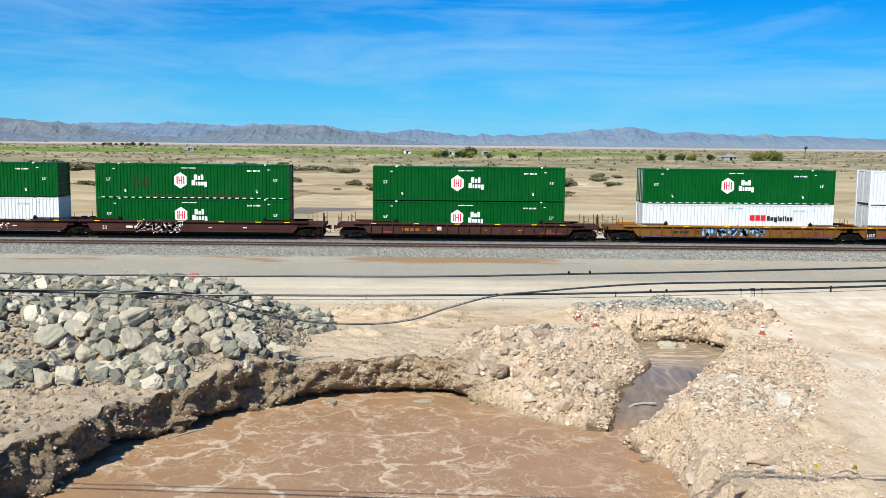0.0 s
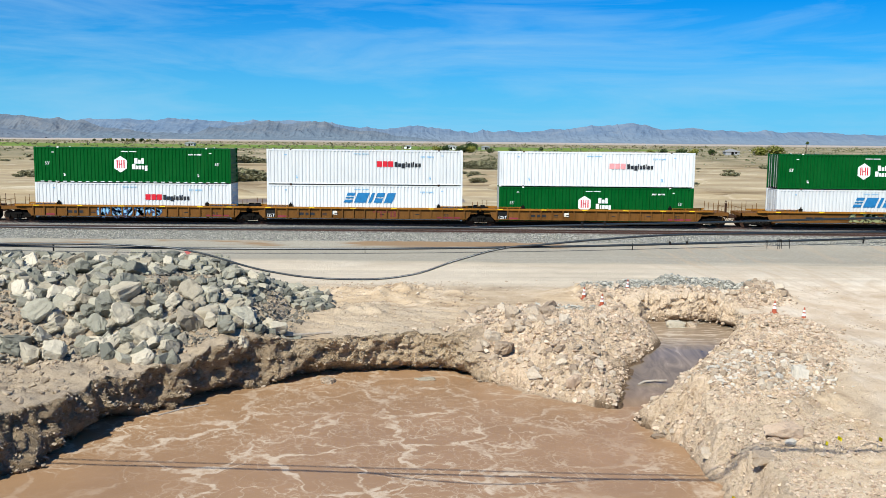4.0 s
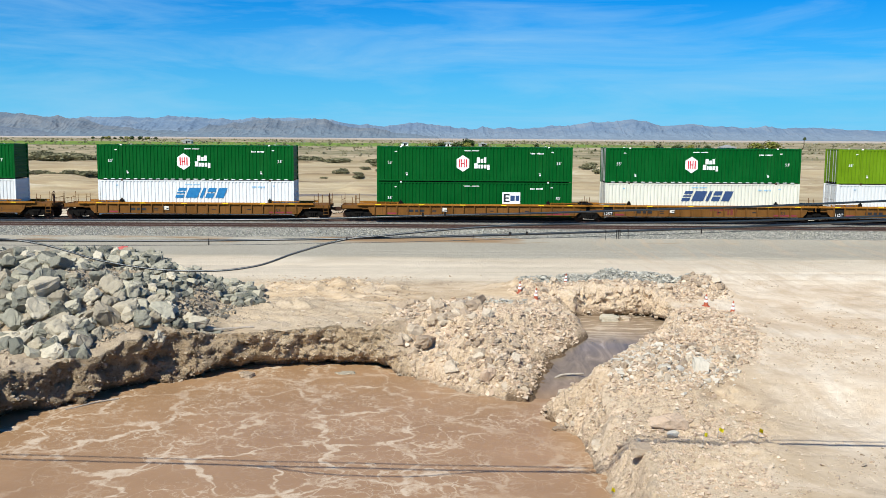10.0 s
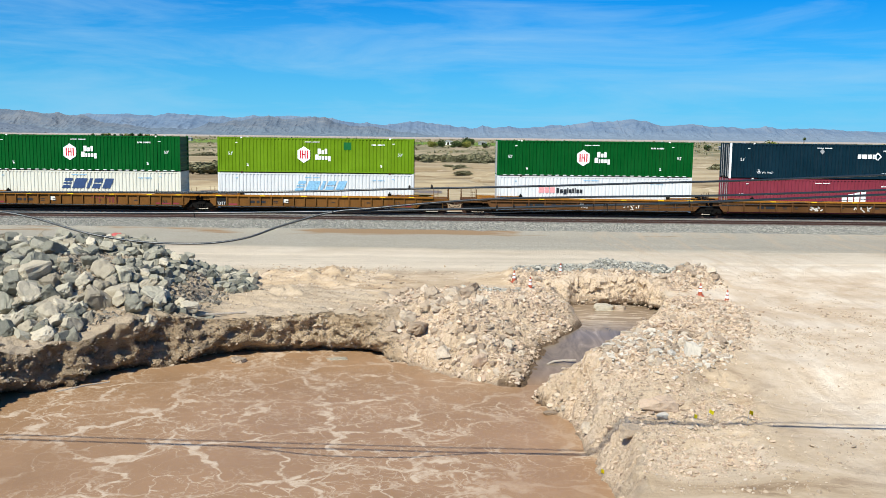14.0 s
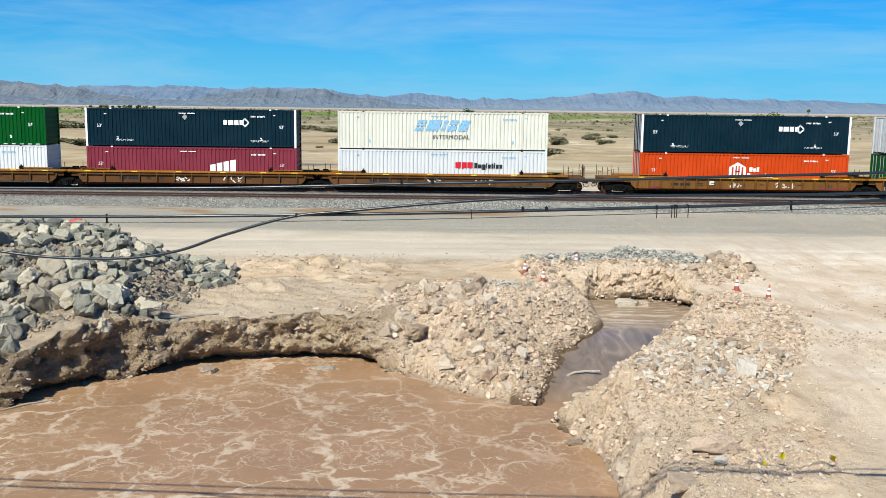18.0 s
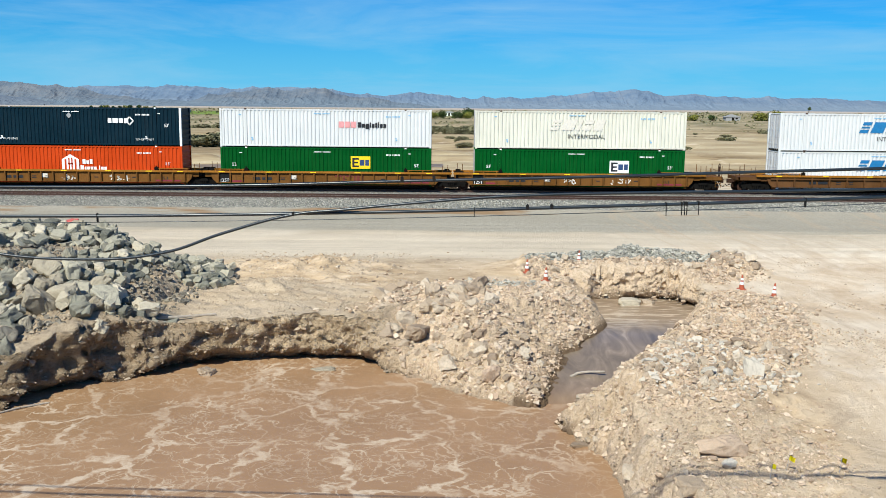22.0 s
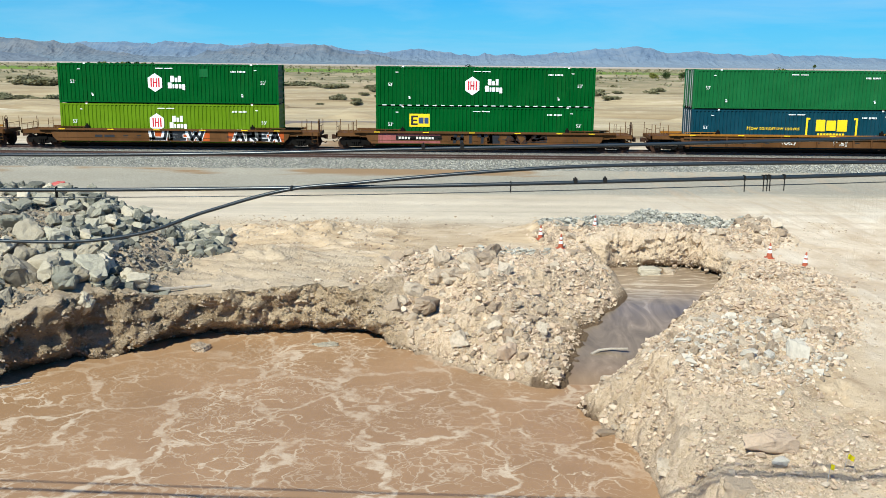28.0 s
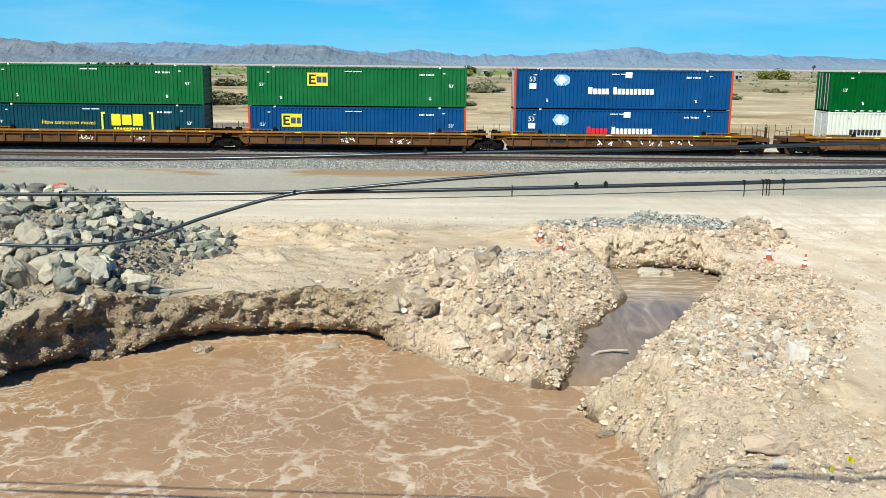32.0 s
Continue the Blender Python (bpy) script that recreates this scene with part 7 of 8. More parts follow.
def scatter():
    rnd, rng = random.Random(31), np.random.default_rng(31)
    gravel("loose_stones", "loose tan stones and clods on the spoil", M_RUBBLE, strewn(rng, "west", 2600, 0.028, 2.0, 0.13) + strewn(rng, "east", 2600, 0.026, 2.0, 0.11) + strewn(rng, "north", 900, 0.03, 2.0, 0.13), 32)
    gravel("soil_clods", "crumbly tan clods of dug soil on the heaps", M_SOIL, strewn(rng, "west", 16000, 0.019, 2.05, 0.13) + strewn(rng, "east", 17000, 0.018, 2.2, 0.11) + strewn(rng, "north", 5000, 0.02, 2.2, 0.12) + strewn(rng, "south", 9000, 0.011, 2.1, 0.085), 35)
    pale = [(x, y, z, r) for x, y, z, r in strewn(rng, "east", 4600, 0.026, 1.7, 0.12) if ((x - 8.7) / 2.3) ** 2 + ((y + 47.7) / 2.3) ** 2 < rng.uniform(0.6, 1.3)]
    gravel("pale_stones", "patch of pale broken stone on the heap", M_PALE, pale, 37)
    earth, grey, chips, bare = [], [], [], []
    # stray stones on the open ground, clods along the brink of the cut bank
    while len(bare) < 12500:
        x, y = rnd.uniform(-9, 19), rnd.uniform(-58, -27)
        z = ground_at(x, y)
        if z < (-1.85 if x > 4.5 and y < -47 else -0.9) or not dry(x, y, 0.1 if y < -47 else 0.4):
            continue
        near = float(vnoise(np.float64(x * 0.5), np.float64(y * 0.7), 0, 67))
        if rnd.random() > 0.06 + (2.6 if x > 11 else 1.6) * max(near - 0.56, 0) + (0.5 if x < 9.5 and y < -49.5 else 0) + 0.7 * float(hill(np.float64(x), np.float64(y), -4.2, -32.6, 4.2, 2.6, 1)) + 0.25 * (x < 0.5):
            continue
        r = min(0.012 + rnd.expovariate(1 / 0.014), 0.11)
        bare.append((x, y, z + 0.2 * r, r))
    gravel("stray_stones", "small stray stones on the bare ground", M_RUBBLE, bare, 38)
    while len(grey) < 8000:
        x, y = rnd.uniform(1, 15), rnd.uniform(-38, -29)
        g = max(float(hill(np.float64(x), np.float64(y), 8.3, -30.9, 2.8, 1.2, 1, 0)), float(hill(np.float64(x), np.float64(y), 11.4, -31.0, 2.8, 1.2, 1, -13)), float(hill(np.float64(x), np.float64(y), 3.4, -36.4, 1.9, 1.1, 1, 12)), float(hill(np.float64(x), np.float64(y), 6.6, -31.5, 1.4, 1.0, 1, 10)))
        if g <= 0 or rnd.random() > 0.2 + 2 * g:
            continue
        r = min(0.027 / (1 - rnd.random()) ** 0.43, 0.14)
        grey.append((x, y, ground_at(x, y) + 0.2 * r, r))
    while len(chips) < 24000:
        x, y = rnd.uniform(-40, 40), rnd.uniform(-8.9, -2.0)
        if y > -6 and rnd.random() < 0.6:
            continue
        r = rnd.uniform(0.025, 0.06)
        chips.append((x, y, ground_at(x, y) + 0.3 * r, r))
    while len(earth) < 3200:
        x, y = rnd.uniform(-20, -9.5), rnd.uniform(-55, -42)
        if dry(x, y, 0.5):
            r = min(0.02 + rnd.expovariate(1 / 0.035), 0.2)
            earth.append((x, y, ground_at(x, y) + 0.2 * r, r))
    gravel("earth_clods", "brown clods and broken rock above the cut bank", M_EARTH, earth, 36)
    gravel("crushed_stone", "ridge of crushed grey stone", M_RIDGE, grey, 33)
    gravel("ballast", "grey railway ballast stones", M_CRUSHED, chips, 34)


scatter()


def cliff_clods():
    """Clods and stones that stand out of the cut bank."""
    rng = np.random.default_rng(61)
    spots = np.concatenate(CLIFF)
    pick = spots[rng.integers(len(spots), size=8000)]
    r = np.minimum(0.012 + rng.exponential(0.017, len(pick)), 0.13)
    gravel("bank_clods", "brown clods and stones in the cut bank", M_EARTH, [(*p, q) for p, q in zip(pick, r)], 62)


cliff_clods()


PALE = stone_shapes("boulder", M_PALE, 6, 10, 15, 0.06, 1.0, 1.0)
BROWN_SLAB = stone_shapes("slab", M_SLAB, 3, 9, 34, 0.08, 0.8, 1.5)


def boulder(label, mesh, x, y, sx, sy, sz, turn=0, tilt=0, sink=0.3, z=None):
    ob = tagged(new("boulder", mesh), label, "boulder", group="single boulders by the pond")
    ob.matrix_basis = Matrix.LocRotScale((x, y, ground_at(x, y) + sz * (0.6 - sink) if z is None else z), Euler((radians(tilt), 0, radians(turn))), (sx, sy, sz))
    return ob


boulder("big pale pointed boulder on the rubble", PALE[1], 9.3, -48.7, 0.27, 0.25, 0.60, 20, -14)
boulder("brown slab boulder near the bank", BROWN_SLAB[0], 7.35, -52.5, 0.44, 0.34, 0.40, 10, sink=0.2)
boulder("reddish-brown block boulder on the rubble slope", BROWN_SLAB[1], 3.05, -44.4, 0.26, 0.24, 0.40, 40)
boulder("tan flat boulder on the rubble slope", RUBBLE[7], 0.8, -41.4, 0.42, 0.34, 0.26, 75)
boulder("tan angular boulder on the rubble slope", RUBBLE[4], 1.6, -40.6, 0.34, 0.28, 0.26, 15)
boulder("grey rock standing in the pond water", RUBBLE[2], -5.85, -42.6, 0.30, 0.22, 0.2, 75, z=WATER_Z + 0.03)
boulder("flat grey rock awash in the pond", TANROCKS[5], -2.2, -42.1, 0.3, 0.16, 0.08, 5, z=WATER_Z + 0.0)
boulder("rounded grey boulder in the creek pool", TANROCKS[4], 9.05, -35.0, 0.34, 0.28, 0.26, 15, z=-1.27)
boulder("rounded tan boulder in the creek pool", RUBBLE[2], 9.86, -34.85, 0.24, 0.2, 0.2, 60, z=-1.29)
boulder("pale stone by the pond edge", RUBBLE[6], 5.7, -51.5, 0.22, 0.18, 0.15, 60)
boulder("pale stone beside the brown slab", PALE[3], 7.3, -53.15, 0.22, 0.17, 0.16, 30)
boulder("tan stone lying over the edge of the bank", RUBBLE[2], 6.36, -54.0, 0.30, 0.2, 0.2, 5)
boulder("pale stone on the rubble", PALE[0], 8.1, -48.9, 0.18, 0.16, 0.16, 10)
boulder("white stone on the rubble", PALE[2], 8.6, -48.7, 0.19, 0.17, 0.19, 50)
boulder("tan flat stone at the water's edge", RUBBLE[7], 5.0, -48.7, 0.17, 0.12, 0.08, 20, z=WATER_Z + 0.02)


# ---- traffic cones, marker flags, sticks ----
def traffic_cone(x, y, turn=0, h=0.71):
    cone = tagged(new("traffic_cone"), "orange traffic cone with two white bands", "traffic cone", group="traffic cones round the creek")
    cone.matrix_basis = Matrix.Translation((x, y, ground_at(x, y) + 0.01)) @ Matrix.Scale(0.8, 4) @ Matrix.Rotation(radians(turn), 4, "Z") @ Matrix.Rotation(radians(3), 4, "X")
    part("base", shared("cone_base", M_CONE, lambda: boxes((-0.18, 0.18, -0.18, 0.18, 0, 0.035))), M_CONE, cone)
    part("body", shared("cone_body", M_CONE, lambda: lathe([(0.135, 0.03), (0.128, 0.06), (0.03, 0.70), (0.022, 0.71)], 20)), M_CONE, cone)
    part("reflective_band", shared("cone_band", M_MARK, lambda: lathe([(0.102, 0.25), (0.081, 0.39)], 20)), M_MARK, cone, "white reflective band")
    part("reflective_band", shared("cone_band_top", M_MARK, lambda: lathe([(0.071, 0.46), (0.055, 0.57)], 20)), M_MARK, cone, "white reflective band")
    return cone


for cx, cy, ct in ((5.1, -33.3, 10), (7.5, -31.6, 30), (13.1, -36.1, 0), (13.8, -37.6, 45), (5.74, -34.5, 20)):
    traffic_cone(cx, cy, ct)


def marker_flag(x, y, turn, lean=8):
    flag = tagged(new("marker_flag"), "small yellow utility marker flag on a wire stake", "marker flag", group="marker flags along the buried line")
    flag.matrix_basis = Matrix.Translation((x, y, ground_at(x, y))) @ Matrix.Scale(0.8, 4) @ Matrix.Rotation(radians(turn), 4, "Z") @ Matrix.Rotation(radians(lean), 4, "Y")
    part("stake", shared("flag_stake", M_GREY, lambda: rods(((0, 0, -0.05), (0, 0, 0.42)), r=0.006)), M_GREY, flag)

    def cloth():
        bm = bmesh.new()
        cols = [[bm.verts.new((0.15 * k / 4, 0.02 * math.sin(k * 1.7), z - 0.01 * k)) for z in (0.30, 0.42)] for k in range(5)]
        for a, b_ in zip(cols, cols[1:]):
            bm.faces.new((a[0], b_[0], b_[1], a[1]))
        bmesh.ops.solidify(bm, geom=bm.faces[:], thickness=0.004)
        return bm

    part("flag", shared("flag_cloth", M_LEMON, cloth), M_LEMON, flag, "bright yellow plastic flag")


for fx, fy, ft in ((5.6, -53.8, 0), (7.9, -53.8, 25), (8.43, -53.25, -20), (9.38, -53.5, 10)):
    marker_flag(fx, fy, ft)


def branch(name, label, points, r):
    """A crooked bleached stick."""
    bm = bmesh.new()
    for k, (p, q) in enumerate(zip(points, points[1:])):
        rod(bm, p, q, r * (1 - 0.12 * k), 7)
    ob = part(name, bm, M_WOOD)
    return tagged(ob, label, "stick")


branch("driftwood", "bleached curved stick lying in the creek", [(5.5, -43.55, -1.74), (5.75, -43.4, -1.66), (6.1, -43.35, -1.63), (6.55, -43.5, -1.58)], 0.045)
gz = ground_at(-6.6, -41.2)
branch("timber", "long weathered pole lying on the bank", [(-7.8, -41.9, gz + 0.12), (-6.9, -41.5, gz + 0.1), (-5.9, -41.1, gz + 0.1)], 0.05)
branch("driftwood", "dark stick floating on the pond", [(-10.9, -46.9, WATER_Z + 0.01), (-10.2, -46.1, WATER_Z + 0.03), (-9.6, -45.6, WATER_Z + 0.01)], 0.03)
rag_bm = bmesh.new()
bmesh.ops.create_icosphere(rag_bm, subdivisions=3, radius=0.24)
for v in rag_bm.verts:
    v.co = Vector((v.co.x * 1.3, v.co.y * 0.7, v.co.z * 0.75)) * (1 + 0.35 * noise.noise(v.co * 7))
rag = part("plastic_sheet", rag_bm, plain("red_plastic", (0.45, 0.10, 0.085), 0.45, var=0.35))
rag.location = (-13.3, -33.9, ground_at(-13.3, -33.9) + 0.4)
tagged(rag, "crumpled red plastic sheet caught on the rocks", "plastic sheet")


# ---- overhead cables between the camera and the pond ----
CABLE_Y = -58.4


def strung(p):
    """A place on the pole line, which runs at a slight angle to the railway: nearer in the east, farther in the west."""
    x, y, z = p
    turn = (70 + CABLE_Y - 0.07 * (x + 0.5)) / (70 + CABLE_Y)
    return 1.06 + (x - 1.06) * turn, CABLE_Y * turn + 70 * (turn - 1) + (y - CABLE_Y), 6.37 + (z - 6.37) * turn


def cable(label, points, r):
    cu = bpy.data.curves.new("cable", "CURVE")
    cu.dimensions = "3D"
    sp = cu.splines.new("BEZIER")
    sp.bezier_points.add(len(points) - 1)
    for p, at in zip(sp.bezier_points, points):
        p.co = strung(at)
        p.handle_left_type = p.handle_right_type = "AUTO"
    sp.resolution_u = 8
    cu.bevel_depth, cu.bevel_resolution = r, 2
    tmp = bpy.data.objects.new("cable", cu)
    scene.collection.objects.link(tmp)
    bpy.context.view_layer.update()
    me = bpy.data.meshes.new_from_object(tmp.evaluated_get(bpy.context.evaluated_depsgraph_get()))
    bpy.data.objects.remove(tmp)
    me.materials.clear()
    me.materials.append(M_CABLE)
    for p in me.polygons:
        p.use_smooth = True
    return tagged(new("overhead_cable", me), label, "cable", group="overhead cables")


main_line = [(-45, CABLE_Y, 6.0), (-25, CABLE_Y, 5.15), (-10.4, CABLE_Y, 4.92), (-5, CABLE_Y, 4.90), (-0.5, CABLE_Y, 4.97), (3.6, CABLE_Y, 5.10), (7.7, CABLE_Y, 5.27), (20, CABLE_Y, 6.0), (45, CABLE_Y, 8.2)]
cable("thick black telephone cable lashed to a steel wire", main_line, 0.022)
cable("thin steel wire strung under the cable", [(x, y + 0.03, z - (0.09 if abs(x) < 12 else 0.05)) for x, y, z in main_line], 0.005)
cable("slack loop of black cable hanging from the main line", [(-30, CABLE_Y - 0.03, 5.4), (-20, CABLE_Y - 0.04, 5.08), (-10.4, CABLE_Y - 0.038, 4.96), (-7.4, CABLE_Y - 0.038, 4.94), (-6.5, CABLE_Y - 0.038, 4.86), (-5.0, CABLE_Y - 0.038, 4.47), (-3.6, CABLE_Y - 0.038, 4.33), (-2.3, CABLE_Y - 0.038, 4.43), (-1.5, CABLE_Y - 0.038, 4.70), (-0.55, CABLE_Y - 0.038, 4.96), (0.1, CABLE_Y - 0.038, 5.03), (1.3, CABLE_Y - 0.038, 5.15), (2.5, CABLE_Y - 0.038, 5.24), (4.0, CABLE_Y - 0.038, 5.29), (7.7, CABLE_Y - 0.038, 5.38), (20, CABLE_Y - 0.038, 6.1), (45, CABLE_Y, 8.3)], 0.02)
cable("upper black cable of the pole line", [(-45, CABLE_Y, 6.4), (-25, CABLE_Y, 5.5), (-10, CABLE_Y, 5.28), (-4.6, CABLE_Y, 5.30), (-1.5, CABLE_Y, 5.34), (0.9, CABLE_Y, 5.42), (3.2, CABLE_Y, 5.49), (5.6, CABLE_Y, 5.58), (7.7, CABLE_Y, 5.66), (20, CABLE_Y, 6.4), (45, CABLE_Y, 8.5)], 0.02)


def cable_hanger(x, z):
    h = tagged(new("cable_hanger"), "thin drop rod clamped on the overhead cable", "cable hanger", group="hangers on the overhead cable")
    h.matrix_basis = Matrix.Translation(strung((x, CABLE_Y, z)))
    part("clamp", shared("hanger_clamp", M_BLACK, lambda: boxes((-0.008, 0.008, -0.034, 0.026, -0.026, 0.026))), M_BLACK, h)
    part("drop_rod", shared("hanger_rod", M_BLACK, lambda: rods(((0, -0.03, -0.15), (0, -0.03, 0.0)), r=0.006)), M_BLACK, h)


for hx in (4.50, 4.71, 4.75, 4.78, 4.94):
    cable_hanger(hx, 5.10 + (hx - 3.6) * 0.041)
for hx, hz in ((2.62, 5.075), (2.95, 5.085), (0.92, 5.44), (1.35, 5.455)):
    knob = part("cable_clamp", boxes((-0.02, 0.02, -0.024, 0.024, -0.024, 0.034), (-0.008, 0.008, -0.008, 0.008, 0.034, 0.05)), M_BLACK)
    knob.location = strung((hx, CABLE_Y, hz))
    tagged(knob, "small black clamp on the overhead cable", "cable clamp", group="clamps on the overhead cable")
for hx in (-14.0, -9.0, -3.2, 1.9, 6.4, 10.5):
    mz = float(np.interp(hx, [p[0] for p in main_line], [p[2] for p in main_line]))
    tie_bm = boxes((-0.004, 0.004, -0.026, 0.036, -0.1, 0.026))
    lash = part("cable_clamp", tie_bm, M_BLACK)
    lash.location = strung((hx, CABLE_Y, mz))
    tagged(lash, "small black strap holding wire and cable together", "cable clamp", group="clamps on the overhead cable")
knot = part("cable_clamp", boxes((-0.012, 0.012, -0.066, 0.026, -0.026, 0.026)), M_BLACK)
knot.location = strung((-0.55, CABLE_Y, 4.967))
tagged(knot, "black strap tying the slack loop to the main cable", "cable clamp", group="clamps on the overhead cable")


# ---- scrub, trees and farm buildings behind the railway ----
def leaf_material(name, a, b_):
    m, n, l, b = material(name, 0.75, 0.0, 0.2)
    geo = n.new("ShaderNodeNewGeometry")
    l.new(ramp(n, l, geo.outputs["Random Per Island"], [(0.0, a), (1.0, b_)]), b.inputs["Base Color"])
    return m


M_LEAF = leaf_material("olive_scrub_leaf", (0.10, 0.105, 0.05), (0.26, 0.235, 0.135))
M_LEAF2 = leaf_material("green_tree_leaf", (0.03, 0.055, 0.018), (0.09, 0.12, 0.035))
M_LEAF3 = leaf_material("yellow_green_leaf", (0.11, 0.13, 0.02), (0.24, 0.23, 0.05))
M_TRUNK = plain("grey_bark", (0.12, 0.09, 0.07), 0.9, var=0.3)


def crown_mesh(name, mat, rx, rz, count, seed, leaf, z0=0.15):
    """A loose crown: leaf clumps thrown about several lobes, with gaps and an uneven outline."""
    rng = np.random.default_rng(seed)
    lobes = [(rng.uniform(-0.55, 0.55) * rx, rng.uniform(-0.5, 0.5) * rx, z0 * rz + rng.uniform(0.25, 0.75) * rz, rng.uniform(0.35, 0.6)) for _ in range(7)]
    v, f = [], []
    for k in range(count):
        lx, ly, lz, lr = lobes[rng.integers(len(lobes))]
        d = rng.normal(0, 1, 3)
        d /= np.linalg.norm(d) + 1e-9
        rad = rng.uniform(0.5, 1.0)
        p = np.array([lx, ly, lz]) + d * rad * np.array([lr * rx, lr * rx, lr * rz * 0.85])
        p[2] = max(p[2], 0.08 * rz)
        a, b_ = rng.normal(0, 1, 3), rng.normal(0, 1, 3)
        a, b_ = a / np.linalg.norm(a) * leaf, b_ / np.linalg.norm(b_) * leaf * 0.6
        i = len(v)
        v += [p - a, p + b_, p + a, p - b_]
        f.append((i, i + 1, i + 2, i + 3))
    me = bpy.data.meshes.new(name)
    me.from_pydata([tuple(q) for q in v], [], f)
    me.materials.append(mat)
    return me


def limbs_bm(h, seed):
    rnd = random.Random(seed)
    bm = bmesh.new()
    rod(bm, (0, 0, -0.2), (0.05 * h, 0, 0.35 * h), 0.045 * h, 7)
    for _ in range(5):
        a = rnd.uniform(0, 6.28)
        rod(bm, (0.05 * h, 0, rnd.uniform(0.1, 0.35) * h), (0.32 * h * math.cos(a), 0.32 * h * math.sin(a), 0.75 * h), 0.018 * h, 5)
    return bm


BUSHES = [(crown_mesh("crown", M_LEAF, 2.2, 2.0, 1100, 100 + k, 0.24, 0.0), limbs_bm(2.0, k)) for k in range(4)]
BUSH_LIMBS = []
for crown, limbs in BUSHES:
    me = bpy.data.meshes.new("limbs")
    limbs.to_mesh(me)
    limbs.free()
    me.materials.append(M_TRUNK)
    BUSH_LIMBS.append((crown, me))


def bush(x, y, s, k, label="grey-green desert bush on dry sand"):
    b = tagged(new("bush"), label, "bush", group="desert bushes behind the railway")
    b.matrix_basis = Matrix.LocRotScale((x, y, ground_at(x, y) - 0.1), Euler((0, 0, k * 1.3)), (s * 1.4, s, s * (0.5 + 0.07 * (k % 4))))
    crown, limbs = BUSH_LIMBS[k % 4]
    part("crown", crown, None, b)
    part("limbs", limbs, None, b)


rnd_far = random.Random(77)
for k in range(85):
    band = rnd_far.choice((0, 0, 1, 1, 2))
    y = (rnd_far.gauss(128, 9), rnd_far.gauss(205, 16), rnd_far.uniform(90, 330))[band]
    x = rnd_far.uniform(-1.0, 0.75) * (70 + y) * 0.52
    if rnd_far.random() < 0.35 and x > 40 and y < 180:
        continue
    for q in range(rnd_far.choice((1, 1, 2))):
        bush(x + q * rnd_far.uniform(1.5, 3.0), y + rnd_far.uniform(-1, 1), rnd_far.uniform(0.45, 1.1), k + q)
for k in range(26):
    cx, cy = rnd_far.uniform(-125, 12), rnd_far.gauss(205, 10)
    for q in range(rnd_far.choice((2, 3, 4, 5))):
        bush(cx + q * rnd_far.uniform(2.2, 3.6), cy + rnd_far.uniform(-2, 2), rnd_far.uniform(1.0, 2.1), k + q, "grey-green tamarisk bush in a dense row")
for k in range(14):
    bush(rnd_far.uniform(-95, -60), rnd_far.gauss(128, 4), rnd_far.uniform(0.6, 1.1), k, "grey-green tamarisk bush in a dense row")
for k, (bx, by, bs) in enumerate(((-50, 117, 1.9), (-46.5, 119, 2.3), (-43, 121, 2.1), (-40, 119, 1.6), (-37, 122, 1.3))):
    bush(bx, by, bs, k, "large round grey-green desert bush")
bush(18, 95, 0.9, 3)


def far_scrub():
    """Low scrub too far off to count."""
    rng = np.random.default_rng(5)
    v, f = [], []
    for _ in range(2600):
        y = rng.uniform(420, 1600) if rng.random() < 0.8 else rng.uniform(200, 500)
        x = rng.uniform(-0.62, 0.62) * (y + 80)
        s = rng.uniform(0.4, 1.2) * (0.7 + y / 900)
        g = ground_at(x, y)
        for _ in range(7):
            p = np.array([x, y, g + 0.2 * s]) + rng.normal(0, 1, 3) * np.array([0.7 * s, 0.5 * s, 0.22 * s])
            p[2] = max(p[2], g + 0.05)
            a, b_ = rng.normal(0, 1, 3) * 0.34 * s, rng.normal(0, 1, 3) * 0.3 * s
            i = len(v)
            v += [tuple(p - a), tuple(p + b_), tuple(p + a), tuple(p - b_)]
            f.append((i, i + 1, i + 2, i + 3))
    me = bpy.data.meshes.new("far_scrub")
    me.from_pydata(v, [], f)
    me.materials.append(M_LEAF)
    tagged(new("far_scrub", me), "low olive scrub dotted over the desert plain", "scrub", kind="stuff")


far_scrub()
TREES = [crown_mesh("crown", m, 3.6, 5.0, 900, 200 + k, 0.42, 0.3) for k, m in enumerate((M_LEAF2, M_LEAF3, M_LEAF2))]
TREE_LIMBS = bpy.data.meshes.new("trunk")
bm_t = limbs_bm(5.5, 9)
bm_t.to_mesh(TREE_LIMBS)
bm_t.free()
TREE_LIMBS.materials.append(M_TRUNK)


def tree(x, y, s, k, label="dark green shade tree on the plain"):
    t = tagged(new("tree"), label, "tree", group="trees on the plain")
    t.matrix_basis = Matrix.LocRotScale((x, y, ground_at(x, y) - 1.3 * s), Euler((0, 0, k)), (s * 1.35, s * 1.35, s * 0.85))
    part("crown", TREES[k % 3], None, t)
    part("trunk", TREE_LIMBS, None, t)


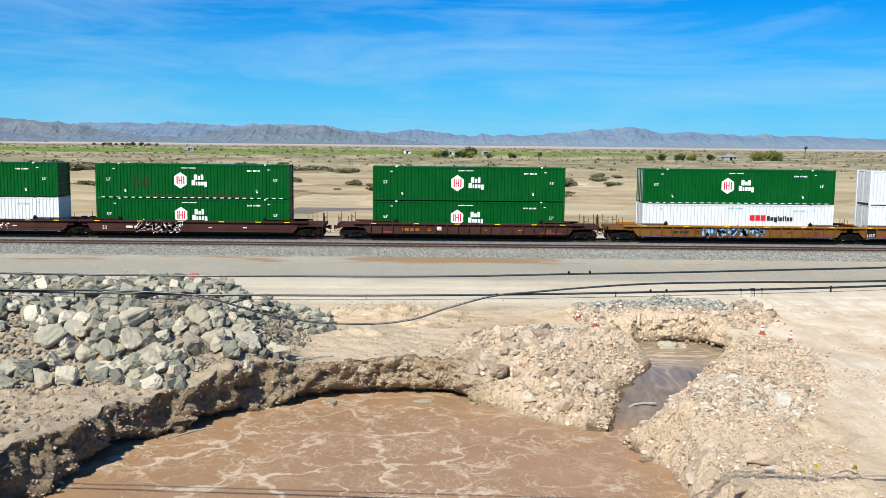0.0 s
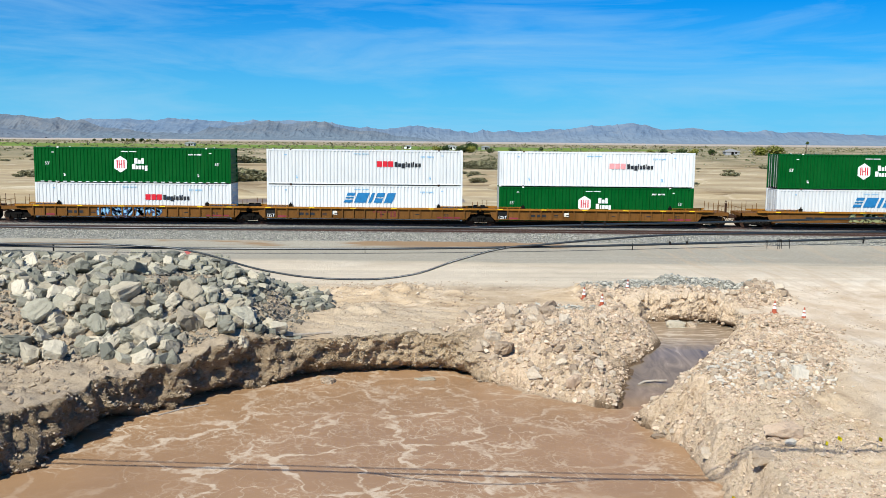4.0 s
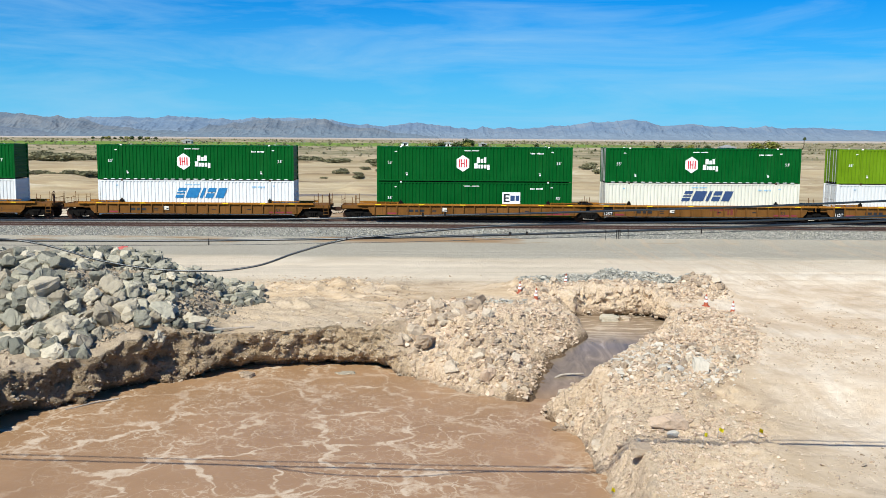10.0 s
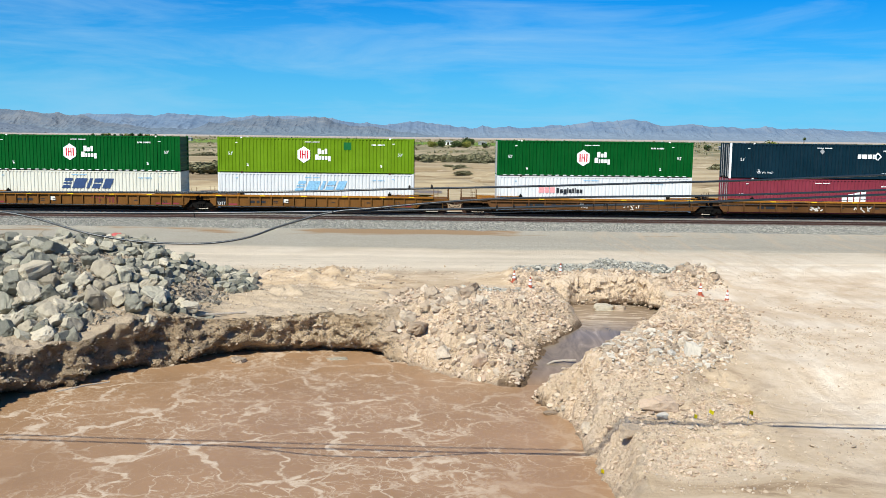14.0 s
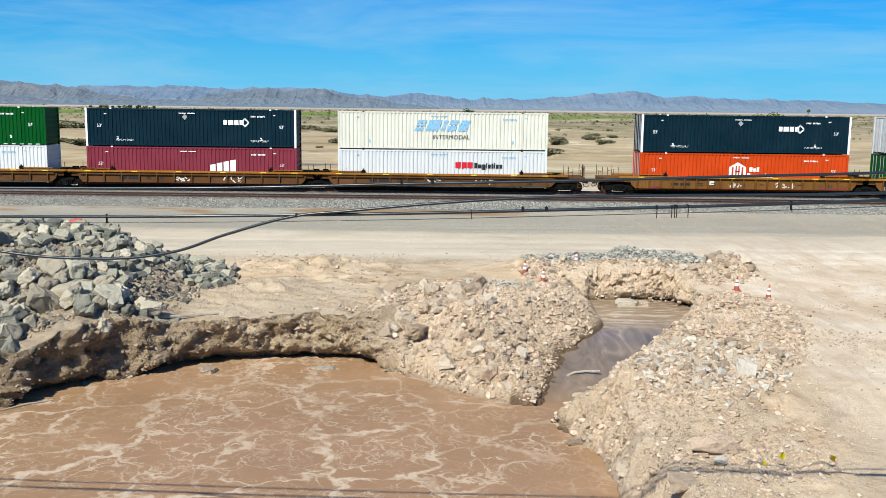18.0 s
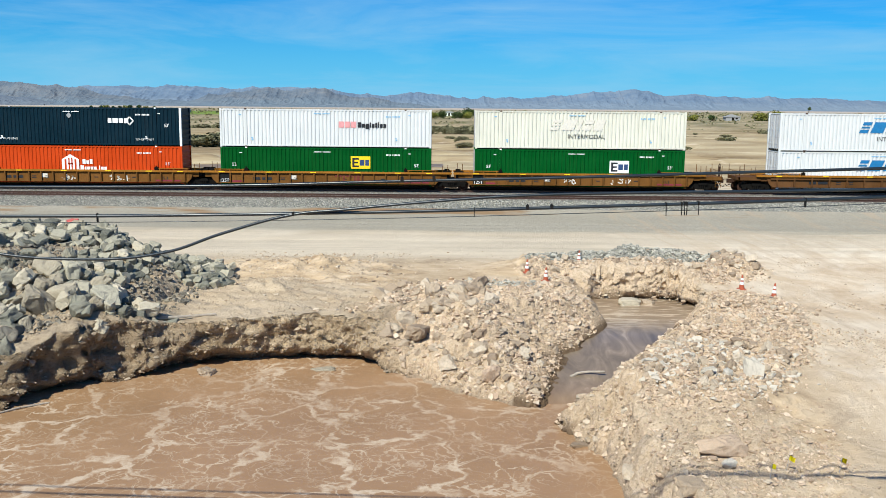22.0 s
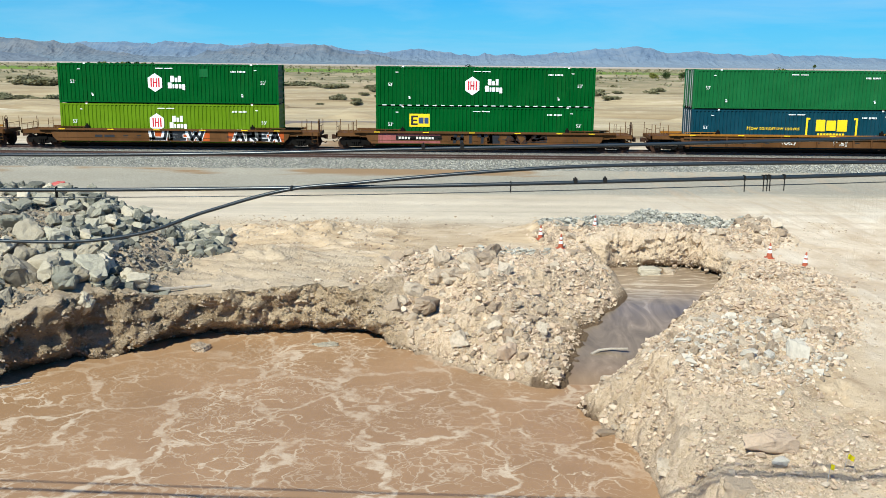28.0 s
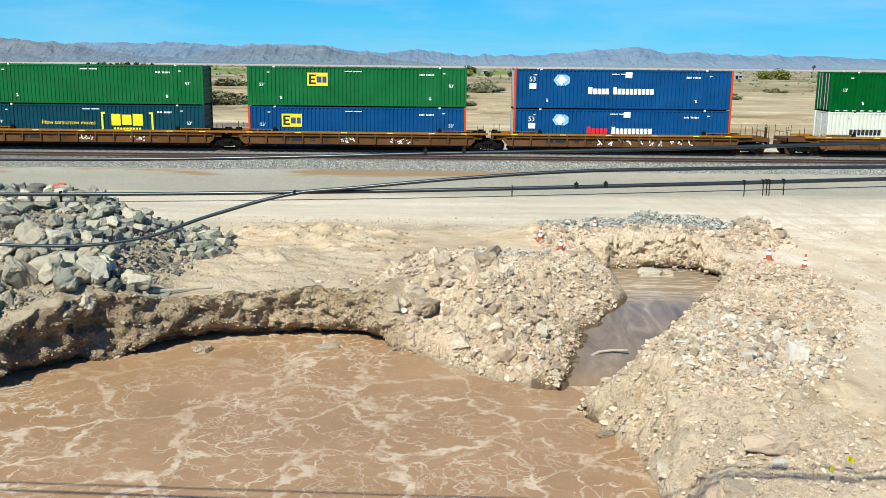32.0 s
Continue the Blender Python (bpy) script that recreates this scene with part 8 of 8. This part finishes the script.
for k, (tx, ty, ts) in enumerate(((28, 690, 1.5), (-3, 520, 0.9), (3, 524, 1.0), (12, 522, 1.1), (20, 525, 1.0), (32, 520, 0.7), (48, 522, 0.8), (131, 500, 0.8), (140, 505, 0.9), (150, 503, 1.0), (160, 505, 0.9), (172, 508, 0.8), (206, 520, 1.3), (216, 520, 1.5), (-585, 1500, 0.9), (-573, 1510, 1.1), (-560, 1500, 1.2), (-551, 1505, 0.8), (-540, 1510, 1.0), (-528, 1500, 1.1), (-515, 1490, 1.2), (-503, 1490, 1.3), (-492, 1496, 1.0), (-480, 1500, 0.9))):
    tree(tx, ty, ts, k if not 200 < tx < 220 else 1)


def palm(x, y, h):
    p = tagged(new("palm_tree"), "tall fan palm on the plain", "palm tree")
    p.location = (x, y, ground_at(x, y))
    bm = bmesh.new()
    rod(bm, (0, 0, -0.2), (0.1, 0, h), 0.32, 8)
    part("trunk", bm, M_TRUNK, p)
    part("crown", crown_mesh("crown", M_LEAF2, 2.4, 3.2, 260, 300, 0.5, -0.2), None, p, at=pose(0.1, 0, h - 1.6))


palm(320, 728, 9.0)
palm(62, 500, 4.0)


def farm_building(label, x, y, w, d, h, mat):
    b = tagged(new("farm_building"), label, "building", group="farm buildings on the plain")
    b.location = (x, y, ground_at(x, y))
    part("wall", boxes((-w / 2, w / 2, -d / 2, d / 2, -0.3, h)), mat, b)
    bm = bmesh.new()
    prism(bm, [(-w / 2 - 0.5, h), (w / 2 + 0.5, h), (w / 2 + 0.5, h + 0.25), (0, h + 0.2 * w), (-w / 2 - 0.5, h + 0.25)], -d / 2 - 0.4, d / 2 + 0.4)
    bmesh.ops.recalc_face_normals(bm, faces=bm.faces)
    part("roof", bm, M_GREY, b)
    part("door", boxes((-0.8, 0.8, -d / 2 - 0.06, -d / 2, 0, 2.2)), M_DARK, b)
    part("window", boxes((w * 0.25 - 0.7, w * 0.25 + 0.7, -d / 2 - 0.05, -d / 2, 1.0, 2.0)), M_DARK, b)


farm_building("low white farmhouse beside the trees", 10, 720, 9, 6, 2.4, M_MARK)
farm_building("low white farm shed on the plain", -28, 735, 6, 5, 2.2, M_MARK)
farm_building("pale metal farm shed on the plain", 40, 730, 7, 5, 2.2, M_GREY)
farm_building("small grey farm shed beside the grove", 188, 520, 9, 6, 2.2, M_GREY)
farm_building("small grey farm shed by the field", -236, 800, 9, 6, 2.4, M_GREY)


# ---- what moves: the train along its track, its wheels, the foam on the pond ----
TRAVEL = [(0, 0.0), (4, 50.61), (8, 101.34), (12, 152.22), (16, 203.3), (20, 254.61), (24, 306.2), (28, 358.11), (32, 410.37)]


def motions():
    for thing, along, z in TRAIN:
        walk(thing, [(t, pose(along - run, TRACK_Y, z)) for t, run in TRAVEL])
    # wheels roll with the train; all wheelsets on the same side of their trucks turn alike
    times = [k / FPS for k in range(int(32 * FPS) + 1)]
    runs = np.interp(times, [t for t, _ in TRAVEL], [r for _, r in TRAVEL])
    for side, sets in WHEELSETS.items():
        walk(sets[0], [(t, Matrix.Translation((0.89 * side, 0, 0.42)) @ Matrix.Rotation(-(run / 0.42) % (2 * math.pi), 4, "Y")) for t, run in zip(times, runs)])
        for other in sets[1:]:
            other.rotation_mode = "QUATERNION"
            keys = other.animation_data_create()
            keys.action = sets[0].animation_data.action
            keys.action_slot = sets[0].animation_data.action_slot
    walk(pond, [(0, pose(0, 0, WATER_Z)), (16, pose(0.9, -1.6, WATER_Z, 0, 0, 1.5)), (32, pose(1.6, -3.4, WATER_Z, 0, 0, 3))])


motions()
